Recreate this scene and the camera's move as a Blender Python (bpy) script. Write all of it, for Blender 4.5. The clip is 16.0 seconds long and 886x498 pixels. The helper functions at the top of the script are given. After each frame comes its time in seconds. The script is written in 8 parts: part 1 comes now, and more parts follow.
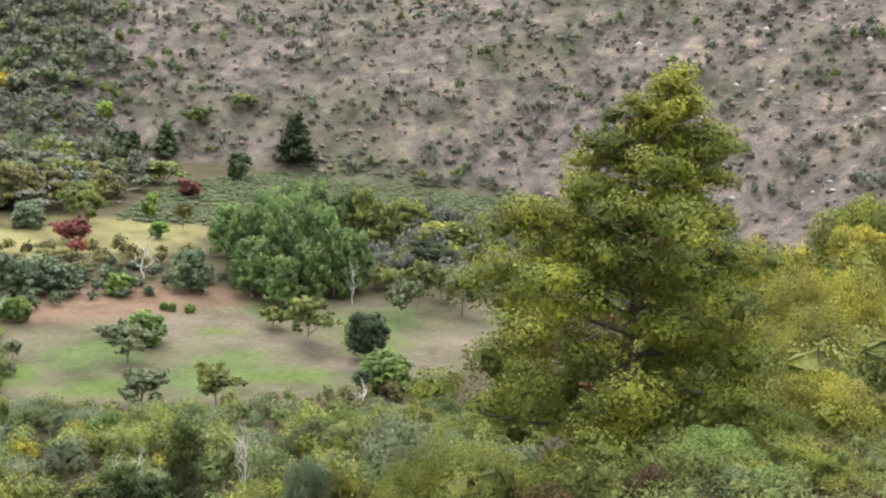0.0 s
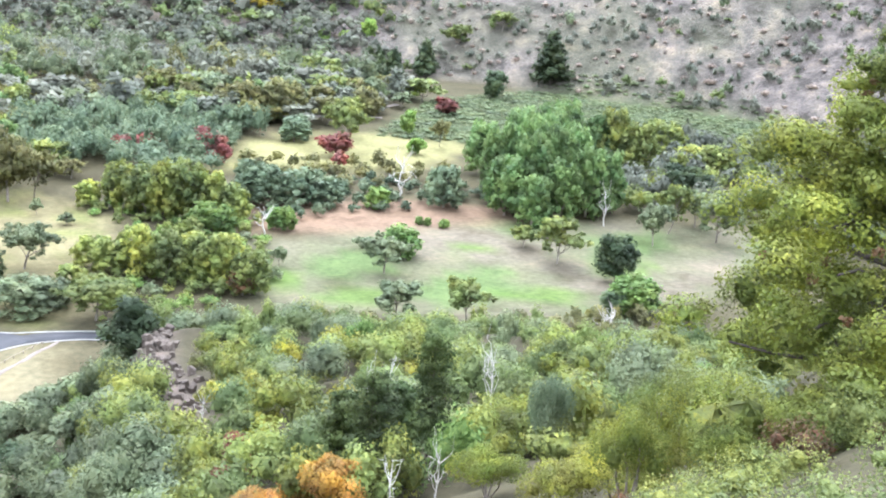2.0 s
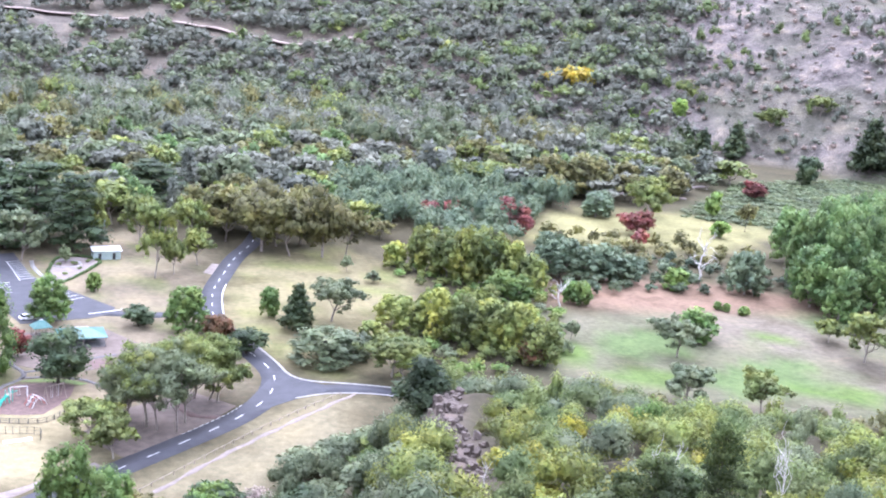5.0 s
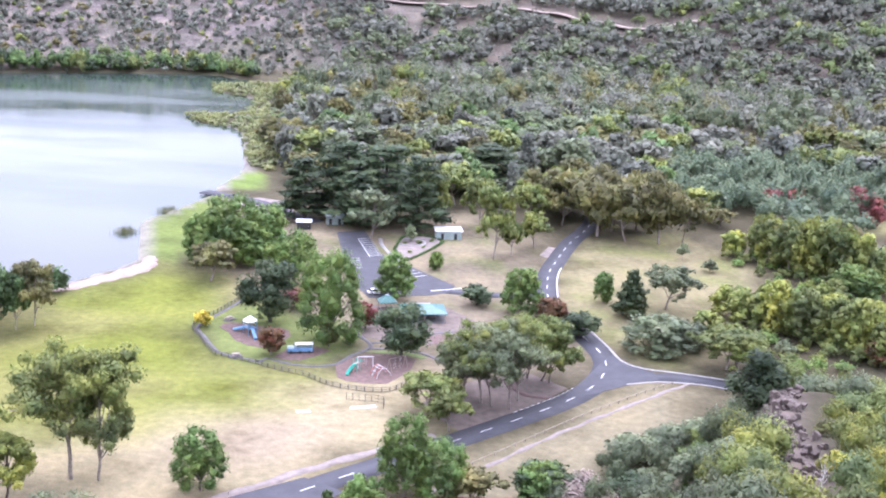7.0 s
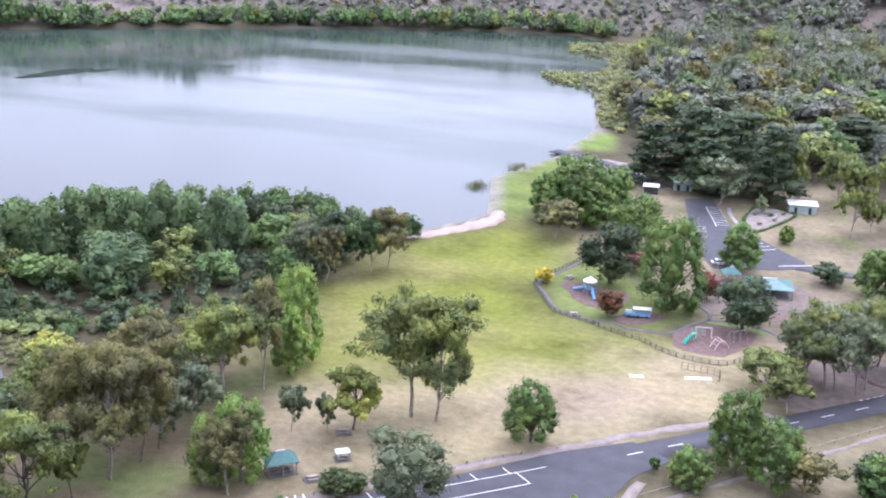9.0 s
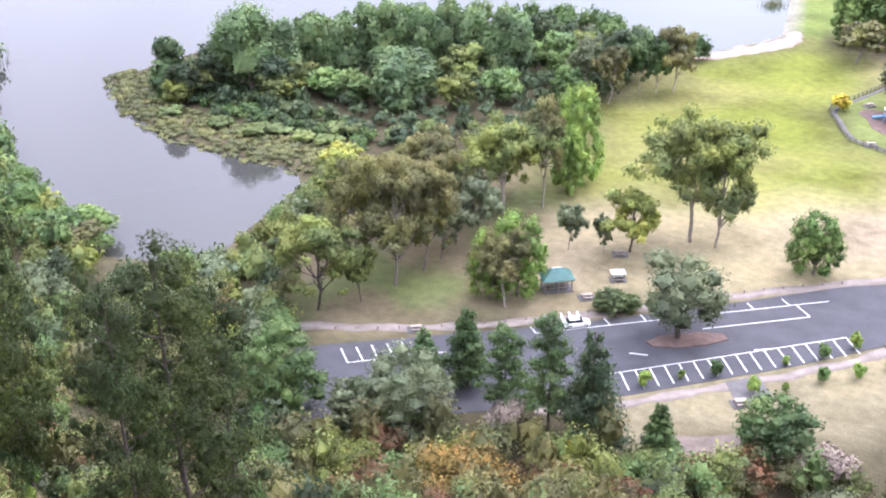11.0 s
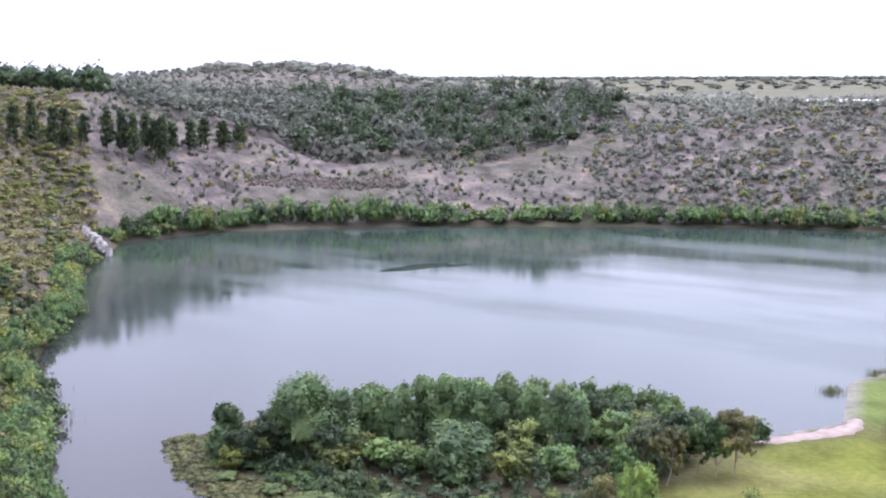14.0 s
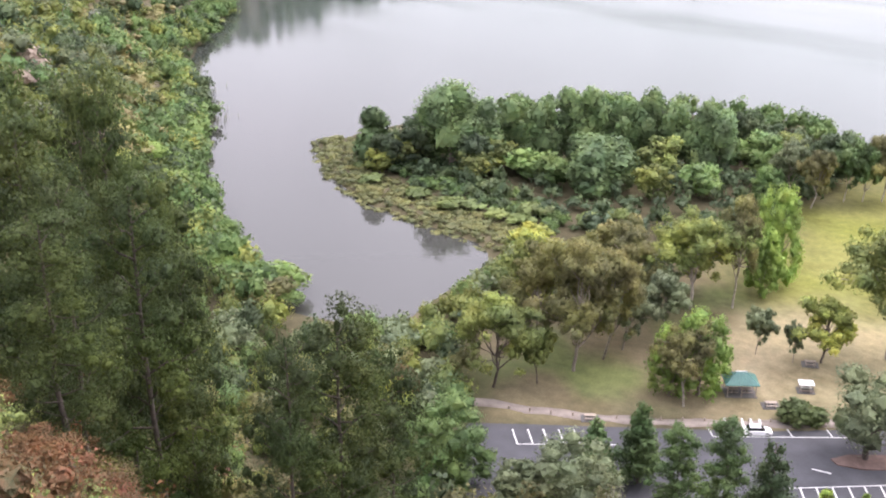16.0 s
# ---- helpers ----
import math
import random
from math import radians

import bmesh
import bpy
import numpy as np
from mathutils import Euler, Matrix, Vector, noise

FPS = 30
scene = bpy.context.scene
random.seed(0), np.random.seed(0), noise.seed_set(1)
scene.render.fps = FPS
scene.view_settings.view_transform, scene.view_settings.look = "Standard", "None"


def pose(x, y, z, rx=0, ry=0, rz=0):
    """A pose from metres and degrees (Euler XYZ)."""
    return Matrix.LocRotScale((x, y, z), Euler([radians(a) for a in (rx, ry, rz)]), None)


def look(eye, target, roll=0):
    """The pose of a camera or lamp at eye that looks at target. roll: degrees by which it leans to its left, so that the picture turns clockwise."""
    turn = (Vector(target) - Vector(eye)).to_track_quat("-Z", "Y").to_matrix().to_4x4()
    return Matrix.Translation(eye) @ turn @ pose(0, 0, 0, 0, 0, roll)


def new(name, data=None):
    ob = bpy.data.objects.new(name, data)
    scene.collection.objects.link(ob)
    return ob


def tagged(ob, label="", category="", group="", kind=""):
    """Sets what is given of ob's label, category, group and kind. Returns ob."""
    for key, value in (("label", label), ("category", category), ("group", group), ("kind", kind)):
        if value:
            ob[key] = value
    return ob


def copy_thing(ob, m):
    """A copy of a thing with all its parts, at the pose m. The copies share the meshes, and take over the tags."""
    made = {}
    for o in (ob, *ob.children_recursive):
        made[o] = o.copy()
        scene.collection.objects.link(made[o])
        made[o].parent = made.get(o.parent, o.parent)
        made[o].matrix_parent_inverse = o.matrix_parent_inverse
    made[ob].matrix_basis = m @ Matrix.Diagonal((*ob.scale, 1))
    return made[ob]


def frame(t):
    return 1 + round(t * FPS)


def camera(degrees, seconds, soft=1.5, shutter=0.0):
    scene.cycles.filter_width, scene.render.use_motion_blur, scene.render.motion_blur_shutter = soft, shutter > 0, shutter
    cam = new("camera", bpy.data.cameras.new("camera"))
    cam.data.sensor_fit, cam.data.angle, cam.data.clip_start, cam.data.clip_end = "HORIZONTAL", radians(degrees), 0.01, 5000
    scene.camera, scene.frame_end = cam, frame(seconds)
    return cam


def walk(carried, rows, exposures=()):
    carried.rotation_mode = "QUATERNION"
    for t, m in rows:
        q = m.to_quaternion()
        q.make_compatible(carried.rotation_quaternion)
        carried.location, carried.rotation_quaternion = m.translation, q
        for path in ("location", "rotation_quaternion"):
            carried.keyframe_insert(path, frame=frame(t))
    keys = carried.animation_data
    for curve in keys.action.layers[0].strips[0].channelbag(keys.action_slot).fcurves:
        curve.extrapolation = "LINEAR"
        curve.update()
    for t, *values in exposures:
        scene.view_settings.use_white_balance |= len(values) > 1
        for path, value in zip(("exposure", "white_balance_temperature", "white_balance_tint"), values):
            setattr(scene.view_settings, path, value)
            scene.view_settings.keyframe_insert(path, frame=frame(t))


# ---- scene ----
import itertools

# ---- camera: a handheld pan from a lookout on the crater rim ----
EYE_Z = 100.0
cam = camera(41.25, 16.0, soft=2.0)
PAN = (
    (0.0, 78.94, -4.98, -42.92),
    (0.5, 77.84, -5.37, -38.97),
    (1.0, 76.91, -4.69, -36.69),
    (1.5, 75.27, -4.83, -32.75),
    (2.0, 74.08, -4.17, -30.53),
    (2.5, 73.74, -4.74, -27.26),
    (3.0, 73.94, -4.38, -23.28),
    (3.2, 73.46, -4.17, -22.91),
    (5.3, 76.58, -4.18, -13.04),
    (5.5, 76.04, -3.48, -11.08),
    (6.0, 75.52, -3.14, -6.93),
    (6.5, 75.20, -2.30, -2.91),
    (7.0, 74.81, -2.57, 0.70),
    (7.5, 73.91, -2.02, 4.47),
    (8.0, 74.29, -1.15, 7.78),
    (8.5, 73.48, -0.62, 12.31),
    (8.7, 73.22, -1.09, 14.84),
    (10.8, 63.49, -0.08, 28.22),
    (11.0, 63.52, 1.14, 31.23),
    (11.5, 64.05, 1.73, 38.43),
    (12.0, 67.69, 1.90, 40.02),
    (12.2, 72.24, 0.94, 39.84),
    (12.5, 75.34, 1.53, 38.77),
    (13.0, 77.94, 0.79, 37.21),
    (13.5, 79.66, -0.09, 35.83),
    (14.0, 81.61, 0.10, 34.39),
    (14.5, 78.89, 0.59, 35.74),
    (15.0, 76.92, 0.60, 38.84),
    (15.5, 73.15, 0.25, 39.33),
    (16.0, 67.56, -0.26, 41.73),
)
EXPOSURE = ((0.0, 1.43, 6500, 14), (0.4, 2.03, 6300, 14), (1.0, 2.42, 6000, 13), (1.6, 2.37, 5800, 11), (3.0, 2.3, 5200, 17), (5.5, 2.17, 5350, 29), (8.0, 1.78, 5500, 32), (8.7, 1.66, 5450, 30), (11.0, 2.12, 5700, 26), (12.0, 2.17, 5400, 25), (12.5, 2.0, 5350, 30), (13.2, 1.8, 5450, 33), (14.0, 1.46, 5550, 29), (14.5, 1.31, 5750, 29), (15.0, 1.46, 5950, 29), (16.0, 1.86, 6300, 24))
walk(cam, [(t, pose(0, 0, EYE_Z, rx, ry, rz)) for t, rx, ry, rz in PAN], EXPOSURE)

# ---- world and light: a bright overcast day ----
world = bpy.data.worlds.new("overcast_sky")
scene.world = world
world.use_nodes = True
wn, wl = world.node_tree.nodes, world.node_tree.links
sky = wn.new("ShaderNodeTexSky")
sky.sky_type, sky.sun_disc = "NISHITA", False
sky.sun_elevation, sky.sun_rotation = radians(52), radians(40)
sky.dust_density = 4.0
wmap = wn.new("ShaderNodeTexCoord")
cloud = wn.new("ShaderNodeTexNoise")
cloud.inputs["Scale"].default_value, cloud.inputs["Detail"].default_value = 2.5, 5.0
cramp = wn.new("ShaderNodeValToRGB")
cramp.color_ramp.elements[0].position, cramp.color_ramp.elements[0].color = 0.3, (8.1, 8.25, 8.35, 1)
cramp.color_ramp.elements[1].position, cramp.color_ramp.elements[1].color = 0.75, (12.2, 12.4, 12.6, 1)
wmix = wn.new("ShaderNodeMixRGB")
wmix.inputs[0].default_value = 0.88
wl.new(wmap.outputs["Generated"], cloud.inputs["Vector"])
wl.new(cloud.outputs["Fac"], cramp.inputs[0])
wl.new(sky.outputs[0], wmix.inputs[1])
wl.new(cramp.outputs[0], wmix.inputs[2])
wsep = wn.new("ShaderNodeSeparateXYZ")
wl.new(wmap.outputs["Generated"], wsep.inputs[0])
wgrad = wn.new("ShaderNodeMapRange")
wgrad.inputs["From Min"].default_value, wgrad.inputs["From Max"].default_value = 0.0, 1.0
wgrad.inputs["To Min"].default_value, wgrad.inputs["To Max"].default_value = 0.52, 1.36
wl.new(wsep.outputs["Z"], wgrad.inputs["Value"])
wdome = wn.new("ShaderNodeMixRGB")
wdome.blend_type = "MULTIPLY"
wdome.inputs[0].default_value = 1.0
wl.new(wmix.outputs[0], wdome.inputs[1])
wl.new(wgrad.outputs[0], wdome.inputs[2])
wl.new(wdome.outputs[0], wn["Background"].inputs["Color"])
wn["Background"].inputs["Strength"].default_value = 0.1
sun = new("sun", bpy.data.lights.new("sun", "SUN"))
sun.data.energy, sun.data.angle, sun.data.color = 0.75, radians(30), (1.0, 0.95, 0.87)
sun.matrix_world = look((0, 0, 400), (0 - 60, 0 - 190, 400 - 255))

# ---- materials ----


def nodes_of(name):
    m = bpy.data.materials.new(name)
    m.use_nodes = True
    return m, m.node_tree.nodes, m.node_tree.links, m.node_tree.nodes["Principled BSDF"]


def noise_node(n, l, scale, detail=4.0, coord=None, rough=0.55):
    t = n.new("ShaderNodeTexNoise")
    t.inputs["Scale"].default_value, t.inputs["Detail"].default_value, t.inputs["Roughness"].default_value = scale, detail, rough
    if coord is None:
        coord = n.new("ShaderNodeNewGeometry").outputs["Position"]
    l.new(coord, t.inputs["Vector"])
    return t.outputs["Fac"]


def ramp_node(n, l, fac, stops):
    r = n.new("ShaderNodeValToRGB")
    while len(r.color_ramp.elements) < len(stops):
        r.color_ramp.elements.new(0.5)
    for e, (p, c) in zip(r.color_ramp.elements, stops):
        e.position, e.color = p, (*c, 1)
    l.new(fac, r.inputs[0])
    return r.outputs[0]


def mix_node(n, l, kind, fac, a, b):
    m = n.new("ShaderNodeMixRGB")
    m.blend_type = kind
    for sock, v in ((m.inputs[0], fac), (m.inputs[1], a), (m.inputs[2], b)):
        if isinstance(v, (int, float)):
            sock.default_value = v
        elif isinstance(v, tuple):
            sock.default_value = (*v, 1)
        else:
            l.new(v, sock)
    return m.outputs[0]


def bump_node(n, l, height, strength, dist, target):
    b = n.new("ShaderNodeBump")
    b.inputs["Strength"].default_value, b.inputs["Distance"].default_value = strength, dist
    l.new(height, b.inputs["Height"])
    l.new(b.outputs[0], target)


def foliage(name, dark, mid, light, patch=0.12, spread=0.16):
    """Leaves: colour by patch, by leaf spray and by tree, partly letting light through."""
    dark, mid, light = ((1.66 * r + 0.01, 1.52 * g + 0.009, 1.42 * b + 0.011) for r, g, b in (dark, mid, light))
    dark = tuple(c + 0.005 for c in dark)
    m, n, l, p = nodes_of(name)
    geo, info = n.new("ShaderNodeNewGeometry"), n.new("ShaderNodeObjectInfo")
    big, fine = noise_node(n, l, patch, 3.0, geo.outputs["Position"]), noise_node(n, l, 1.1, 3.0, geo.outputs["Position"], 0.7)
    hue = noise_node(n, l, patch * 1.7, 2.0, geo.outputs["Position"])

    def calc(op, a, b):
        k = n.new("ShaderNodeMath")
        k.operation = op
        for s, v in zip(k.inputs, (a, b)):
            if isinstance(v, float):
                s.default_value = v
            else:
                l.new(v, s)
        return k.outputs[0]

    fac = calc("ADD", calc("ADD", calc("MULTIPLY", big, 1.25), -0.125), calc("MULTIPLY", calc("SUBTRACT", geo.outputs["Random Per Island"], 0.5), spread))
    fac = calc("ADD", fac, calc("MULTIPLY", calc("SUBTRACT", fine, 0.5), 0.3))
    mottle = noise_node(n, l, 5.5, 2.0, geo.outputs["Position"], 0.7)
    fac = calc("ADD", fac, calc("MULTIPLY", calc("SUBTRACT", mottle, 0.5), 0.75))
    col = ramp_node(n, l, fac, [(0.2, dark), (0.5, mid), (0.82, light)])
    hsv = n.new("ShaderNodeHueSaturation")
    for sock, lo, hi, src in (("Value", 0.8, 1.22, info.outputs["Random"]), ("Saturation", 0.85, 1.12, big), ("Hue", 0.478, 0.522, hue)):
        mr = n.new("ShaderNodeMapRange")
        mr.inputs["To Min"].default_value, mr.inputs["To Max"].default_value = lo, hi
        if sock == "Hue":
            mr.inputs["From Min"].default_value, mr.inputs["From Max"].default_value = 0.25, 0.75
        l.new(src, mr.inputs["Value"])
        l.new(mr.outputs[0], hsv.inputs[sock])
    l.new(col, hsv.inputs["Color"])
    l.new(hsv.outputs[0], p.inputs["Base Color"])
    p.inputs["Roughness"].default_value = 0.62
    p.inputs["Specular IOR Level"].default_value = 0.25
    leafy = noise_node(n, l, 2.2, 4.0, geo.outputs["Position"], 0.75)
    bump_node(n, l, leafy, 0.55, 0.25, p.inputs["Normal"])
    thin = n.new("ShaderNodeBsdfTranslucent")
    l.new(hsv.outputs[0], thin.inputs["Color"])
    both = n.new("ShaderNodeMixShader")
    both.inputs[0].default_value = 0.35
    l.new(p.outputs[0], both.inputs[1])
    l.new(thin.outputs[0], both.inputs[2])
    l.new(both.outputs[0], n["Material Output"].inputs["Surface"])
    return m


def plain(name, a, b, scale, rough=0.8, metal=0.0, bump=0.2, fine=8.0, dist=0.05):
    """A surface with stains at one size and grain at another."""
    m, n, l, p = nodes_of(name)
    big, small = noise_node(n, l, scale, 5.0), noise_node(n, l, scale * fine, 3.0)
    col = ramp_node(n, l, big, [(0.3, a), (0.7, b)])
    col = mix_node(n, l, "OVERLAY", 0.35, col, small)
    l.new(col, p.inputs["Base Color"])
    p.inputs["Roughness"].default_value, p.inputs["Metallic"].default_value = rough, metal
    bump_node(n, l, small, bump, dist, p.inputs["Normal"])
    return m


LEAF = {
    "gum": foliage("gum_leaves", (0.045, 0.07, 0.02), (0.104, 0.14, 0.039), (0.2, 0.235, 0.058)),
    "grey_gum": foliage("grey_gum_leaves", (0.052, 0.074, 0.04), (0.092, 0.124, 0.066), (0.145, 0.18, 0.096)),
    "brown_gum": foliage("brown_gum_leaves", (0.046, 0.051, 0.02), (0.096, 0.104, 0.038), (0.172, 0.174, 0.058)),
    "lime": foliage("bright_green_leaves", (0.06, 0.11, 0.022), (0.125, 0.21, 0.04), (0.22, 0.31, 0.07)),
    "oak": foliage("oak_leaves", (0.018, 0.035, 0.015), (0.035, 0.06, 0.026), (0.07, 0.1, 0.04)),
    "green": foliage("green_leaves", (0.03, 0.06, 0.02), (0.06, 0.11, 0.033), (0.11, 0.17, 0.055)),
    "poplar": foliage("poplar_leaves", (0.036, 0.066, 0.028), (0.07, 0.12, 0.048), (0.12, 0.18, 0.07)),
    "pine": foliage("pine_needles", (0.016, 0.032, 0.014), (0.036, 0.058, 0.024), (0.075, 0.1, 0.036)),
    "cypress": foliage("cypress_sprays", (0.017, 0.034, 0.015), (0.036, 0.062, 0.027), (0.074, 0.108, 0.044)),
    "willow": foliage("willow_leaves", (0.058, 0.085, 0.022), (0.14, 0.178, 0.04), (0.29, 0.31, 0.068)),
    "blue": foliage("blue_gum_leaves", (0.038, 0.066, 0.04), (0.078, 0.118, 0.068), (0.14, 0.185, 0.108)),
    "yellow": foliage("yellow_leaves", (0.16, 0.14, 0.02), (0.31, 0.265, 0.032), (0.46, 0.41, 0.06)),
    "red": foliage("red_leaves", (0.07, 0.03, 0.026), (0.13, 0.048, 0.04), (0.22, 0.075, 0.05)),
    "rust": foliage("rust_leaves", (0.034, 0.04, 0.012), (0.082, 0.05, 0.02), (0.135, 0.064, 0.029), 0.3),
    "wattle": foliage("wattle_leaves", (0.04, 0.056, 0.007), (0.09, 0.118, 0.014), (0.186, 0.212, 0.027), 0.35),
    "near_pine": foliage("olive_pine_needles", (0.013, 0.026, 0.005), (0.029, 0.049, 0.009), (0.062, 0.086, 0.016)),
    "orange": foliage("orange_leaves", (0.11, 0.078, 0.02), (0.24, 0.14, 0.028), (0.4, 0.24, 0.045), 0.3),
    "amber": foliage("amber_leaves", (0.06, 0.06, 0.016), (0.135, 0.1, 0.024), (0.22, 0.145, 0.034), 0.3),
    "bracken": foliage("bracken_fronds", (0.05, 0.07, 0.036), (0.078, 0.108, 0.052), (0.11, 0.145, 0.07), 0.06),
    "fresh": foliage("fresh_green_leaves", (0.04, 0.075, 0.025), (0.08, 0.14, 0.044), (0.14, 0.21, 0.07)),
    "ridge": foliage("ridge_scrub_leaves", (0.045, 0.06, 0.014), (0.094, 0.118, 0.025), (0.168, 0.19, 0.038), 0.4),
    "yellowish": foliage("yellow_green_leaves", (0.08, 0.09, 0.014), (0.17, 0.185, 0.027), (0.32, 0.32, 0.045), 0.3),
    "scrub": foliage("scrub_leaves", (0.088, 0.088, 0.042), (0.13, 0.13, 0.056), (0.18, 0.172, 0.072), 0.05),
    "scrub_green": foliage("green_scrub_leaves", (0.05, 0.076, 0.027), (0.094, 0.136, 0.045), (0.16, 0.215, 0.07), 0.06),
    "dry": foliage("dry_twigs", (0.12, 0.1, 0.085), (0.2, 0.175, 0.15), (0.3, 0.27, 0.23), 0.3),
    "reed": foliage("reeds", (0.046, 0.06, 0.024), (0.08, 0.094, 0.036), (0.13, 0.138, 0.052), 0.2),
    "sedge": foliage("pale_sedge", (0.082, 0.104, 0.04), (0.128, 0.155, 0.06), (0.18, 0.205, 0.083), 0.06),
    "plane": foliage("plane_leaves", (0.042, 0.08, 0.02), (0.086, 0.15, 0.036), (0.155, 0.225, 0.058)),
    # woodland greens are paled and blued, so distance haze sits in the leaf colour
    "woods": foliage("hazed_woodland_leaves", (0.088, 0.1, 0.08), (0.12, 0.138, 0.108), (0.155, 0.174, 0.13), 0.09),
    "woods_dark": foliage("hazed_dark_woodland_leaves", (0.068, 0.084, 0.068), (0.098, 0.118, 0.092), (0.13, 0.15, 0.11), 0.09),
}
BARK = plain("grey_bark", (0.16, 0.13, 0.11), (0.3, 0.26, 0.22), 2.0, 0.9)
BARK_DARK = plain("dark_bark", (0.05, 0.04, 0.035), (0.12, 0.095, 0.08), 2.0, 0.9)
BARK_PALE = plain("pale_gum_bark", (0.17, 0.145, 0.115), (0.36, 0.32, 0.27), 1.5, 0.85)
DEADWOOD = plain("bleached_wood", (0.42, 0.39, 0.35), (0.62, 0.59, 0.55), 3.0, 0.9)
ASPHALT = plain("asphalt", (0.034, 0.034, 0.039), (0.054, 0.054, 0.061), 0.25, 0.85, 0, 0.1, 30.0, 0.01)
PAINT = plain("white_road_paint", (0.4, 0.4, 0.39), (0.6, 0.6, 0.58), 1.5, 0.7, 0, 0.05)
GRAVEL = plain("pinkish_gravel", (0.15, 0.124, 0.106), (0.25, 0.21, 0.18), 0.4, 0.95, 0, 0.4, 12.0)
SAND = plain("pale_sand", (0.24, 0.185, 0.15), (0.36, 0.29, 0.24), 0.3, 0.95, 0, 0.2)
LITTER = plain("bark_litter", (0.09, 0.07, 0.055), (0.16, 0.125, 0.1), 0.5, 0.95, 0, 0.5, 10.0)
MULCH = plain("red_brown_bark_mulch", (0.085, 0.055, 0.045), (0.15, 0.098, 0.082), 0.8, 0.95, 0, 0.5, 12.0)
CONCRETE = plain("concrete", (0.2, 0.19, 0.18), (0.33, 0.32, 0.3), 0.8, 0.85)
PATH_GREY = plain("dark_grey_path", (0.07, 0.066, 0.064), (0.12, 0.112, 0.108), 0.6, 0.9)
PLAY_GRASS = plain("watered_grass", (0.1, 0.15, 0.04), (0.16, 0.21, 0.06), 0.4, 0.95, 0, 0.3, 14.0)
WEED = plain("dark_lake_weed", (0.012, 0.02, 0.014), (0.03, 0.042, 0.028), 0.2, 0.4)
FENCE_GREY = plain("dark_grey_weathered_fence", (0.075, 0.07, 0.062), (0.13, 0.12, 0.105), 1.5, 0.85)
ROCK = plain("weathered_rock", (0.06, 0.047, 0.038), (0.14, 0.11, 0.088), 0.35, 0.92, 0, 0.8, 5.0, 0.4)
PALE_ROCK = plain("pale_limestone", (0.24, 0.225, 0.205), (0.46, 0.44, 0.41), 0.2, 0.9, 0, 0.8, 5.0, 0.4)
ROOF_GREEN = plain("blue_green_roof_sheet", (0.03, 0.105, 0.09), (0.05, 0.145, 0.125), 0.6, 0.45)
WHITE = plain("white_painted_steel", (0.5, 0.5, 0.5), (0.7, 0.7, 0.69), 0.8, 0.5, 0, 0.05)
WOOD = plain("weathered_timber", (0.2, 0.16, 0.13), (0.33, 0.28, 0.23), 2.0, 0.85)
DARK = plain("dark_paint", (0.02, 0.02, 0.022), (0.04, 0.04, 0.042), 1.0, 0.5)
GREY_GREEN = plain("grey_green_sheet_wall", (0.26, 0.33, 0.31), (0.36, 0.43, 0.4), 0.7, 0.6)
BLUE = plain("blue_painted_steel", (0.1, 0.22, 0.36), (0.16, 0.3, 0.45), 1.0, 0.45)
RED = plain("red_painted_steel", (0.4, 0.08, 0.06), (0.5, 0.13, 0.1), 1.0, 0.45)
GREEN = plain("green_plastic", (0.03, 0.33, 0.24), (0.05, 0.42, 0.31), 1.0, 0.4)

WEED.node_tree.nodes["Principled BSDF"].inputs["Specular IOR Level"].default_value = 0.05
WEED.node_tree.nodes["Principled BSDF"].inputs["Roughness"].default_value = 0.9

# glass of the car
GLASS, gn, gl, gp = nodes_of("dark_car_glass")
gp.inputs["Base Color"].default_value, gp.inputs["Roughness"].default_value = (0.015, 0.017, 0.02, 1), 0.08
CARPAINT, gn, gl, gp = nodes_of("white_car_paint")
gp.inputs["Base Color"].default_value, gp.inputs["Roughness"].default_value = (0.82, 0.82, 0.82, 1), 0.3
gp.inputs["Coat Weight"].default_value = 0.5
RUBBER = plain("black_rubber", (0.02, 0.02, 0.02), (0.035, 0.035, 0.035), 3.0, 0.85)

# lake water: smooth and wind-ruffled patches
WATER, gn, gl, gp = nodes_of("lake_water")
gp.inputs["IOR"].default_value = 1.33
gp.inputs["Specular IOR Level"].default_value = 0.6
geo = gn.new("ShaderNodeNewGeometry")
smap = gn.new("ShaderNodeMapping")
smap.inputs["Scale"].default_value = (0.006, 0.02, 1)
smap.inputs["Rotation"].default_value = (0, 0, radians(-30))
gl.new(geo.outputs["Position"], smap.inputs["Vector"])
streak = noise_node(gn, gl, 1.0, 4.0, smap.outputs[0])
srough = gn.new("ShaderNodeMapRange")
srough.inputs["From Min"].default_value, srough.inputs["From Max"].default_value = 0.42, 0.62
srough.inputs["To Min"].default_value, srough.inputs["To Max"].default_value = 0.07, 0.22
gl.new(streak, srough.inputs["Value"])
# the cove behind the peninsula lies calm
wxyz = gn.new("ShaderNodeSeparateXYZ")
gl.new(geo.outputs["Position"], wxyz.inputs[0])
calm = gn.new("ShaderNodeMapRange")
calm.inputs["From Min"].default_value, calm.inputs["From Max"].default_value = 215.0, 420.0
calm.inputs["To Min"].default_value, calm.inputs["To Max"].default_value = 0.0, 1.0
gl.new(wxyz.outputs["Y"], calm.inputs["Value"])
gl.new(mix_node(gn, gl, "MIX", calm.outputs[0], (0.044, 0.044, 0.041), (0.036, 0.054, 0.041)), gp.inputs["Base Color"])
ruffle = gn.new("ShaderNodeMath")
ruffle.operation = "MULTIPLY"
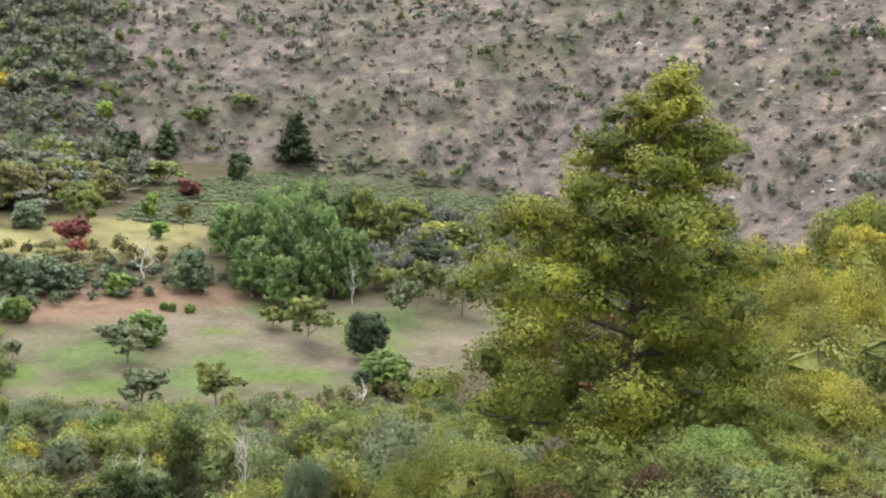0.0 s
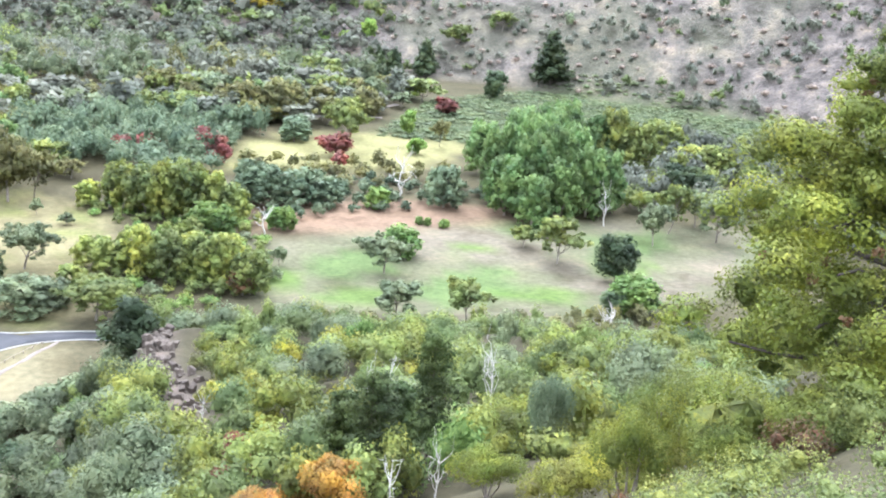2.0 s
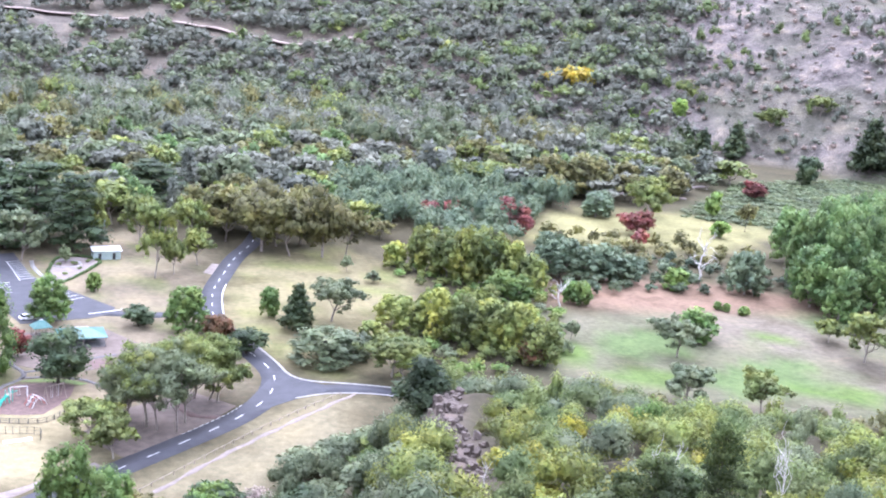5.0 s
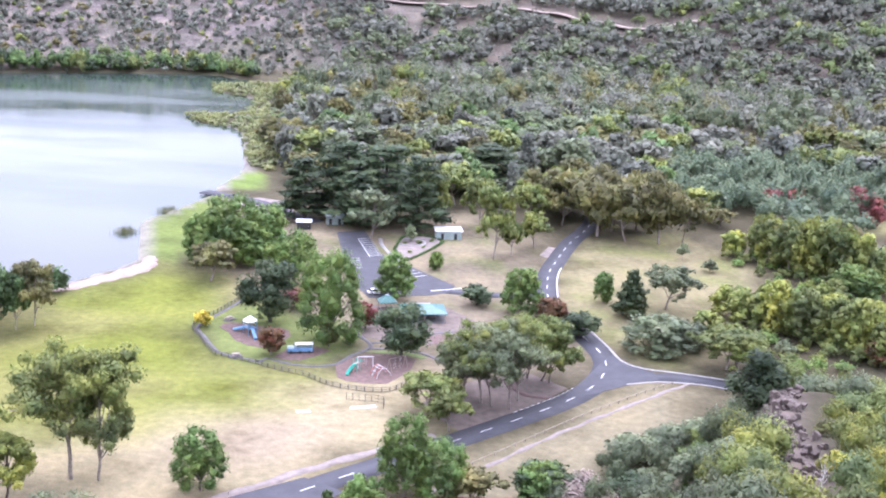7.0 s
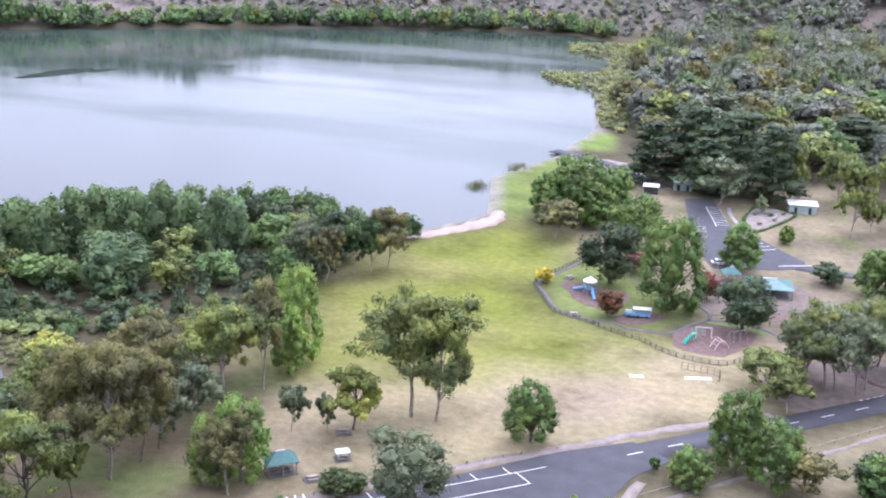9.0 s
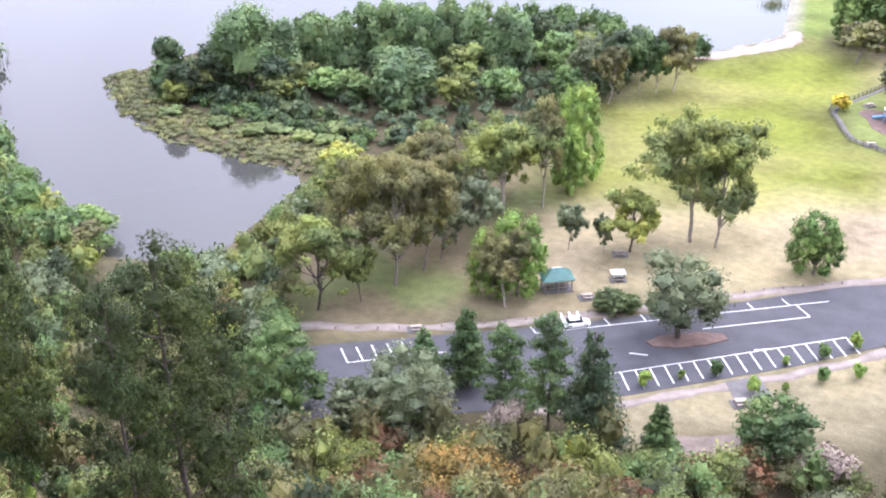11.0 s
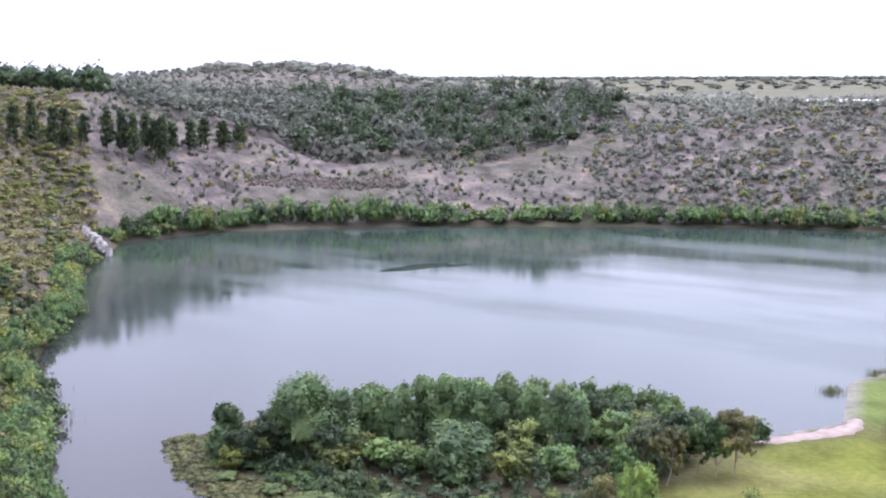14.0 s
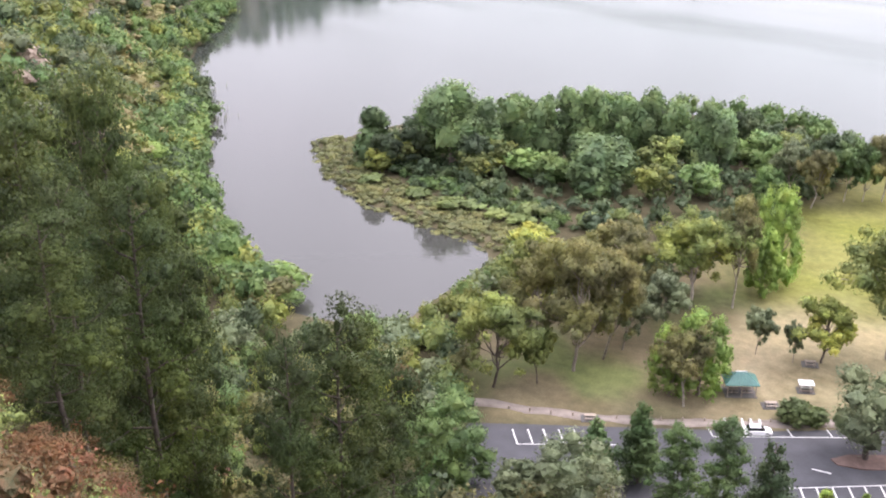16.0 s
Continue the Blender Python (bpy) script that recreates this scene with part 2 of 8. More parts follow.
gl.new(srough.outputs[0], ruffle.inputs[0])
gl.new(calm.outputs[0], ruffle.inputs[1])
gl.new(ruffle.outputs[0], gp.inputs["Roughness"])
ripple = noise_node(gn, gl, 0.9, 3.0, geo.outputs["Position"])
bump_node(gn, gl, ripple, 0.12, 0.05, gp.inputs["Normal"])

# ground sheet: cover colours laid per vertex, broken up at two scales
GROUND, gn, gl, gp = nodes_of("ground_cover")
att = gn.new("ShaderNodeAttribute")
att.attribute_name = "cover"
g1, g2, g3 = noise_node(gn, gl, 0.06, 6.0), noise_node(gn, gl, 0.5, 4.0), noise_node(gn, gl, 3.0, 3.0)
tint = ramp_node(gn, gl, g1, [(0.3, (0.66, 0.64, 0.6)), (0.5, (1.0, 1.0, 1.0)), (0.72, (1.22, 1.18, 1.12))])
tint2 = ramp_node(gn, gl, g2, [(0.3, (0.78, 0.8, 0.76)), (0.7, (1.15, 1.13, 1.1))])
tint3 = ramp_node(gn, gl, g3, [(0.3, (0.82, 0.82, 0.82)), (0.7, (1.12, 1.12, 1.12))])
rk = gn.new("ShaderNodeAttribute")
rk.attribute_name = "rocky"
r1, r2 = noise_node(gn, gl, 0.06, 9.0, None, 0.74), noise_node(gn, gl, 0.012, 4.0)
rcol = ramp_node(gn, gl, r1, [(0.34, (0.085, 0.078, 0.076)), (0.45, (0.155, 0.137, 0.131)), (0.54, (0.21, 0.179, 0.163)), (0.68, (0.33, 0.275, 0.225))])
rcol = mix_node(gn, gl, "MIX", ramp_node(gn, gl, r2, [(0.42, (0, 0, 0)), (0.62, (0.65, 0.65, 0.65))]), rcol, (0.115, 0.12, 0.08))
gc0 = mix_node(gn, gl, "MIX", rk.outputs["Fac"], att.outputs["Color"], rcol)
gc = mix_node(gn, gl, "MULTIPLY", 1.0, gc0, tint)
gc = mix_node(gn, gl, "MULTIPLY", 1.0, gc, tint2)
gc = mix_node(gn, gl, "MULTIPLY", 1.0, gc, tint3)
gl.new(gc, gp.inputs["Base Color"])
gp.inputs["Roughness"].default_value, gp.inputs["Specular IOR Level"].default_value = 0.95, 0.1
crag = gn.new("ShaderNodeMath")
crag.operation = "MULTIPLY"
gl.new(r1, crag.inputs[0])
gl.new(rk.outputs["Fac"], crag.inputs[1])
rough_bump = gn.new("ShaderNodeBump")
rough_bump.inputs["Strength"].default_value, rough_bump.inputs["Distance"].default_value = 0.8, 9.0
gl.new(crag.outputs[0], rough_bump.inputs["Height"])
soil_bump = gn.new("ShaderNodeBump")
soil_bump.inputs["Strength"].default_value, soil_bump.inputs["Distance"].default_value = 0.5, 0.4
gl.new(g2, soil_bump.inputs["Height"])
gl.new(rough_bump.outputs[0], soil_bump.inputs["Normal"])
gl.new(soil_bump.outputs[0], gp.inputs["Normal"])

# ---- plan of the place ----
LAKE = np.array([(-140, 143), (-165, 135), (-206, 152), (-249, 180), (-300, 221), (-338, 239), (-368, 270), (-402, 310), (-479, 375), (-565, 473),
                 (-552, 548), (-490, 612), (-410, 676), (-310, 736), (-205, 780), (-160, 788), (-130, 768), (-118, 750), (-147, 735), (-141, 710),
                 (-114, 690), (-110, 655), (-108, 626), (-136, 616), (-130, 600), (-106, 585), (-97, 562), (-89, 515), (-83, 485), (-87, 451), (-87, 434), (-93, 414), (-102, 389), (-96, 366), (-90, 340), (-99, 325), (-107, 310), (-150, 330), (-205, 300), (-235, 250),
                 (-240, 218), (-216, 201), (-195, 193), (-172, 192), (-155, 192), (-148, 184), (-144, 163)], float)
FLOOR = np.array([(-100, -60), (-150, 90), (-206, 150), (-249, 178), (-338, 237), (-402, 308), (-479, 373), (-567, 473), (-555, 552), (-492, 618),
                  (-410, 685), (-310, 745), (-205, 792), (-60, 810), (120, 810), (250, 720), (400, 610), (490, 480), (520, 330), (470, 200), (330, 60), (150, -80)], float)


def seg_dist(px, py, poly, closed=True):
    """Distance from points to a polyline."""
    best = np.full(px.shape, 1e9)
    n = len(poly)
    for i in range(n if closed else n - 1):
        a, b = poly[i], poly[(i + 1) % n]
        d = b - a
        t = np.clip(((px - a[0]) * d[0] + (py - a[1]) * d[1]) / (d @ d), 0, 1)
        best = np.minimum(best, np.hypot(px - a[0] - t * d[0], py - a[1] - t * d[1]))
    return best


def inside(px, py, poly):
    res = np.zeros(px.shape, bool)
    n = len(poly)
    for i in range(n):
        (x0, y0), (x1, y1) = poly[i], poly[(i + 1) % n]
        cond = (y0 > py) != (y1 > py)
        res ^= cond & (px < (x1 - x0) * (py - y0) / (y1 - y0 + 1e-12) + x0)
    return res


def signed(px, py, poly):
    d = seg_dist(px, py, poly)
    return np.where(inside(px, py, poly), -d, d)


def lump(px, py, scale, seed):
    """Smooth sum of sines that stands in for noise on whole arrays."""
    r = np.random.RandomState(seed)
    out = np.zeros(px.shape)
    for k in range(7):
        a, f, ph = r.uniform(0, 6.28), r.uniform(0.6, 1.8) / scale, r.uniform(0, 6.28)
        out += np.sin((px * np.cos(a) + py * np.sin(a)) * f * 6.28 + ph)
    return out / 4


# crater wall: rim height and the width from its foot to its rim, by azimuth
RIM_AZ = (-180, -90, -70, -57, -50, -40, -32, -24, -18, -10, 0, 10, 20, 32, 45, 60, 75, 110, 180)
RIM_Z = (95, 95, 95, 90, 84, 36, 34, 46, 66, 70, 78, 86, 108, 140, 165, 185, 190, 120, 95)
RIM_W = (200, 150, 130, 150, 190, 130, 130, 190, 250, 270, 320, 330, 330, 330, 330, 330, 330, 250, 200)
# fall of the near slope as the angle down from the lookout, by azimuth and distance
NEAR_AZ = (-180, -110, -75, -62, -54, -40, 0, 10, 14, 17, 25, 38, 47, 53, 58, 64, 90, 120, 180)
NEAR_R = (10, 30, 70, 130, 200, 250, 300, 420)
FALL_10 = (12, 25, 32, 40, 43, 43, 43, 42, 41, 40, 38, 34, 31, 29, 28, 27, 22, 12, 12)
FALL_30 = (4, 12, 26, 37, 44, 46, 46, 45, 43, 40, 38, 31, 27, 23, 21.5, 20.5, 15, 6, 4)
FALL_70 = (2, 8, 21, 31, 40, 43, 43, 40, 36, 32, 30, 27, 24, 18.5, 14.5, 12.5, 8, 3, 2)
FALL_130 = (1, 6, 17, 26, 34, 38.5, 38.5, 34, 29, 25, 24.3, 22.8, 21.5, 17, 12.5, 9.5, 6, 2, 1)
FALL_200 = (1, 5, 14, 20, 27, 31, 31, 28, 24, 20.4, 20.4, 20.2, 19.6, 16.5, 12.5, 9.5, 5, 1.5, 1)
FALL_250 = (1, 4.5, 12, 17, 23, 28, 28, 26, 23, 21, 20.3, 20, 19.3, 16.7, 12.7, 9.7, 5, 1.5, 1)
FALL_300 = (1, 4, 10, 14.5, 20, 26, 26, 24, 23, 22, 20.5, 19.8, 19, 17, 13, 10, 5, 1.5, 1)
FALL_420 = (1, 3, 8, 11, 16, 24, 24, 24, 23, 22, 21, 20, 19, 17, 13, 10, 5, 1.5, 1)
NEAR_E = (FALL_10, FALL_30, FALL_70, FALL_130, FALL_200, FALL_250, FALL_300, FALL_420)


def height(px, py):
    """Height of the ground over arrays of x and y."""
    px, py = np.asarray(px, float), np.asarray(py, float)
    r, az = np.hypot(px, py), np.degrees(np.arctan2(px, py))
    d = np.maximum(signed(px, py, FLOOR), 0)
    rim, wid = np.interp(az, RIM_AZ, RIM_Z), np.interp(az, RIM_AZ, RIM_W)
    wid = wid * (1 + 0.12 * lump(px, py, 400, 3))
    s = d / wid
    g = np.where(s < 1, 1 - (1 - np.clip(s, 0, 1)) ** 1.35, 1.0)
    beyond = np.clip((s - 1) / 2.0, 0, 1)
    back = np.interp(az, (-180, -60, -46, -36, -26, -18, -5, 20, 60, 180), (95, 98, 84, 62, 56, 64, 74, 95, 120, 95))
    far = rim * g * (1 - beyond) + back * beyond
    # hills behind the gap in the rim, then the plain
    far += np.where(s > 1, 1, 0) * (38 * np.exp(-(((az + 40) / 9) ** 2 + ((r - 1750) / 320) ** 2)) + 26 * np.exp(-(((az + 29) / 6) ** 2 + ((r - 1280) / 200) ** 2)))
    far += np.clip(s, 0, 1) * np.clip(2 - s, 0.2, 1) * (5 * lump(px, py, 150, 5) + 2.0 * lump(px, py, 45, 6))
    flat = np.clip((r - 2300) / 900, 0, 1)
    far = far * (1 - flat) + 86 * flat
    # near slope
    e = np.zeros(r.shape)
    rows = np.array([np.interp(az, NEAR_AZ, row) for row in NEAR_E])
    rr = np.clip(r, NEAR_R[0], NEAR_R[-1])
    for k in range(len(NEAR_R) - 1):
        sel = (rr >= NEAR_R[k]) & (rr <= NEAR_R[k + 1])
        f = (rr - NEAR_R[k]) / (NEAR_R[k + 1] - NEAR_R[k])
        e = np.where(sel, rows[k] * (1 - f) + rows[k + 1] * f, e)
    near = EYE_Z - np.maximum(r, 10) * np.tan(np.radians(e))
    near = np.where(r < 10, 98.2 + (near - 98.2) * np.clip((r - 0.8) / 9.2, 0, 1), near)
    near += np.clip((r - 25) / 60, 0, 1) * np.clip(near / 20, 0, 1) * (1.6 * lump(px, py, 35, 8) + 0.8 * lump(px, py, 14, 9))
    near = near * np.clip((900 - r) / 450, 0, 1)
    z = np.maximum(np.maximum(near, far), 0)
    lk = signed(px, py, LAKE)
    bed = np.clip(lk * 0.3 - 0.3, -4, 0)
    return np.where(lk < 1.0, np.minimum(z, np.where(lk < -2, bed, np.maximum(bed, 0 * bed + lk * 0.3 - 0.3))), z)


def zat(x, y):
    return float(height(np.array([x]), np.array([y]))[0])


def soft(d, width):
    return np.clip(0.5 - d / width, 0, 1)


LAWN = np.array([(-104, 300), (-82, 336), (-60, 318), (-52, 300), (-62, 280), (-52, 262), (-30, 252), (-40, 235), (-70, 215), (-98, 205), (-108, 250)], float)
STRAW = np.array([(-100, 205), (-60, 255), (-20, 252), (-2, 255), (10, 240), (-30, 200), (-60, 170), (-105, 138), (-108, 170)], float)
KNOLL = np.array([(34, 300), (36, 345), (48, 385), (84, 404), (100, 360), (75, 290), (57, 268), (44, 278)], float)
VERGE = np.array([(-60, 140), (-20, 180), (20, 226), (48, 259), (62, 258), (58, 240), (30, 205), (0, 175), (-20, 150), (-50, 126)], float)
PADDOCK = np.array([(112, 270), (126, 325), (190, 325), (235, 318), (300, 290), (300, 255), (220, 228), (150, 236)], float)
TAN = np.array([(135, 330), (150, 372), (215, 356), (240, 325), (190, 322)], float)
MEADOW = np.array([(150, 420), (190, 470), (250, 480), (290, 440), (230, 400)], float)

COLS, ROWS = np.concatenate([np.arange(-180, -95, 8.0), np.arange(-95, 96, 0.6), np.arange(103, 180, 8.0)]), [1.5]
while ROWS[-1] < 4800:
    ROWS.append(ROWS[-1] * 1.022 + 0.25)
ROWS = np.array(ROWS)
AZ, RR = np.meshgrid(np.radians(COLS), ROWS)
GX, GY = RR * np.sin(AZ), RR * np.cos(AZ)
GZ = height(GX, GY)

# cover colours
cover = np.zeros((*GX.shape, 3))


def lay(mask, colour):
    global cover
    cover = cover * (1 - mask[..., None]) + np.array(colour) * mask[..., None]


n1, n2, n3 = lump(GX, GY, 60, 21), lump(GX, GY, 25, 22), lump(GX, GY, 140, 23)
dist_all = np.hypot(GX, GY)
lay(np.ones(GX.shape), (0.17, 0.15, 0.09))
wall = np.clip(GZ / 6, 0, 1) * (dist_all > 330)
lay(wall, (0.31, 0.275, 0.25))
az_all = np.degrees(np.arctan2(GX, GY))
rocky = wall * np.interp(az_all, (-180, -60, -52, -10, 0, 18, 23.5, 180), (0.0, 0.0, 0.85, 0.85, 0.25, 0.3, 1.0, 1.0))
rocky *= np.clip((1750 - dist_all) / 400, 0, 1)
lay(wall * np.clip(0.5 + n1, 0, 1) * 0.6, (0.25, 0.22, 0.16))
lay(wall * np.clip(n2 * 1.2 - 0.3, 0, 1) * 0.5, (0.45, 0.38, 0.31))
lay(np.clip(GZ / 6, 0, 1) * (dist_all <= 330), (0.15, 0.135, 0.085))
lay(np.clip(GZ / 6, 0, 1) * np.clip((-48 - az_all) / 4, 0, 1) * np.clip((900 - dist_all) / 200, 0, 1), (0.25, 0.22, 0.12))
lay(soft(signed(GX, GY, LAKE) - 9, 16) * (GX < -140) * (GY < 480) * (signed(GX, GY, FLOOR) > -4), (0.1, 0.095, 0.055))
lay(np.clip((dist_all - 1750) / 500, 0, 1), (0.3, 0.3, 0.2))
lay(np.clip((dist_all - 2100) / 500, 0, 1) * np.clip(n3 * 1.5, 0, 0.8), (0.42, 0.38, 0.26))
lay(soft(seg_dist(GX, GY, np.array([(61, 190), (54, 173), (50, 150), (46, 127)], float), False) - 3 + n2, 4), (0.26, 0.21, 0.18))
PARK = np.array([(-75, 300), (-60, 405), (-30, 425), (10, 425), (34, 400), (28, 330), (36, 280), (20, 245), (-10, 262), (-40, 300)], float)
lay(soft(signed(GX, GY, PARK) + 4 * n2, 14), (0.36, 0.3, 0.21))
lay(soft(signed(GX, GY, PARK) + 4 * n2, 14) * np.clip(n2 * 1.2, 0, 0.7), (0.5, 0.43, 0.27))
lay(np.clip(GZ / 6, 0, 1) * np.clip((az_all + 6) / 6, 0, 1) * np.clip((27 - az_all) / 6, 0, 1) * (dist_all > 500) * (dist_all < 1500), (0.3, 0.25, 0.2))
FOOT = np.array([(250, 470), (330, 560), (440, 590), (500, 480), (525, 330), (480, 210), (400, 230), (420, 330), (370, 430), (290, 440)], float)
lay(soft(signed(GX, GY, FOOT) + 6 * n2, 16), (0.14, 0.17, 0.08))
lay(soft(signed(GX, GY, STRAW) + 6 * n2, 14), (0.56, 0.48, 0.29))
lay(soft(signed(GX, GY, STRAW) + 6 * n2, 14) * np.clip(n1 * 0.9, 0, 0.7), (0.5, 0.4, 0.3))
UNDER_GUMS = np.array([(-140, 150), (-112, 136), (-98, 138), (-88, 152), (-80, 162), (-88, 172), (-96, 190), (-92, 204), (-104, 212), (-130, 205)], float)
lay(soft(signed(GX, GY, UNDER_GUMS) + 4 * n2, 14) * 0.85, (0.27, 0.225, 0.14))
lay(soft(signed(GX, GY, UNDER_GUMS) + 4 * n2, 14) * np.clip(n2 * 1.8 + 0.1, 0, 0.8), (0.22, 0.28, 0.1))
lay(soft(signed(GX, GY, LAWN) + 5 * n2, 22), (0.3, 0.335, 0.062))
lay(soft(signed(GX, GY, LAWN) + 5 * n2, 22) * np.clip(n1, 0, 0.6), (0.42, 0.39, 0.155))
lay(soft(signed(GX, GY, KNOLL) + 3 * n2, 8), (0.41, 0.36, 0.2))
lay(soft(signed(GX, GY, KNOLL) + 3 * n2, 8) * np.clip(n2 * 1.5 - n1 * 0.5, 0, 0.8), (0.33, 0.35, 0.13))
lay(soft(signed(GX, GY, PARK), 10) * np.clip(-n2 * 1.4 - 0.35, 0, 0.7), (0.3, 0.33, 0.13))
lay(soft(signed(GX, GY, VERGE) + 2 * n2, 8), (0.4, 0.35, 0.22))
lay(soft(signed(GX, GY, PADDOCK) + 5 * n2, 12), (0.268, 0.264, 0.165))
lay(soft(signed(GX, GY, PADDOCK) + 5 * n2, 12) * np.clip(n1 * 1.6 + n2 * 0.8, 0, 1), (0.35, 0.3, 0.23))
lay(soft(signed(GX, GY, PADDOCK) + 5 * n2, 12) * np.clip(-n1 * 1.8 - 0.3 + n2, 0, 1), (0.22, 0.3, 0.12))
for gx_, gy_, ga, gb, turn_ in ((124, 288, 10, 13, 0), (138, 264, 16, 12, 20), (193, 297, 16, 6, -5), (188, 249, 17, 8, -10), (226, 262, 16, 9, 0)):
    u_, v_ = (GX - gx_) * math.cos(math.radians(turn_)) + (GY - gy_) * math.sin(math.radians(turn_)), (GY - gy_) * math.cos(math.radians(turn_)) - (GX - gx_) * math.sin(math.radians(turn_))
    lay(np.clip(1.7 * (1 - np.hypot(u_ / ga, v_ / gb) + 0.35 * n2), 0, 0.85), (0.2, 0.31, 0.075))
lay(soft(signed(GX, GY, TAN) + 4 * n2, 12), (0.42, 0.285, 0.2))
lay(soft(signed(GX, GY, MEADOW) + 6 * n2, 14), (0.48, 0.45, 0.21))
PLAY = np.array([(-52, 306), (-58, 294), (-61, 283), (-58, 275), (-53, 266), (-43, 260), (-38, 263), (-27, 260), (-20, 268), (-22, 285), (-36, 296)], float)
lay(soft(signed(GX, GY, PLAY) + 2 * n2, 6), (0.3, 0.36, 0.12))
SHORE_GRASS = np.array([(-92, 345), (-104, 396), (-92, 430), (-80, 425), (-76, 380), (-80, 340)], float)
lay(soft(signed(GX, GY, SHORE_GRASS) - 1 + n2, 5), (0.26, 0.33, 0.09))
lay(soft(signed(GX, GY, np.array([(-90, 446), (-72, 446), (-74, 476), (-88, 478)], float)), 5), (0.3, 0.42, 0.1))
lay(soft(signed(GX, GY, LAKE) - 1.2, 2.5) * (GX > -120) * (GY > 300), (0.5, 0.46, 0.42))


def mesh_data(name, verts, faces, mats, index=None, smooth=False, normals=None):
    """A mesh from arrays; faces is (n, 3) or (n, 4), or a list of such arrays."""
    me = bpy.data.meshes.new(name)
    groups = faces if isinstance(faces, list) else [faces]
    groups = [np.asarray(g, np.int32) for g in groups if len(g)]
    verts = np.asarray(verts, np.float32)
    me.vertices.add(len(verts))
    me.vertices.foreach_set("co", verts.ravel())
    loops = np.concatenate([g.ravel() for g in groups])
    totals = np.concatenate([np.full(len(g), g.shape[1], np.int32) for g in groups])
    me.loops.add(len(loops))
    me.loops.foreach_set("vertex_index", loops)
    me.polygons.add(len(totals))
    me.polygons.foreach_set("loop_start", np.concatenate([[0], np.cumsum(totals)[:-1]]).astype(np.int32))
    me.polygons.foreach_set("loop_total", totals)
    for m in mats:
        me.materials.append(m)
    if index is not None:
        me.polygons.foreach_set("material_index", np.asarray(index, np.int32))
    if smooth:
        me.polygons.foreach_set("use_smooth", np.arange(len(totals)) < (len(totals) if smooth is True else smooth))
    me.update(calc_edges=True)
    me.validate()
    if normals is not None:
        me.normals_split_custom_set_from_vertices(np.asarray(normals, np.float32))
    return me


nr, nc = GX.shape
gi = np.arange(nr * nc).reshape(nr, nc)
quads = np.stack([gi[:-1], gi[1:], np.roll(gi, -1, 1)[1:], np.roll(gi, -1, 1)[:-1]], -1).reshape(-1, 4)
gverts = np.concatenate([np.stack([GX, GY, GZ], -1).reshape(-1, 3), [[0, 0, 98.2]]])
hub = np.stack([np.full(nc, nr * nc), gi[0], np.roll(gi[0], -1)], -1)
ground_me = mesh_data("ground", gverts, [quads[:, ::-1], hub[:, ::-1]], [GROUND], smooth=True)
ground_me.color_attributes.new("cover", "FLOAT_COLOR", "POINT")
ground_me.attributes.new("rocky", "FLOAT", "POINT")
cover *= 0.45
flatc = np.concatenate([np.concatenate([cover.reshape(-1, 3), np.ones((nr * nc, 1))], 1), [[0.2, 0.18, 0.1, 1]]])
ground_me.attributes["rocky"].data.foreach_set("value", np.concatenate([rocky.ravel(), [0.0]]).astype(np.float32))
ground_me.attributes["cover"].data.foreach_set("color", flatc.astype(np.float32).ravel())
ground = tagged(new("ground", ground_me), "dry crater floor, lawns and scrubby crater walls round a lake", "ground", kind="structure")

bm = bmesh.new()
lx0, lx1, ly0, ly1 = LAKE[:, 0].min() - 12, LAKE[:, 0].max() + 12, LAKE[:, 1].min() - 12, LAKE[:, 1].max() + 12
bm.faces.new([bm.verts.new(v) for v in ((lx0, ly0, -0.8), (lx1, ly0, -0.8), (lx1, ly1, -0.8), (lx0, ly1, -0.8))])
wme = bpy.data.meshes.new("water")
bm.to_mesh(wme)
bm.free()
wme.materials.append(WATER)
tagged(new("water", wme), "calm grey-green crater lake mirroring the overcast sky", "lake", kind="structure")

# ---- builders ----


def catmull(pts, step):
    """A smooth line through points, as an array of points about step apart."""
    p = [np.array(q, float) for q in pts]
    p = [2 * p[0] - p[1], *p, 2 * p[-1] - p[-2]]
    out = []
    for a, b, c, d in zip(p, p[1:], p[2:], p[3:]):
        n = max(2, int(np.linalg.norm(c - b) / step))
        for t in np.linspace(0, 1, n, endpoint=False):
            out.append(0.5 * (2 * b + (c - a) * t + (2 * a - 5 * b + 4 * c - d) * t * t + (3 * b - a - 3 * c + d) * t ** 3))
    out.append(p[-2])
    return np.array(out)


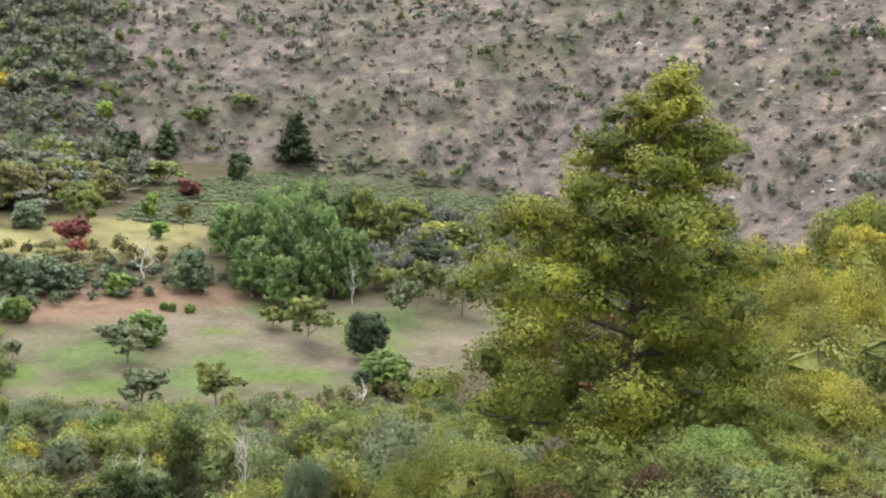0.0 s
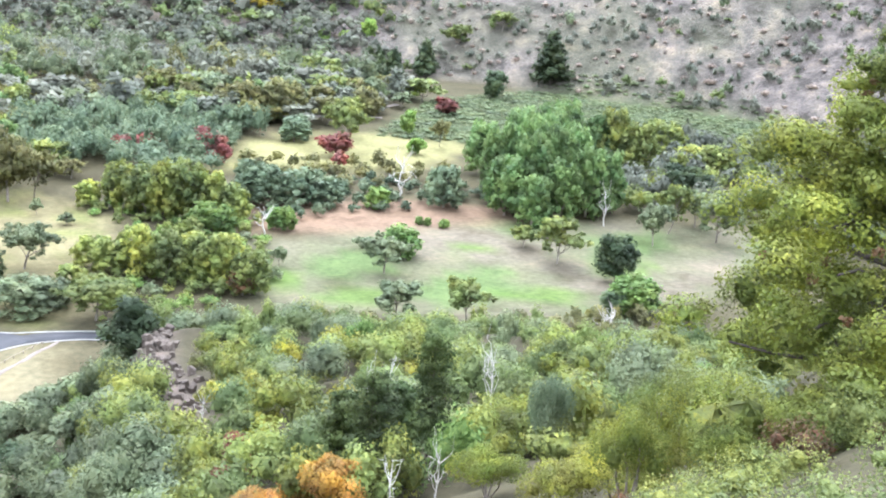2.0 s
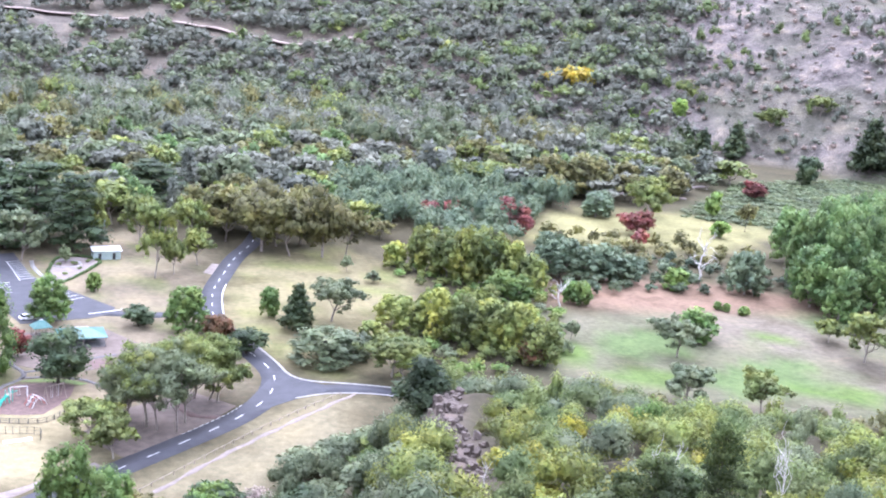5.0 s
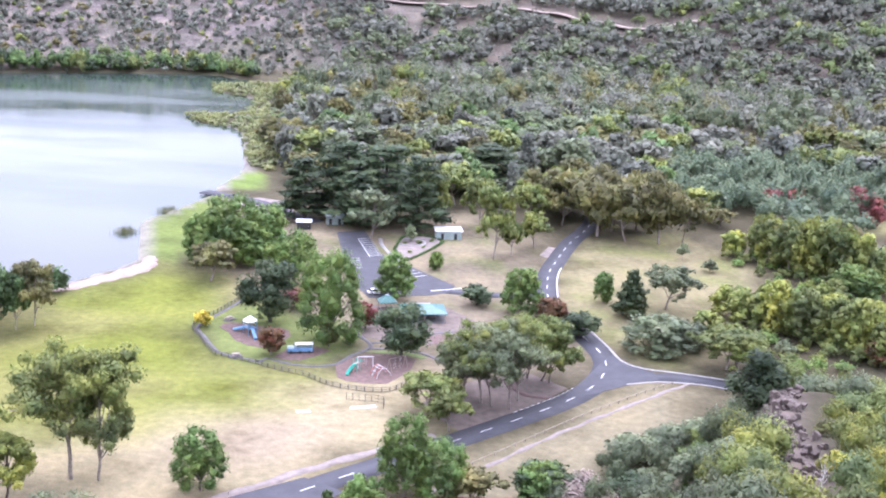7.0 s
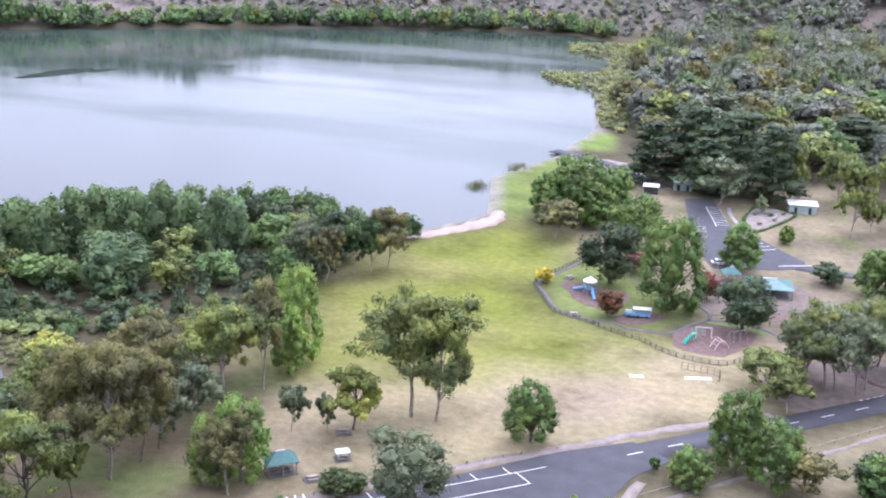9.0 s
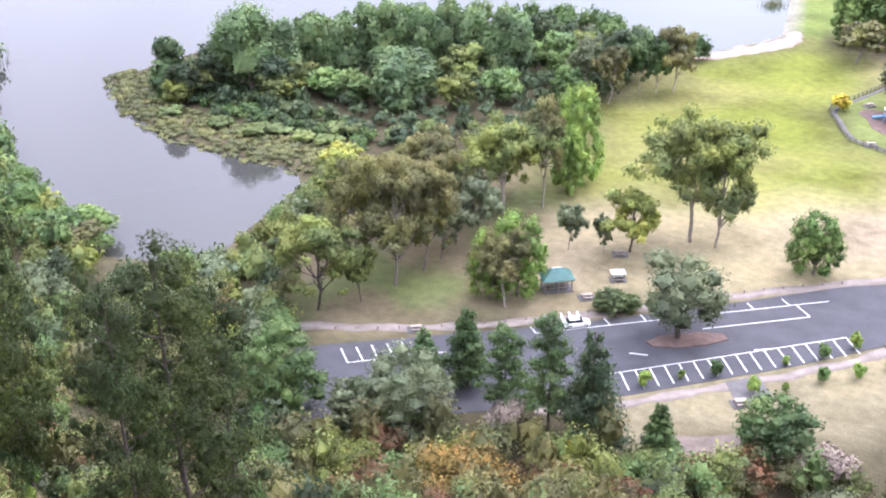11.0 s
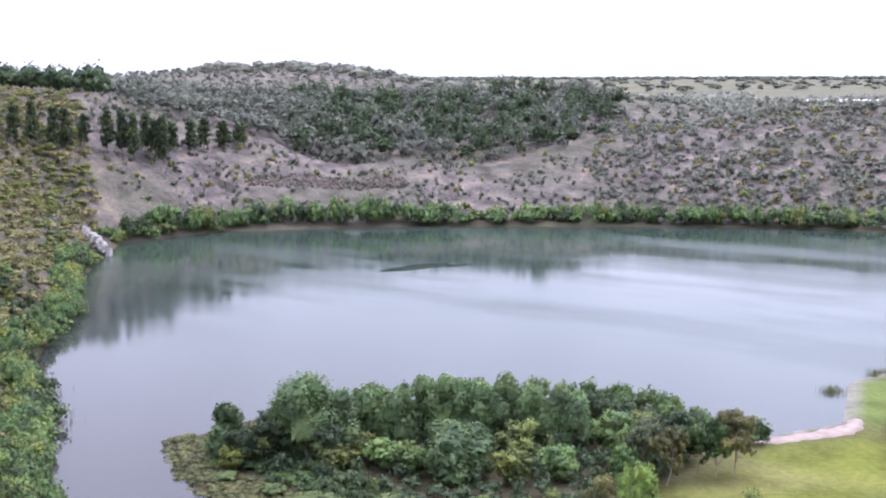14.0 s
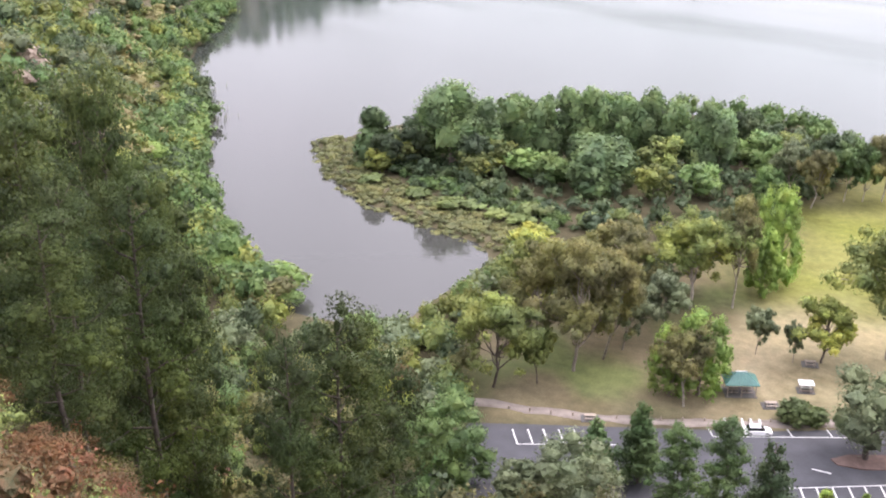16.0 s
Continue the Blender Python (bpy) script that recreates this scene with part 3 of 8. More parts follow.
def ribbon(name, line, width, z, mat, thick=0.12, wob=0.0):
    """A strip of given width laid along a line, with sides."""
    line = np.asarray(line, float)
    t = np.gradient(line, axis=0)
    t /= np.linalg.norm(t, axis=1)[:, None] + 1e-9
    nrm = np.stack([-t[:, 1], t[:, 0]], 1)
    k = np.arange(len(line))
    wl_, wr_ = width / 2 + wob * np.sin(k * 1.7), width / 2 + wob * np.sin(k * 2.3 + 1)
    l, r = line + nrm * np.reshape(wl_, (-1, 1)), line - nrm * np.reshape(wr_, (-1, 1))
    zl, zr = np.maximum(height(l[:, 0], l[:, 1]), 0) + z, np.maximum(height(r[:, 0], r[:, 1]), 0) + z
    zc = np.maximum(zl, zr)
    n = len(line)
    v = np.concatenate([np.column_stack([l, zc]), np.column_stack([r, zc]), np.column_stack([l, zc - thick]), np.column_stack([r, zc - thick])])
    i = np.arange(n - 1)
    f = np.concatenate([np.stack([i + n, i + n + 1, i + 1, i], 1), np.stack([i, i + 1, i + 1 + 2 * n, i + 2 * n], 1), np.stack([i + 3 * n, i + 3 * n + 1, i + n + 1, i + n], 1)])
    return new(name, mesh_data(name, v, f, [mat]))


def slab(name, poly, z, mat, thick=0.12, parent=None):
    """A flat piece with sides over a polygon."""
    bm = bmesh.new()
    area = sum(a[0] * b[1] - b[0] * a[1] for a, b in zip(poly, [*poly[1:], poly[0]]))
    pts = list(poly) if area > 0 else list(poly)[::-1]
    face = bm.faces.new([bm.verts.new((x, y, z)) for x, y in pts])
    low = [bm.verts.new((x, y, z - thick)) for x, y in pts]
    vs = list(face.verts)
    for k in range(len(pts)):
        j = (k + 1) % len(pts)
        bm.faces.new((vs[j], vs[k], low[k], low[j]))
    bmesh.ops.triangulate(bm, faces=[face])
    me = bpy.data.meshes.new(name)
    bm.to_mesh(me)
    bm.free()
    me.materials.append(mat)
    ob = new(name, me)
    ob.parent = parent
    return ob


def part(name, bm, material, parent, label=""):
    me = bpy.data.meshes.new(name)
    bm.to_mesh(me)
    bm.free()
    me.materials.append(material)
    ob = new(name, me)
    ob.parent = parent
    return tagged(ob, label)


def box(bm, cx, cy, z0, sx, sy, sz, turn=0.0, bevel=0.0):
    res = bmesh.ops.create_cube(bm, size=1, matrix=pose(cx, cy, z0 + sz / 2, 0, 0, turn) @ Matrix.Diagonal((sx, sy, sz, 1)))
    if bevel:
        edges = list({e for v in res["verts"] for e in v.link_edges})
        bmesh.ops.bevel(bm, geom=edges, offset=bevel, segments=1, affect="EDGES")


def rod(bm, a, b, r0, r1=None, seg=6):
    """A tapered round bar from a to b."""
    a, b = Vector(a), Vector(b)
    d = b - a
    m = Matrix.Translation((a + b) / 2) @ d.to_track_quat("Z", "Y").to_matrix().to_4x4()
    bmesh.ops.create_cone(bm, cap_ends=True, segments=seg, radius1=r0, radius2=r0 if r1 is None else r1, depth=d.length, matrix=m)


ICO = {}
for lev in (1, 2):
    bm = bmesh.new()
    bmesh.ops.create_icosphere(bm, subdivisions=lev, radius=1)
    ICO[lev] = (np.array([v.co for v in bm.verts]), np.array([[v.index for v in f.verts] for f in bm.faces]))
    bm.free()


def unit(v):
    return v / (np.linalg.norm(v, axis=-1, keepdims=True) + 1e-9)


def leafage(clumps, cards, card, seed, lev=1, core=0.8, droop=0.0, up=0.25, lay_flat=0.0, jag=0.16, slim=0.62):
    """Vertices and faces of foliage: a ragged solid in each clump, and leaf sprays over it. clumps: (x, y, z, rx, ry, rz) rows."""
    rs = np.random.RandomState(seed)
    clumps = np.asarray(clumps, float)
    iv, jf = ICO[lev]
    solid = clumps
    core *= 0.6 if lev == 2 else 1.0
    k = len(solid)
    ax, ph = unit(rs.randn(2, k, 3)), rs.uniform(0, 6.28, (2, k, 1))
    wave = np.sin(3.2 * (ax[0] @ iv.T) + ph[0]) + 0.7 * np.sin(6.5 * (ax[1] @ iv.T) + ph[1])
    dirs = iv[None] * (core * (1 + jag * 0.75 * wave + 0.25 * jag * rs.randn(k, len(iv))))[..., None]
    leafy = dirs[:, jf]
    mid = leafy.mean(2, keepdims=True)
    leafy = mid + (leafy - mid) * rs.uniform(1.0, 1.5, (k, len(jf), 1, 1)) + mid * rs.uniform(-0.22, 0.22, (k, len(jf), 3, 1))
    cv = (solid[:, None, None, :3] + leafy * solid[:, None, None, 3:]).reshape(-1, 3)
    cf = np.arange(len(cv)).reshape(-1, 3)
    cn = np.repeat(unit(mid / solid[:, None, None, 3:] * solid[:, None, None, 3:].mean(-1, keepdims=True) / core + 0.4 * rs.randn(k, len(jf), 1, 3)), 3, 2).reshape(-1, 3)
    vol = clumps[:, 3] * clumps[:, 4] + clumps[:, 3] * clumps[:, 5]
    num = np.maximum(4, (cards * vol / vol.sum())).astype(int)
    own = np.repeat(np.arange(len(clumps)), num)
    c = clumps[own]
    d = unit(rs.randn(len(own), 3) + [0, 0, up])
    rad = 0.56 + 0.58 * rs.beta(2.0, 1.7, (len(own), 1))
    pos = c[:, :3] + d * rad * c[:, 3:]
    nrm = unit(d / c[:, 3:] * c[:, 3:].mean(1, keepdims=True) + 0.55 * rs.randn(len(own), 3) + [0, 0, lay_flat])
    t1 = unit(np.cross(nrm, rs.randn(len(own), 3)))
    if droop:
        t1 = unit(t1 * (1 - droop) + np.array([0, 0, -1]) * droop)
        t1 = unit(t1 - nrm * (t1 * nrm).sum(1, keepdims=True))
    t2 = np.cross(nrm, t1)
    s = card * rs.uniform(0.5, 1.6, (len(own), 1))
    a, b = t1 * s, t2 * s * (slim if not droop else 0.42 + 0.25 * (droop < 0.5))
    off = nrm * s * rs.uniform(-0.35, 0.35, (len(own), 1))
    v = np.stack([pos + a, pos - a * 0.7 + b + off, pos - a * rs.uniform(0.3, 0.9, (len(own), 1)) - b], 1).reshape(-1, 3)
    # leaves turn their faces outwards, and their shading follows the clump
    out = unit(d / c[:, 3:] * c[:, 3:].mean(1, keepdims=True))
    tri = v.reshape(-1, 3, 3)
    back = (np.cross(tri[:, 1] - tri[:, 0], tri[:, 2] - tri[:, 0]) * out).sum(1) < 0
    tri[back] = tri[back][:, ::-1]
    f = np.arange(len(v)).reshape(-1, 3) + len(cv)
    vn = np.repeat(unit(out + 0.15 * nrm + 0.12 * rs.randn(len(own), 3) + [0, 0, 0.12]), 3, 0)
    return np.concatenate([cv, tri.reshape(-1, 3)]), [cf, f], np.concatenate([cn, vn])


def limbs_mesh(name, segs, mat, sides=4):
    """Tapered branches: rows of (a, b, ra, rb)."""
    vs, fs, off = [], [], 0
    ang = np.linspace(0, 2 * math.pi, sides, endpoint=False)
    for a, b, ra, rb in segs:
        a, b = np.array(a, float), np.array(b, float)
        d = unit(b - a)
        u = unit(np.cross(d, [0.31, 0.95, 0.12]))
        w = np.cross(d, u)
        ring = np.cos(ang)[:, None] * u + np.sin(ang)[:, None] * w
        vs += [a + ring * ra, b + ring * rb]
        i = np.arange(sides)
        j = (i + 1) % sides
        fs.append(np.stack([i, j, j + sides, i + sides], 1) + off)
        off += 2 * sides
    return mesh_data(name, np.concatenate(vs), np.concatenate(fs), [mat], smooth=True)


def bent(rs, a, b, ra, rb, n=3, wob=0.08):
    """A crooked branch from a to b as a run of tapered pieces."""
    a, b = np.array(a, float), np.array(b, float)
    ln = np.linalg.norm(b - a)
    pts = [a]
    for k in range(1, n):
        pts.append(a + (b - a) * k / n + rs.randn(3) * wob * ln)
    pts.append(b)
    rad = np.linspace(ra, rb, n + 1)
    return [(pts[k], pts[k + 1], rad[k], rad[k + 1]) for k in range(n)]


TREE = {}


def tree_model(kind, seed, cards, card, lev=1):
    """Meshes (trunk, crown) of a tree one metre high and about one metre wide, by habit."""
    rs = np.random.RandomState(seed)
    segs, cl = [], []
    if kind == "gum":
        fork = rs.uniform(0.13, 0.22)
        lean = rs.randn(2) * 0.05
        top = np.array([lean[0], lean[1], fork])
        segs += bent(rs, (0, 0, -0.03), top, 0.02, 0.016, 3, 0.03)
        head = np.array([lean[0] * 1.6 + rs.uniform(-0.05, 0.05), lean[1] * 1.6 + rs.uniform(-0.05, 0.05), 0.7])
        leader = bent(rs, top, head, 0.016, 0.007, 4, 0.04)
        segs += leader
        n = rs.randint(9, 12)
        for k in range(n):
            a = k * 2.4 + rs.uniform(-0.5, 0.5)
            out = 0.4 * math.sqrt((k + 0.4) / n) * rs.uniform(0.75, 1.08)
            h = 0.88 - out * rs.uniform(0.5, 1.25) + rs.uniform(-0.14, 0.03)
            end = np.array([math.cos(a) * out + lean[0], math.sin(a) * out + lean[1], h])
            root = leader[min(3, int(max(0.0, h - 0.42) * 7))][0]
            limb = bent(rs, root, end, 0.009, 0.003, 4, 0.05)
            segs += limb
            r = rs.uniform(0.085, 0.13)
            cl.append((*end, r * 1.15, r * 1.15, r * 0.75))
            for j in range(5):
                q = end + rs.randn(3) * (0.09, 0.09, 0.055)
                segs.append((limb[2][1], q, 0.005, 0.002))
                u = r * rs.uniform(0.5, 0.95)
                cl.append((*q, u * 1.15, u * 1.15, u * 0.7))
        for k in range(5):
            a, out = k * 2.4 + rs.uniform(-0.4, 0.4), rs.uniform(0.16, 0.36)
            end = np.array([math.cos(a) * out + lean[0], math.sin(a) * out + lean[1], rs.uniform(0.3, 0.5)])
            segs += bent(rs, leader[0][1], end, 0.007, 0.002, 3, 0.06)
            r = rs.uniform(0.065, 0.1)
            cl.append((*end, r * 1.15, r * 1.15, r * 0.75))
            for j in range(2):
                cl.append((*(end + rs.randn(3) * 0.06), r * 0.8, r * 0.8, r * 0.55))
        v, f, vn = leafage(cl, cards, card, seed, lev, 0.52, droop=0.3, jag=0.3)
    elif kind == "wattle":
        segs += bent(rs, (0, 0, -0.03), (0.05, 0, 0.96), 0.02, 0.003, 7, 0.01)
        for k in range(64):
            z = 0.1 + 0.87 * ((k + rs.uniform(0, 1)) / 64) ** 1.05
            a = k * 2.4 + rs.uniform(-0.5, 0.5)
            ln = (0.52 * (1 - z) ** 0.85 + 0.02) * rs.uniform(0.6, 1.02)
            root = np.array([0.05 * z, 0, z])
            end = root + [math.cos(a) * ln, math.sin(a) * ln, ln * rs.uniform(0.05, 0.4) * (1 if z > 0.25 else 0.3)]
            limb = bent(rs, root, end, 0.007, 0.0015, 4, 0.05)
            segs += limb[:3]
            for q, f0 in ((limb[1][1], 0.5), (limb[2][0], 0.6), (limb[2][1], 0.8), (limb[3][1], 1.0), (limb[3][1], 1.0)):
                r = rs.uniform(0.028, 0.055) * (0.45 + 0.55 * min(1, ln / 0.25)) * (1.15 if f0 > 0.7 else 0.85)
                p = q + rs.randn(3) * 0.022 * (0.4 + ln / 0.4)
                cl.append((*p, r * 1.3, r * 1.3, r * 0.8))
        for k in range(110):
            z = rs.uniform(0.14, 0.93)
            a, o = rs.uniform(0, 6.28), (0.5 * (1 - z) ** 0.85 + 0.02) * rs.uniform(0.15, 0.82)
            r = rs.uniform(0.03, 0.052) * (0.5 + 0.9 * (1 - z))
            cl.append((0.05 * z + math.cos(a) * o, math.sin(a) * o, z + 0.1 * o, r * 1.2, r * 1.2, r))
        cl.append((0.05, 0, 0.965, 0.022, 0.022, 0.035))
        v, f, vn = leafage(cl, cards, card, seed, lev, 0.4, jag=0.3, up=0.35)
    elif kind == "round":
        segs += bent(rs, (0, 0, -0.03), (0, 0, 0.5), 0.03, 0.015, 3, 0.02)
        for k in range(5):
            a = k * 1.26 + rs.uniform(-0.3, 0.3)
            segs += bent(rs, (0, 0, 0.24), (math.cos(a) * 0.24, math.sin(a) * 0.24, 0.5), 0.012, 0.005, 2, 0.05)
        for k in range(26):
            d = unit(rs.randn(3))
            r = rs.uniform(0.11, 0.19)
            q = rs.uniform(0.24, 0.36)
            cl.append((d[0] * q, d[1] * q, 0.53 + d[2] * (q + 0.03), r, r, r * 0.8))
        cl.append((0, 0, 0.53, 0.27, 0.27, 0.33))
        v, f, vn = leafage(cl, cards, card, seed, lev, 0.56, jag=0.25)
    elif kind == "bushy":
        segs += bent(rs, (0, 0, -0.03), (0, 0, 0.5), 0.028, 0.014, 3, 0.02)
        for k in range(5):
            a = k * 1.26 + rs.uniform(-0.3, 0.3)
            segs += bent(rs, (0, 0, 0.15), (math.cos(a) * 0.24, math.sin(a) * 0.24, 0.45), 0.012, 0.005, 2, 0.05)
        for k in range(40):
            z = 0.12 + 0.78 * (k + rs.uniform(0, 1)) / 40
            w = 0.36 * math.sqrt(max(0.03, 1 - ((z - 0.4) / 0.56) ** 2))
            a, o = k * 2.4 + rs.uniform(-0.4, 0.4), w * rs.uniform(0.72, 1.05)
            r = rs.uniform(0.085, 0.15)
            cl.append((math.cos(a) * o, math.sin(a) * o, z, r, r, r * 0.85))
        cl.append((0, 0, 0.45, 0.27, 0.27, 0.36))
        v, f, vn = leafage(cl, cards, card, seed, lev, 0.56, jag=0.25)
    elif kind == "poplar":
        segs += bent(rs, (0, 0, -0.03), (0, 0, 0.7), 0.022, 0.01, 3, 0.015)
        for k in range(14):
            z = rs.uniform(0.2, 0.88)
            a, o = rs.uniform(0, 6.28), rs.uniform(0.04, 0.2) * (1.15 - z * 0.7)
            r = rs.uniform(0.1, 0.17) * (1.2 - z * 0.5)
            cl.append((math.cos(a) * o, math.sin(a) * o, z, r, r, r * 1.5))
        v, f, vn = leafage(cl, cards, card, seed, lev, 0.62)
    elif kind == "conifer":
        segs += bent(rs, (0, 0, -0.03), (0, 0, 0.96), 0.02, 0.004, 4, 0.006)
        for k in range(26):
            z = 0.14 + 0.82 * (k / 26) ** 0.9
            w = 0.32 * (1 - z) ** 0.8 + 0.03
            a = k * 2.4
            o = w * 0.6 * rs.uniform(0.8, 1.15)
            segs.append(((0, 0, z + 0.03), (math.cos(a) * o * 1.3, math.sin(a) * o * 1.3, z), 0.006, 0.002))
            cl.append((math.cos(a) * o, math.sin(a) * o, z, w * 0.62, w * 0.62, 0.05 + w * 0.16))
        v, f, vn = leafage(cl, cards, card, seed, lev, 0.53, up=0.0, lay_flat=0.5)
    elif kind == "pine":
        segs += bent(rs, (0, 0, -0.03), (0.02, 0, 0.95), 0.018, 0.004, 5, 0.01)
        for k in range(34):
            z = 0.16 + 0.78 * (k + rs.uniform(0, 1)) / 34
            ln = (0.33 * (1 - z) ** 0.5 + 0.03) * rs.uniform(0.55, 1.1) * (1 if z > 0.3 else 0.75)
            a = k * 2.4 + rs.uniform(-0.4, 0.4)
            end = np.array([math.cos(a) * ln, math.sin(a) * ln, z + ln * rs.uniform(0.0, 0.35)])
            segs += bent(rs, (0.02 * z, 0, z - 0.02), end, 0.0035, 0.001, 3, 0.05)
            for f0 in (0.45, 0.75, 1.0):
                r = rs.uniform(0.055, 0.09) * (0.6 + 0.4 * min(1, ln / 0.2))
                cl.append((end[0] * f0 + rs.randn() * 0.02, end[1] * f0 + rs.randn() * 0.02, z + (end[2] - z) * f0 + rs.randn() * 0.012, r * 1.25, r * 1.25, r * 0.7))
        cl.append((0.02, 0, 0.95, 0.035, 0.035, 0.05))
        v, f, vn = leafage(cl, cards, card, seed, lev, 0.45, up=0.5, jag=0.3, slim=0.5)
    elif kind == "cypress":
        segs += bent(rs, (0, 0, -0.03), (0, 0, 0.8), 0.03, 0.01, 3, 0.01)
        for k in range(34):
            z = 0.1 + 0.84 * k / 34
            a = k * 2.4 + rs.uniform(-0.3, 0.3)
            w = 0.42 * (1 - z ** 2.2) + 0.06
            o = w * rs.uniform(0.35, 0.95)
            r = rs.uniform(0.13, 0.2) * (1.1 - 0.4 * z)
            cl.append((math.cos(a) * o, math.sin(a) * o, z, r * 1.25, r * 1.25, r * 0.34))
        v, f, vn = leafage(cl, cards, card, seed, lev, 0.63, up=0.5, lay_flat=0.9)
    elif kind == "willow":
        segs += bent(rs, (0, 0, -0.03), (0, 0, 0.5), 0.035, 0.015, 3, 0.03)
        for k in range(15):
            a, o = k * 2.4, 0.4 * math.sqrt((k + 0.5) / 15)
            z = 0.84 - o * 0.75 + rs.uniform(-0.08, 0.08)
            r = rs.uniform(0.12, 0.19)
            end = np.array([math.cos(a) * o, math.sin(a) * o, z])
            segs += bent(rs, (0, 0, 0.4), end, 0.01, 0.004, 2, 0.05)
            cl.append((*end, r, r, r * 0.8))
            cl.append((end[0] * 1.1, end[1] * 1.1, z - r * 0.9, r * 0.8, r * 0.8, r))
            if k > 5:
                cl.append((end[0] * 1.15, end[1] * 1.15, 0.2 + rs.uniform(-0.06, 0.1), r * 0.85, r * 0.85, r))
        v, f, vn = leafage(cl, cards, card, seed, lev, 0.59, droop=0.75)
    elif kind == "shrub":
        for k in range(4):
            a = k * 1.57 + rs.uniform(-0.4, 0.4)
            segs += bent(rs, (0, 0, -0.05), (math.cos(a) * 0.2, math.sin(a) * 0.2, 0.5), 0.018, 0.006, 2, 0.06)
        for k in range(9):
            a, o = k * 2.4, 0.36 * math.sqrt((k + 0.3) / 9)
            r = rs.uniform(0.15, 0.24)
            cl.append((math.cos(a) * o, math.sin(a) * o, 0.62 - o * 0.75 + rs.uniform(-0.1, 0.12), r, r, r * 0.9))
        v, f, vn = leafage(cl, cards, card, seed, lev, 0.5, jag=0.26)
    else:  # bare
        top = np.array([rs.uniform(-0.1, 0.1), rs.uniform(-0.1, 0.1), 0.9])
        segs += bent(rs, (0, 0, -0.04), top, 0.028, 0.006, 5, 0.03)
        for k in range(9):
            z = rs.uniform(0.25, 0.85)
            a, o = rs.uniform(0, 6.28), rs.uniform(0.15, 0.32)
            end = (math.cos(a) * o, math.sin(a) * o, z + rs.uniform(0.05, 0.25))
            segs += bent(rs, top * z, end, 0.011, 0.003, 3, 0.07)
            for _ in range(2):
                segs += bent(rs, end, np.array(end) + rs.randn(3) * 0.09 + [0, 0, 0.06], 0.005, 0.002, 2, 0.05)
        return limbs_mesh("trunk", segs, DEADWOOD), None
    return limbs_mesh("trunk", segs, BARK, 4 if cards > 900 else 3), mesh_data("crown", v, f, [LEAF["gum"]], smooth=True, normals=vn)


def plant(name, kind, x, y, h, w, leaf, label, bark=None, cards=700, card=0.05, variants=4, group="", z=None, lev=1, turn=None, category="tree"):
    """One tree or shrub on the ground: a base with trunk and crown under it."""
    rs = np.random.RandomState(int(abs(x * 131 + y * 17 + h * 7)) % 99991)
    key = (kind, rs.randint(variants), cards, card)
    if key not in TREE:
        TREE[key] = tree_model(kind, 100 + 31 * key[1] + len(kind), cards, card, lev)
    trunk, crown = TREE[key]
    base = new(name)
    base.empty_display_size = 0.3
    gz = zat(x, y) if z is None else z
    base.matrix_basis = pose(x, y, gz, 0, 0, rs.uniform(0, 360) if turn is None else turn) @ Matrix.Diagonal((w, w, h, 1))
    tagged(base, label, category, group)
    for pname, me, mat in (("trunk", trunk, bark or BARK), ("crown", crown, LEAF[leaf] if leaf else None)):
        if me is None:
            continue
        ob = new(pname, me)
        ob.parent = base
        if mat:
            ob.material_slots[0].link = "OBJECT"
            ob.material_slots[0].material = mat
    return base


def woods(name, label, spots, leaf, cards, card, seed, category="trees", per=3, lev=1, core=0.55):
    """Growth that nobody could count, as one joined object: rows of (x, y, h, w), each a dome of clumps."""
    rs = np.random.RandomState(seed)
    spots = np.asarray(spots, float)
    z = height(spots[:, 0], spots[:, 1])
    cl = []
    for (x, y, h, w), gz in zip(spots, z):
        if per < 3:
            cl.append((x, y, gz + h * 0.36, w * 0.5, w * 0.5, h * 0.56))
            continue
        cl.append((x + rs.uniform(-0.08, 0.08) * w, y + rs.uniform(-0.08, 0.08) * w, gz + h * 0.6, w * 0.33, w * 0.33, h * 0.4))
        a0 = rs.uniform(0, 6.28)
        for k in range(per - 1):
            a = a0 + 6.28 * k / (per - 1) + rs.uniform(-0.3, 0.3)
            o, r = w * rs.uniform(0.22, 0.34), w * rs.uniform(0.2, 0.3)
            cl.append((x + math.cos(a) * o, y + math.sin(a) * o, gz + h * rs.uniform(0.32, 0.6), r, r, h * rs.uniform(0.22, 0.34)))
    v, f, vn = leafage(cl, cards * len(spots), card, seed, lev, core, jag=0.16)
    ob = new(name, mesh_data(name, v, f, [LEAF[leaf]], smooth=True, normals=vn))
    return tagged(ob, label, category, kind="stuff")


def mixed(prefix, where, spots, species, cards, card, seed, category="trees", per=5, lev=1, size=45.0, core=0.55):
    """Mixed growth in drifts of one species each: species rows are (word, leaf, share)."""
    rs = np.random.RandomState(seed)
    share = np.cumsum([s[2] for s in species])
    share = share / share[-1]
    xy = np.array([(s[0], s[1]) for s in spots])
    u = np.clip(rs.uniform(size=len(xy)) * 0.66 + 0.17 + 0.28 * lump(xy[:, 0], xy[:, 1], size, seed + 7), 0, 0.999)
    kind = np.searchsorted(share, u, side="right")
    for k, (word, leaf, _) in enumerate(species):
        rows = [s for s, q in zip(spots, kind) if q == k]
        if rows:
            woods(f"{prefix}_{word}".replace(" ", "_").replace("-", "_"), f"{word} {category} {where}", rows, leaf, cards, card, seed + k, category, per, lev, core)


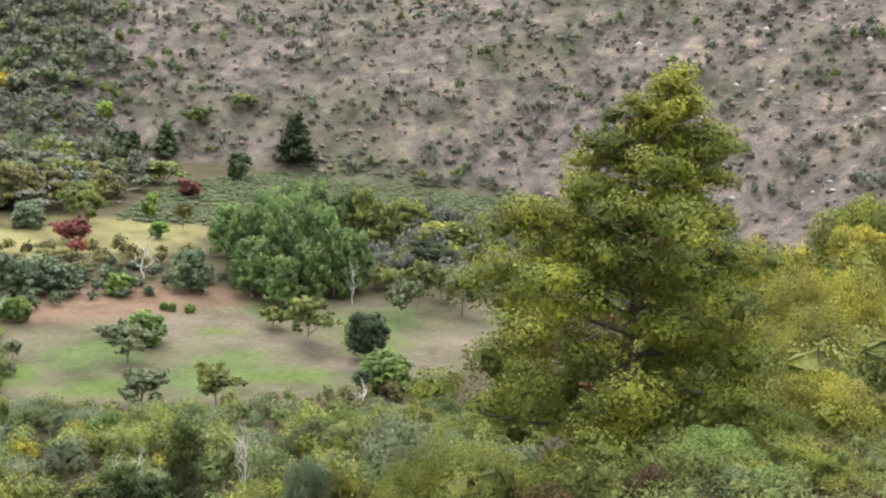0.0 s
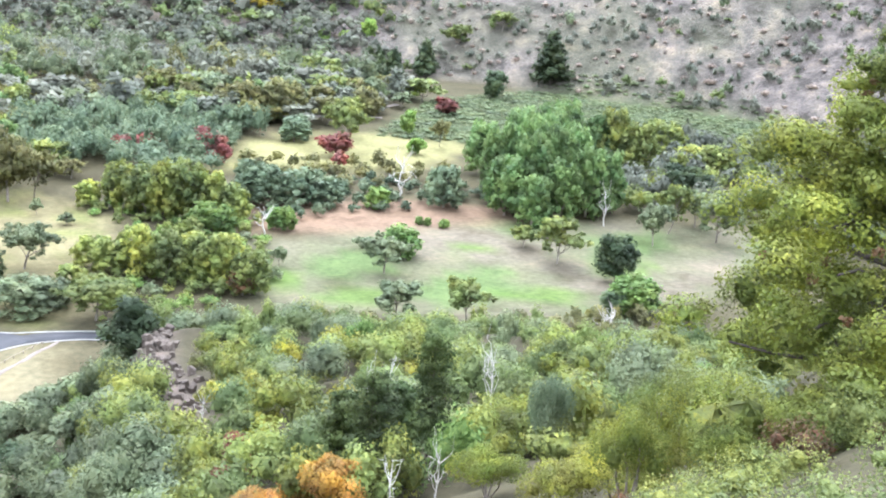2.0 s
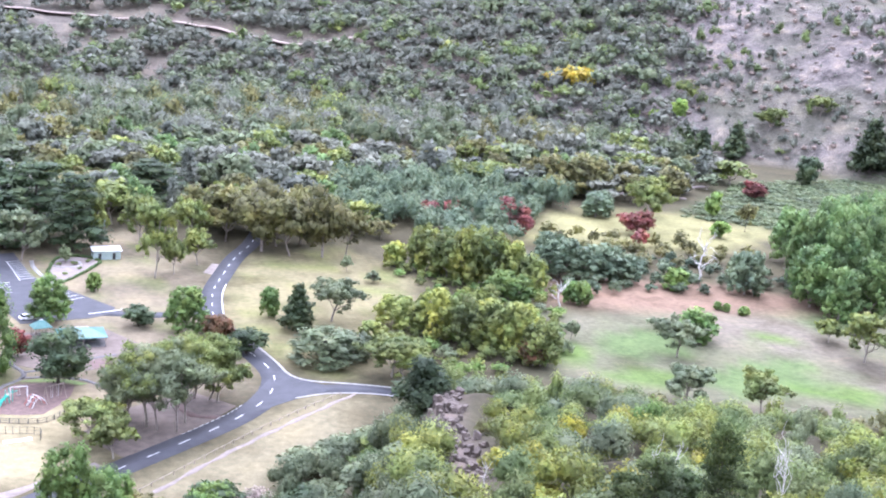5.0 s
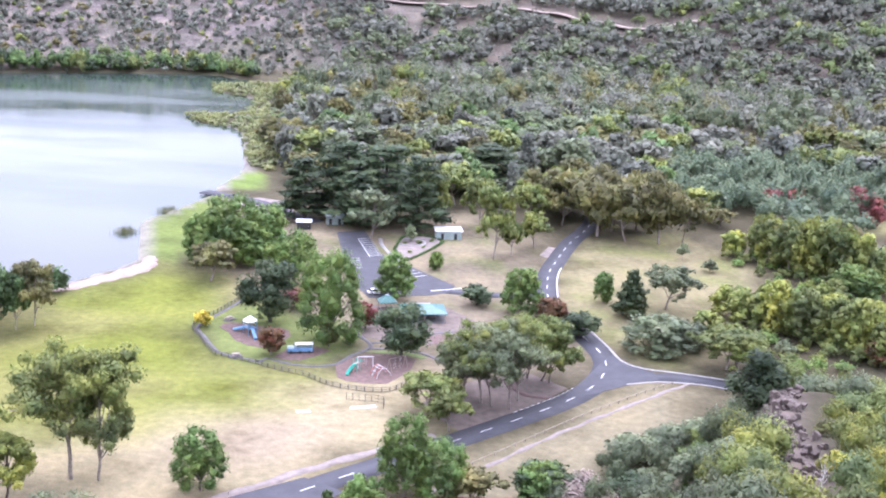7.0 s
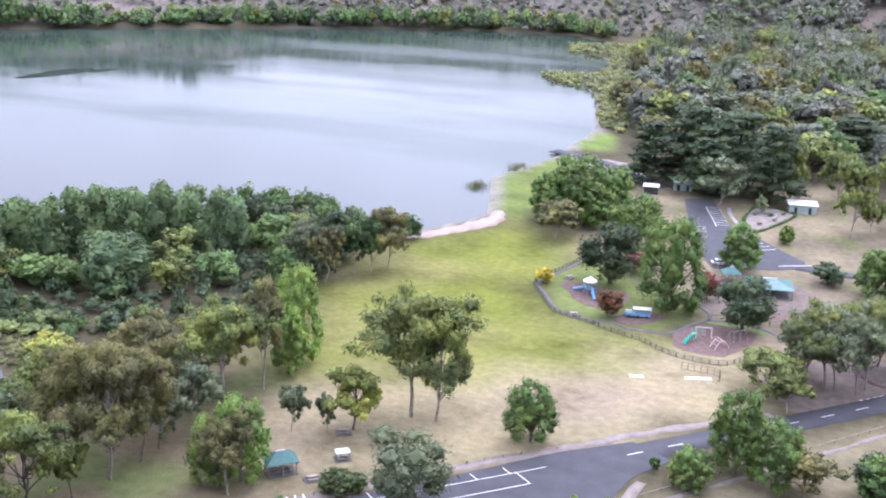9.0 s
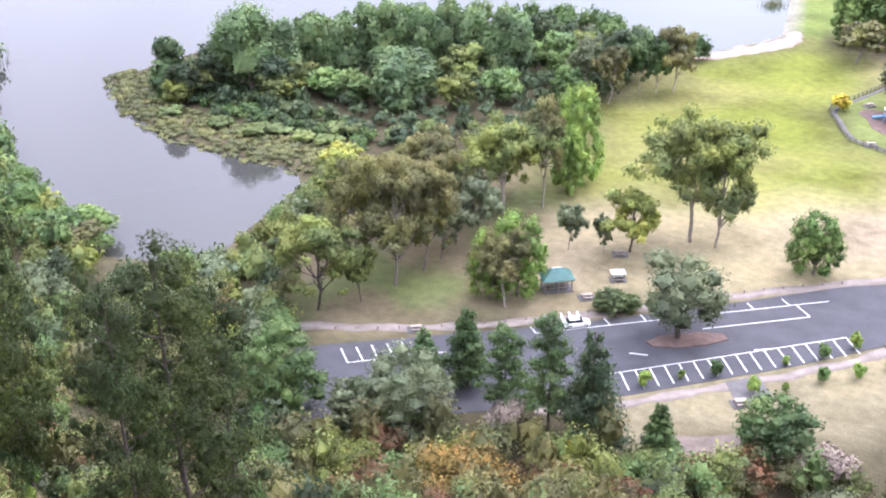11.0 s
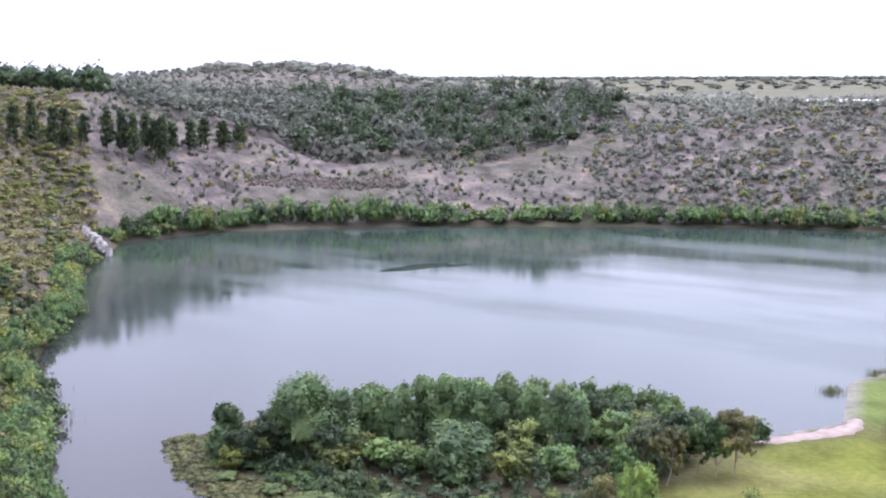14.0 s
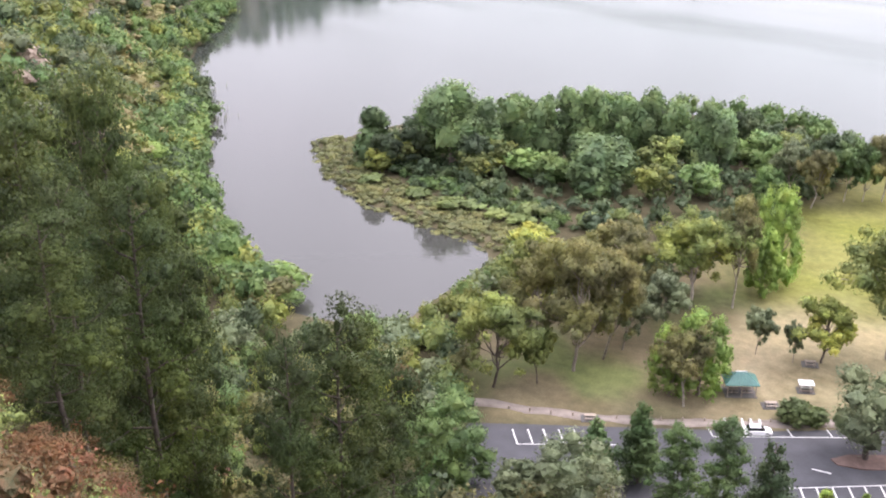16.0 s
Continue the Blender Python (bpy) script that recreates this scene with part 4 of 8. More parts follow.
def scatter(seed, poly, gap, keep=None, tries=6000):
    """Spots at least gap apart inside a polygon."""
    rs = np.random.RandomState(seed)
    poly = np.asarray(poly, float)
    lo, hi = poly.min(0), poly.max(0)
    p = rs.uniform(lo, hi, (tries, 2))
    p = p[inside(p[:, 0], p[:, 1], poly)]
    if keep is not None:
        p = p[keep(p[:, 0], p[:, 1])]
    cells, out = {}, []
    for x, y in p:
        cx, cy = int(x // gap), int(y // gap)
        if all((x - a) ** 2 + (y - b) ** 2 > gap * gap for i in (-1, 0, 1) for j in (-1, 0, 1) for a, b in cells.get((cx + i, cy + j), ())):
            cells.setdefault((cx, cy), []).append((x, y))
            out.append((x, y))
    return out


def fill(seed, poly, gap, keep=None):
    """Spots on an uneven grid that leaves no large gaps inside a polygon."""
    rs = np.random.RandomState(seed)
    poly = np.asarray(poly, float)
    lo, hi = poly.min(0), poly.max(0)
    gx, gy = np.meshgrid(np.arange(lo[0], hi[0], gap), np.arange(lo[1], hi[1], gap * 0.87))
    gx = gx + (np.arange(gx.shape[0]) % 2)[:, None] * gap / 2
    x, y = (gx + rs.uniform(-0.42, 0.42, gx.shape) * gap).ravel(), (gy + rs.uniform(-0.42, 0.42, gx.shape) * gap).ravel()
    ok = inside(x, y, poly)
    x, y = x[ok], y[ok]
    if keep is not None:
        ok = keep(x, y)
        x, y = x[ok], y[ok]
    return list(zip(x, y))


def polar(az0, az1, r0, r1, n=8):
    """A ring sector round the lookout as a polygon."""
    a = np.radians(np.linspace(az0, az1, n))
    return np.concatenate([np.column_stack([np.sin(a) * r0, np.cos(a) * r0]), np.column_stack([np.sin(a) * r1, np.cos(a) * r1])[::-1]])

# ---- roads, car parks and paths ----
MAIN = catmull([(-120, 117), (-100, 126), (-80, 142), (-56, 165), (-36, 184), (-19, 200), (-11, 207), (7, 223), (24, 239), (32, 248), (38, 258), (41, 270), (39.5, 281), (36, 293),
                (31, 315), (31, 330), (32.5, 345), (36, 360), (43, 385), (52, 410), (60, 450), (57, 500), (58, 540), (78, 580), (112, 600), (125, 606.7), (141, 613), (158, 622), (177, 627), (191, 642), (207, 668), (219, 699), (236, 745)], 3.0)
tagged(ribbon("road", MAIN[(MAIN[:, 1] > 188)], 6.4, 0.05, ASPHALT), "two-lane grey asphalt road with white lane dashes", "road", kind="structure")
BRANCH = catmull([(38, 259), (55, 262), (69, 258), (84, 250), (100, 236)], 3.0)
tagged(ribbon("branch_road", BRANCH, 5.4, 0.045, ASPHALT), "side road joining the main road behind a dark cypress", "road", kind="structure")
CARPARK = [(-108, 128), (-102, 133), (-92, 141), (-72, 157), (-50, 178), (-36, 192), (-24, 201), (-16, 196), (-22, 187), (-24.5, 176), (-36, 162), (-55, 142), (-66, 132), (-92, 112), (-102, 110)]
tagged(slab("car_park", CARPARK, 0.06, ASPHALT), "asphalt car park with white bay lines", "car park", kind="structure")
CP2 = [(-36, 384), (-27, 388), (-20, 360), (4, 328), (3, 322), (-3, 318), (-20, 313), (-27, 330)]
tagged(slab("upper_car_park", CP2, 0.06, ASPHALT), "asphalt car park by the playground with white bay lines", "car park", kind="structure")
tagged(ribbon("link_road", catmull([(0, 323), (18, 321), (33, 326)], 3), 5, 0.045, ASPHALT), "short asphalt link to the upper car park", "road", kind="structure")

# ---- trees and bushes, one by one ----


def grove(kind, leaf, label, bark, rows, group=""):
    """Trees of one kind: rows of x, y, height and width of the crown."""
    for x, y, h, w in rows:
        r = math.hypot(x, y)
        if leaf == "willow" and kind in ("round", "bushy") and h > 4:
            h, w = h * (0.8 + 0.4 * ((x * 7.3 + y * 3.1) % 1.0)), w * 1.02
        if kind == "bare":
            plant("dead_tree", kind, x, y, h, w, None, label, bark, 0, 0)
            continue
        size = 0.5 * (h + w)
        # leaf sprays keep a natural size, whatever the tree's
        spray = min(1.3, max(0.16, 0.23 + 0.001 * (r - 100) if r < 340 else 0.3 + 0.0013 * (r - 100)) if r > 110 else 0.06 + 0.0019 * r)
        spray *= 0.33 if r < 75 else 0.72 if r < 110 else 1.0
        step = 0.005 if spray / size < 0.0075 else 0.008 if spray / size < 0.012 else 0.012 if spray / size < 0.022 else 0.02 if spray / size < 0.03 else 0.034 if spray / size < 0.045 else 0.055 if spray / size < 0.075 else 0.09
        cards = {0.005: 17000, 0.008: 9000, 0.012: 6800, 0.02: 4000, 0.034: 2100, 0.055: 1050, 0.09: 560}[step]
        cards = int(cards * 1.7) if kind == "pine" and r < 130 or kind == "gum" and r < 300 or kind == "shrub" and r < 105 else cards
        name = {"shrub": "bush", "conifer": "conifer", "pine": "pine_tree", "cypress": "cypress_tree", "willow": "willow_tree", "poplar": "poplar_tree", "gum": "gum_tree"}.get(kind, "tree")
        plant(name, kind, x, y, h * (1.2 if kind == "willow" else 1.0), w * {"poplar": 1.9, "conifer": 1.5, "pine": 1.4, "cypress": 0.92, "round": 1.12, "bushy": 1.1, "willow": 1.2}.get(kind, 1.05), leaf, label, bark, cards, step, 3, group, lev=2 if r < 130 else 1, category="bush" if kind == "shrub" else "tree")


WATTLE_AT = (33.5, 25.3)
wattle = plant("wattle_tree", "wattle", *WATTLE_AT, 15.6, 16.5, "wattle", "tall wattle with olive foliage, orange tips and a dark trunk", BARK_DARK, 130000, 0.004, 1, turn=-53)
rs_ = np.random.RandomState(61)
tips = []
for _ in range(26):
    z = rs_.uniform(0.3, 0.9)
    a, o = rs_.uniform(0, 6.28), (0.5 * (1 - z) ** 0.85 + 0.02) * rs_.uniform(0.6, 0.95)
    tips.append((0.05 * z + math.cos(a) * o, math.sin(a) * o, z + 0.1 * o, 0.012, 0.012, 0.011))
v, f, vn = leafage(tips, 900, 0.006, 62, 1, 0.3)
tip_ob = new("dying_foliage", mesh_data("dying_foliage", v, f, [LEAF["rust"]], smooth=True, normals=vn))
tip_ob.parent = wattle
tagged(tip_ob, "orange-brown dying leaf tips")
grove("bushy", "plane", "rounded green park tree with a dense crown", BARK, ((-2, 344.5, 5.8, 4.5), (-42, 194, 12.5, 10.7), (22, 306, 13.0, 12.4), (-13, 314, 12.9, 11.9), (-5, 195, 16.4, 11.6), (2, 192, 13.2, 10.4), (-12, 187, 7.6, 8.2), (20, 194, 8.2, 10.5), (121, 330, 11.2, 17.5), (146, 332, 7.8, 7.2), (204, 230, 10.7, 15.5), (168, 296, 9.6, 13.6), (143, 334, 7.4, 5.4), (192, 327, 2.8, 3.2), (194, 325, 2.8, 3.2), (198, 321, 3.0, 4.1), (188, 350, 7.9, 9.8),))
grove("bushy", "plane", "tall plane tree with fresh green leaves", BARK, ((-63, 342, 21.3, 22.6), (-55, 349, 16.7, 17.6), (-72, 340, 16.0, 13.9), (-58, 340, 14.1, 15.5), (-27, 275, 24.7, 19.1), (-42, 320, 16.6, 17.0), (46, 319, 9.1, 6.5),))
grove("round", "oak", "dark oak with a dense rounded crown", BARK_DARK, ((-44, 289, 17.2, 17.8), (-9, 268, 13.4, 15.8), (10, 311, 5.8, 9.4), (36, 288, 6.9, 12.5), (216, 253, 15.5, 15.0), (198, 231, 6.8, 9.2), (373, 562, 17.4, 16.4), (312, 331, 14.8, 22.3),))
grove("round", "rust", "small tree with rust-coloured autumn leaves", BARK, ((-40, 265, 7.4, 7.1), (29, 301, 6.7, 8.4), (31, 294, 8.1, 6.0), (110, 276, 7.1, 9.0),))
grove("round", "red", "tree with dark red autumn leaves", BARK_DARK, ((-38, 301, 5.7, 8.4), (-19, 287, 7.3, 6.6), (211, 431, 11.1, 14.6), (315, 517, 9.2, 13.3), (127, 450, 8.7, 9.6), (140, 456, 8.9, 10.5), (160, 441, 12.6, 14.3), (160, 426, 9.0, 7.2), (65, 560, 5.7, 13.7), (204, 413, 6.8, 6.8),))
grove("round", "brown_gum", "small tree turning orange by the playground", BARK, ((-27, 272, 7.2, 5.6), (-22, 277, 2.6, 3.7),))
grove("round", "yellow", "small bright yellow tree by the playground fence", BARK, ((-60, 283, 4.5, 4.7),))
grove("gum", "yellow", "bright yellow tree among dull foliage", BARK, ((297, 762, 11.4, 14.2), (304, 756, 15.5, 15.7), (312, 752, 14.8, 14.9), (319, 750, 12.7, 13.4), (304, 769, 10.4, 11.9), (319, 760, 11.9, 11.9), (310, 761, 14.9, 13.5),))
grove("gum", "gum", "spreading gum tree with olive foliage and a pale trunk", BARK_PALE, ((-66, 196, 30.7, 21.5), (-61, 196, 24.5, 14.3), (26, 255, 17.0, 13.2), (10, 241, 22.2, 17.6), (18, 243, 22.5, 15.2), (24, 256, 13.9, 11.9), (-2, 234, 11.3, 14.0), (3, 225, 11.3, 9.5), (16, 358.6, 27, 14.5), (-3.1, 398, 22.3, 11.8), (28.6, 401, 20, 14), (-12.7, 474, 18.7, 13.9), (30, 376, 13.7, 11.2), (22, 364, 13.3, 8.2),))
grove("gum", "gum", "spreading gum tree with olive foliage and a pale trunk", BARK_PALE, ((73, 268, 13.0, 18.4), (70, 289, 9.2, 9.0), (211, 275, 16.4, 15.6), (211, 293, 8.0, 9.0), (157, 240, 12.6, 11.7), (221, 441, 24.5, 17.4), (70, 269, 13.1, 15.6), (271, 293, 20.8, 12.8),))
grove("gum", "grey_gum", "tall grey-green gum tree with several stems", BARK, ((12, 239, 21.3, 14.9), (6, 240, 17.8, 13.1), (21, 257, 14.0, 11.9), (16, 238, 23.0, 15.5), (-24, 378, 18.2, 16.9), (63, 315, 15.3, 17.0), (78, 369, 6.1, 4.1), (84, 356, 4.0, 4.7), (5, 248, 10.8, 10.3), (155, 282, 13.3, 14.6), (140, 246, 11.5, 13.0), (129, 297, 6.7, 4.9), (255, 282, 16.4, 11.3), (280, 279, 18.4, 17.6), (287, 297, 15.4, 14.3),))
grove("round", "brown_gum", "dense brownish gum beside the road", BARK, ((53, 395, 24.8, 17.8), (73, 388, 26.2, 17.6), (54, 424, 21.3, 16.9), (33, 409, 21.3, 15.4), (68, 405, 22.8, 15.4),))
grove("gum", "brown_gum", "gum tree with brownish foliage", BARK, ((-66, 322, 12.9, 15.7), (7, 191, 9.1, 10.9), (62, 389, 24.2, 18.5), (82, 392, 19.6, 15.9), (42, 408, 22.4, 17.2), (59, 402, 22.4, 16.1),))
grove("bushy", "grey_gum", "low spreading grey-green tree on the dry knoll", BARK, ((55, 280, 9.3, 20.3), (63, 284, 6.8, 13.3),))
grove("gum", "gum", "spreading gum with a dark forked trunk on dry grass", BARK_DARK, ((-112.9, 140.2, 21.3, 16.2), (-107.7, 146.1, 12.0, 6.5)))
grove("gum", "brown_gum", "tall gum with dull olive-brown foliage above dry grass", BARK, ((-105.8, 154.2, 27.7, 15.5), (-115.1, 155.6, 22.8, 13.0), (-104.6, 161.5, 25.7, 13.0), (-116, 170, 22, 14), (-112, 180, 20, 13), (-120, 190, 17, 12)))
grove("gum", "gum", "tall gum with an umbrella crown and a bare trunk", BARK_PALE, ((-103.6, 190.7, 23.8, 18.5), (-109, 199, 17, 13)))
grove("gum", "brown_gum", "slender gum with a white trunk and a small brown crown", BARK_PALE, ((-97.7, 196.6, 27.7, 10.1),))
grove("bushy", "lime", "bright green leafy tree at the edge of the lawn", BARK, ((-97.8, 212.6, 22.6, 12.5), (-96.5, 206, 15, 8.5)))
grove("bushy", "willow", "yellow-green tree standing at the cove", BARK, ((-128.9, 171, 17.8, 9.5),))
grove("gum", "grey_gum", "grey-green gum with thin foliage among taller trees", BARK_PALE, ((-104, 167, 15.9, 11), (-100.3, 176.5, 15, 10), (-108, 184, 13, 9)))
grove("bushy", "lime", "leafy bright green tree beside the picnic shelter", BARK, ((-84.9, 161.6, 16, 11.5), (-88.5, 158, 13.5, 8.5)))
grove("gum", "brown_gum", "olive-brown gum in front of a green tree", BARK_PALE, ((-84.6, 156.4, 17.5, 11.0),))
grove("gum", "grey_gum", "small grey-green gum on the lawn", BARK, ((-84.8, 181.7, 11.4, 6.0), (-78.3, 183.5, 9.3, 3.6)))
grove("gum", "willow", "yellow-green gum with a leaning trunk beside a picnic table", BARK_DARK, ((-74.4, 186.7, 14.0, 11.5),))
grove("bushy", "scrub_green", "low green bush beside the picnic shelter", BARK, ((-68.3, 163.8, 4.4, 6.0), (-65.5, 166, 3.0, 4.0)))
grove("shrub", "blue", "blue-grey bush at the water's edge", BARK, ((-135.5, 141.7, 6.0, 11.0),))
grove("gum", "brown_gum", "brown-leaved gum with a white trunk beside the lawn", BARK_PALE, ((-111.9, 260.5, 17.7, 9.0), (-101, 277.2, 19, 11.4)))
grove("gum", "grey_gum", "pale grey-green gum beside the lawn", BARK_PALE, ((-118.2, 262.6, 18.3, 10.5),))
grove("gum", "green", "dark green gum beside the lawn", BARK_PALE, ((-108, 270.7, 17.9, 9.4), (-104.5, 274, 16.5, 8)))
grove("bushy", "green", "leafy green tree behind the gums of the lawn", BARK, ((-124.7, 268, 12, 10), (-121, 256, 10, 9)))
grove("poplar", "poplar", "dark green poplar in a row beside the lake", BARK, ((-216, 215, 15.0, 10.8), (-197, 225, 25.5, 19.5), (-206, 229, 19.0, 13.7), (-193, 233, 19.0, 13.8), (-192, 245, 18.0, 11.0), (-180, 243, 20.0, 11.5), (-176, 250, 20.0, 11.6), (-170, 252, 21.0, 11.5), (-164, 257, 21.0, 11.6), (-158, 259, 21.0, 11.5), (-153, 264, 20.0, 11.5), (-147, 267, 19.0, 11.5), (-141, 268, 19.0, 11.5), (-158, 238, 15.0, 19.6), (-157, 231, 14.0, 11.4),))
grove("round", "oak", "dark green lakeside tree", BARK_DARK, ((-116, 282, 14.0, 12.3), (-205, 219, 12.0, 13.7), (-208, 211, 11.0, 10.5), (-142, 281, 15.0, 9.5), (-188, 224, 12.0, 11.9),))
grove("round", "gum", "olive bushy tree on the lake shore", BARK, ((-185, 232, 9.0, 12.0), (-187, 222, 8.0, 11.8), (-151, 255, 12.0, 13.5), (-143, 239, 10.0, 11.4), (-129, 282, 12.0, 11.0),))
grove("round", "fresh", "green bushy tree on the lake shore", BARK, ((-176, 232, 9.0, 13.3), (-168, 231, 9.0, 11.6), (-136, 249, 10.0, 11.6), (-134, 276, 12.0, 13.9),))
grove("round", "willow", "yellow-green bush at the water's edge", BARK, ((-208, 209, 7.0, 9.0), (-206, 216, 8.0, 9.1), (-198, 256, 9.0, 9.8), (-143, 191, 9.0, 11.2),))
grove("shrub", "scrub_green", "low green shrub on the reedy bank", BARK, ((-204, 202, 3.0, 6.6), (-188, 202, 3.0, 7.0), (-177, 202, 3.5, 8.2), (-158, 211, 5.0, 9.5), (-215, 209, 2.0, 4.5), (-172, 205, 3.0, 6.9), (-164, 204, 3.0, 6.1), (-158, 205, 3.0, 6.7), (-145, 214, 5.0, 5.3), (-141, 221, 5.0, 6.1),))
grove("bushy", "willow", "yellow-green tree with a dense leafy crown", BARK, ((96, 377, 8.5, 8.5), (105, 371, 15.6, 13.4), (115, 353, 17.8, 14.4), (127, 348, 14.8, 13.3), (81, 311, 9.7, 12.9), (89, 300, 13.8, 12.3), (101, 292, 13.9, 13.7), (108, 284, 13.8, 12.0), (113, 366, 12.8, 11.4), (115, 298, 11.1, 9.6), (318, 384, 24.5, 17.1), (361, 380, 10.8, 17.9),))
grove("bushy", "gum", "olive tree among yellow-green trees", BARK, ((110, 361, 16.7, 15.0), (121, 351, 19.9, 16.6), (133, 344, 13.0, 12.8), (84, 303, 10.7, 12.7), (95, 293, 14.4, 13.2), (105, 288, 14.1, 12.4), (112, 276, 12.6, 12.1), (107, 310, 12.2, 11.5), (361, 402, 17.4, 25.0), (324, 374, 23.0, 19.4), (356, 361, 13.9, 19.8),))
grove("round", "grey_gum", "grey-green tree with a soft rounded crown on a planted island", BARK_DARK, ((-55, 161, 16.4, 16.1),))
grove("cypress", "cypress", "spreading dark cypress with flat layered boughs", BARK_DARK, ((-49, 401, 23.1, 22.0), (-35, 409, 28.3, 30.4), (-21, 407, 28.0, 32.2), (-9, 391, 27.5, 23.3), (-30, 394, 20.2, 23.5), (18, 456, 20.6, 31.4),))
grove("conifer", "pine", "conical dark green conifer", BARK_DARK, ((52, 306, 14.1, 10.9), (323, 591, 25.5, 16.3), (370, 636, 23.5, 16.0), (341, 656, 17.1, 13.6), (428, 583, 33.4, 26.3), (329, 617, 18.2, 13.6),))
grove("poplar", "oak", "dense dark cypress beside a rock outcrop", BARK_DARK, ((56, 190, 10.7, 11.2),))
grove("bushy", "fresh", "fresh green tree in a grove on the valley floor", BARK, ((236, 346, 30, 17), (248, 352, 33, 16), (228, 330, 22, 16), (240, 332, 29, 17), (252, 336, 31, 17), (230, 316, 18, 14), (243, 318, 22, 16), (256, 320, 26, 17), (266, 322, 24, 15), (262, 337, 29, 16), (268, 350, 28, 16), (258, 362, 30, 16), (270, 366, 29, 16), (281, 360, 26, 15), (268, 382, 29, 16), (282, 378, 28, 15), (256, 389, 22, 17), (292, 392, 29, 18), (304, 398, 29, 18), (313, 388, 24, 16), (280, 396, 27, 17)))
grove("bushy", "blue", "blue-green tree with a dense crown", BARK, ((151, 364, 14.2, 18.5), (163, 361, 13.1, 16.7), (172, 358, 10.1, 13.8), (212, 345, 15.6, 15.0), (207, 465, 10.4, 13.7), (154, 381, 12.3, 14.2),))
grove("bare", None, "bleached dead tree with bare branches", DEADWOOD, ((201, 358, 17.8, 16.2), (258, 375, 11.1, 8.9), (136, 325, 11.7, 10.6), (73, 106, 7.0, 3.4), (255, 308, 14.5, 8.9),))
grove("shrub", "rust", "bush with orange and rust leaves on the steep slope", BARK, ((-46, 25.4, 3.5, 5.4), (-66.1, 35.4, 4.0, 5.6), (-50, 25, 3.2, 4.2), (-118.3, 87.2, 4.4, 4.4), (-41.7, 23.7, 4.2, 4.6), (-79, 109.5, 8.4, 7.5), (-53.7, 114, 6.6, 8.9), (-120.2, 124.5, 10.5, 7.2), (-39, 124, 8, 6.9), (-45, 117, 6, 7), (-36, 124, 6, 6)))
grove("shrub", "amber", "broad bush turning orange at the foot of the slope", BARK, ((-64, 106.2, 12.5, 15),))
grove("shrub", "red", "dull red bush on the steep slope", BARK, ((-86.6, 97, 7.0, 8.9), (-98, 68, 6, 7)))
grove("shrub", "dry", "bare grey bush on the steep slope", BARK, ((-85.8, 53.2, 5.4, 5.0), (-80.8, 49.9, 5.2, 4.6), (-24.2, 134.8, 8, 8.5), (-65.9, 124.1, 8.6, 7.4)))
grove("shrub", "ridge", "pale yellow-green rounded bush on the near slope", BARK, ((-62.3, 53.3, 9.0, 8.6), (-79.2, 103.1, 9.5, 8.9)))
grove("shrub", "fresh", "soft green bush on the near slope", BARK, ((-89.3, 95.9, 10, 12.4), (-96, 104, 7, 10)))
grove("shrub", "lime", "bright green bush on the near slope", BARK, ((-72, 102.2, 6.8, 7.1), (-72.7, 48.6, 4.4, 4.6)))
grove("shrub", "green", "dark green bush on the near slope", BARK, ((-71.7, 47.4, 6, 5.3), (-134.4, 95.7, 9, 11.5)))
grove("shrub", "grey_gum", "grey-green bush below the pines", BARK, ((-88.5, 66.2, 5.8, 7.6), (-93.2, 61.2, 3.8, 5.0), (-39.7, 21.1, 2.3, 3.4), (-130.5, 108.2, 8, 9.3)))
grove("shrub", "brown_gum", "brown-green bush below the pines", BARK, ((-110.7, 73.7, 8, 10.1), (-33.2, 125.7, 7, 6.8)))
grove("shrub", "willow", "yellow-green bush beside the cove", BARK, ((-118.8, 120.9, 10, 8.4),))
grove("bushy", "green", "dense dark green tree at the foot of the slope", BARK_DARK, ((-97.8, 111.7, 14.9, 14.5), (-31.3, 135.9, 10.6, 11.9)))
grove("bushy", "grey_gum", "soft grey-green tree beside the car park", BARK, ((-80, 117.9, 12.9, 15.6), (-86, 113, 9, 9)))
grove("conifer", "green", "layered green conifer beside the car park", BARK_DARK, ((-77.8, 131.8, 14.4, 8.2), (-45.6, 129.2, 9.5, 5.7), (-83, 128, 11, 7)))
grove("pine", "green", "feathery green conifer beside the car park", BARK_DARK, ((-68.8, 127.1, 16, 9), (-61.7, 127.4, 19.6, 9.6)))
grove("conifer", "cypress", "drooping dark cedar beside the car park", BARK_DARK, ((-54.7, 126.7, 19.7, 11),))
grove("conifer", "brown_gum", "brownish conifer at the foot of the slope", BARK_DARK, ((-12, 134.5, 18, 9.7), (-8.3, 137.8, 16, 7.5)))
grove("pine", "near_pine", "tall feathery olive-green pine on the steep near slope", BARK_DARK, ((-80, 54, 34, 12), (-87, 51, 36, 12), (-78, 40, 30, 11), (-55, 51, 30.5, 13.4), (-54, 45, 27.4, 8.9), (-62, 63, 29.4, 9.4), (-75, 46, 36.9, 9.0), (-69, 36, 24.3, 10.4), (-67, 43, 31.8, 11.8), (-58, 31, 17.7, 8.9), (-63, 35, 22.8, 8.2), (-71, 49, 30.2, 7.7), (50, 81, 11.8, 5.6), (41, 75, 10.4, 6.9), (45, 78, 9.1, 5.8), (41, 80, 8.0, 4.9),))
grove("round", "oak", "dark bushy tree at the foot of the slope", BARK_DARK, ((-99, 112, 9.0, 8.6), (20, 195, 8.0, 12.7), (36, 194, 7.0, 11.7),))
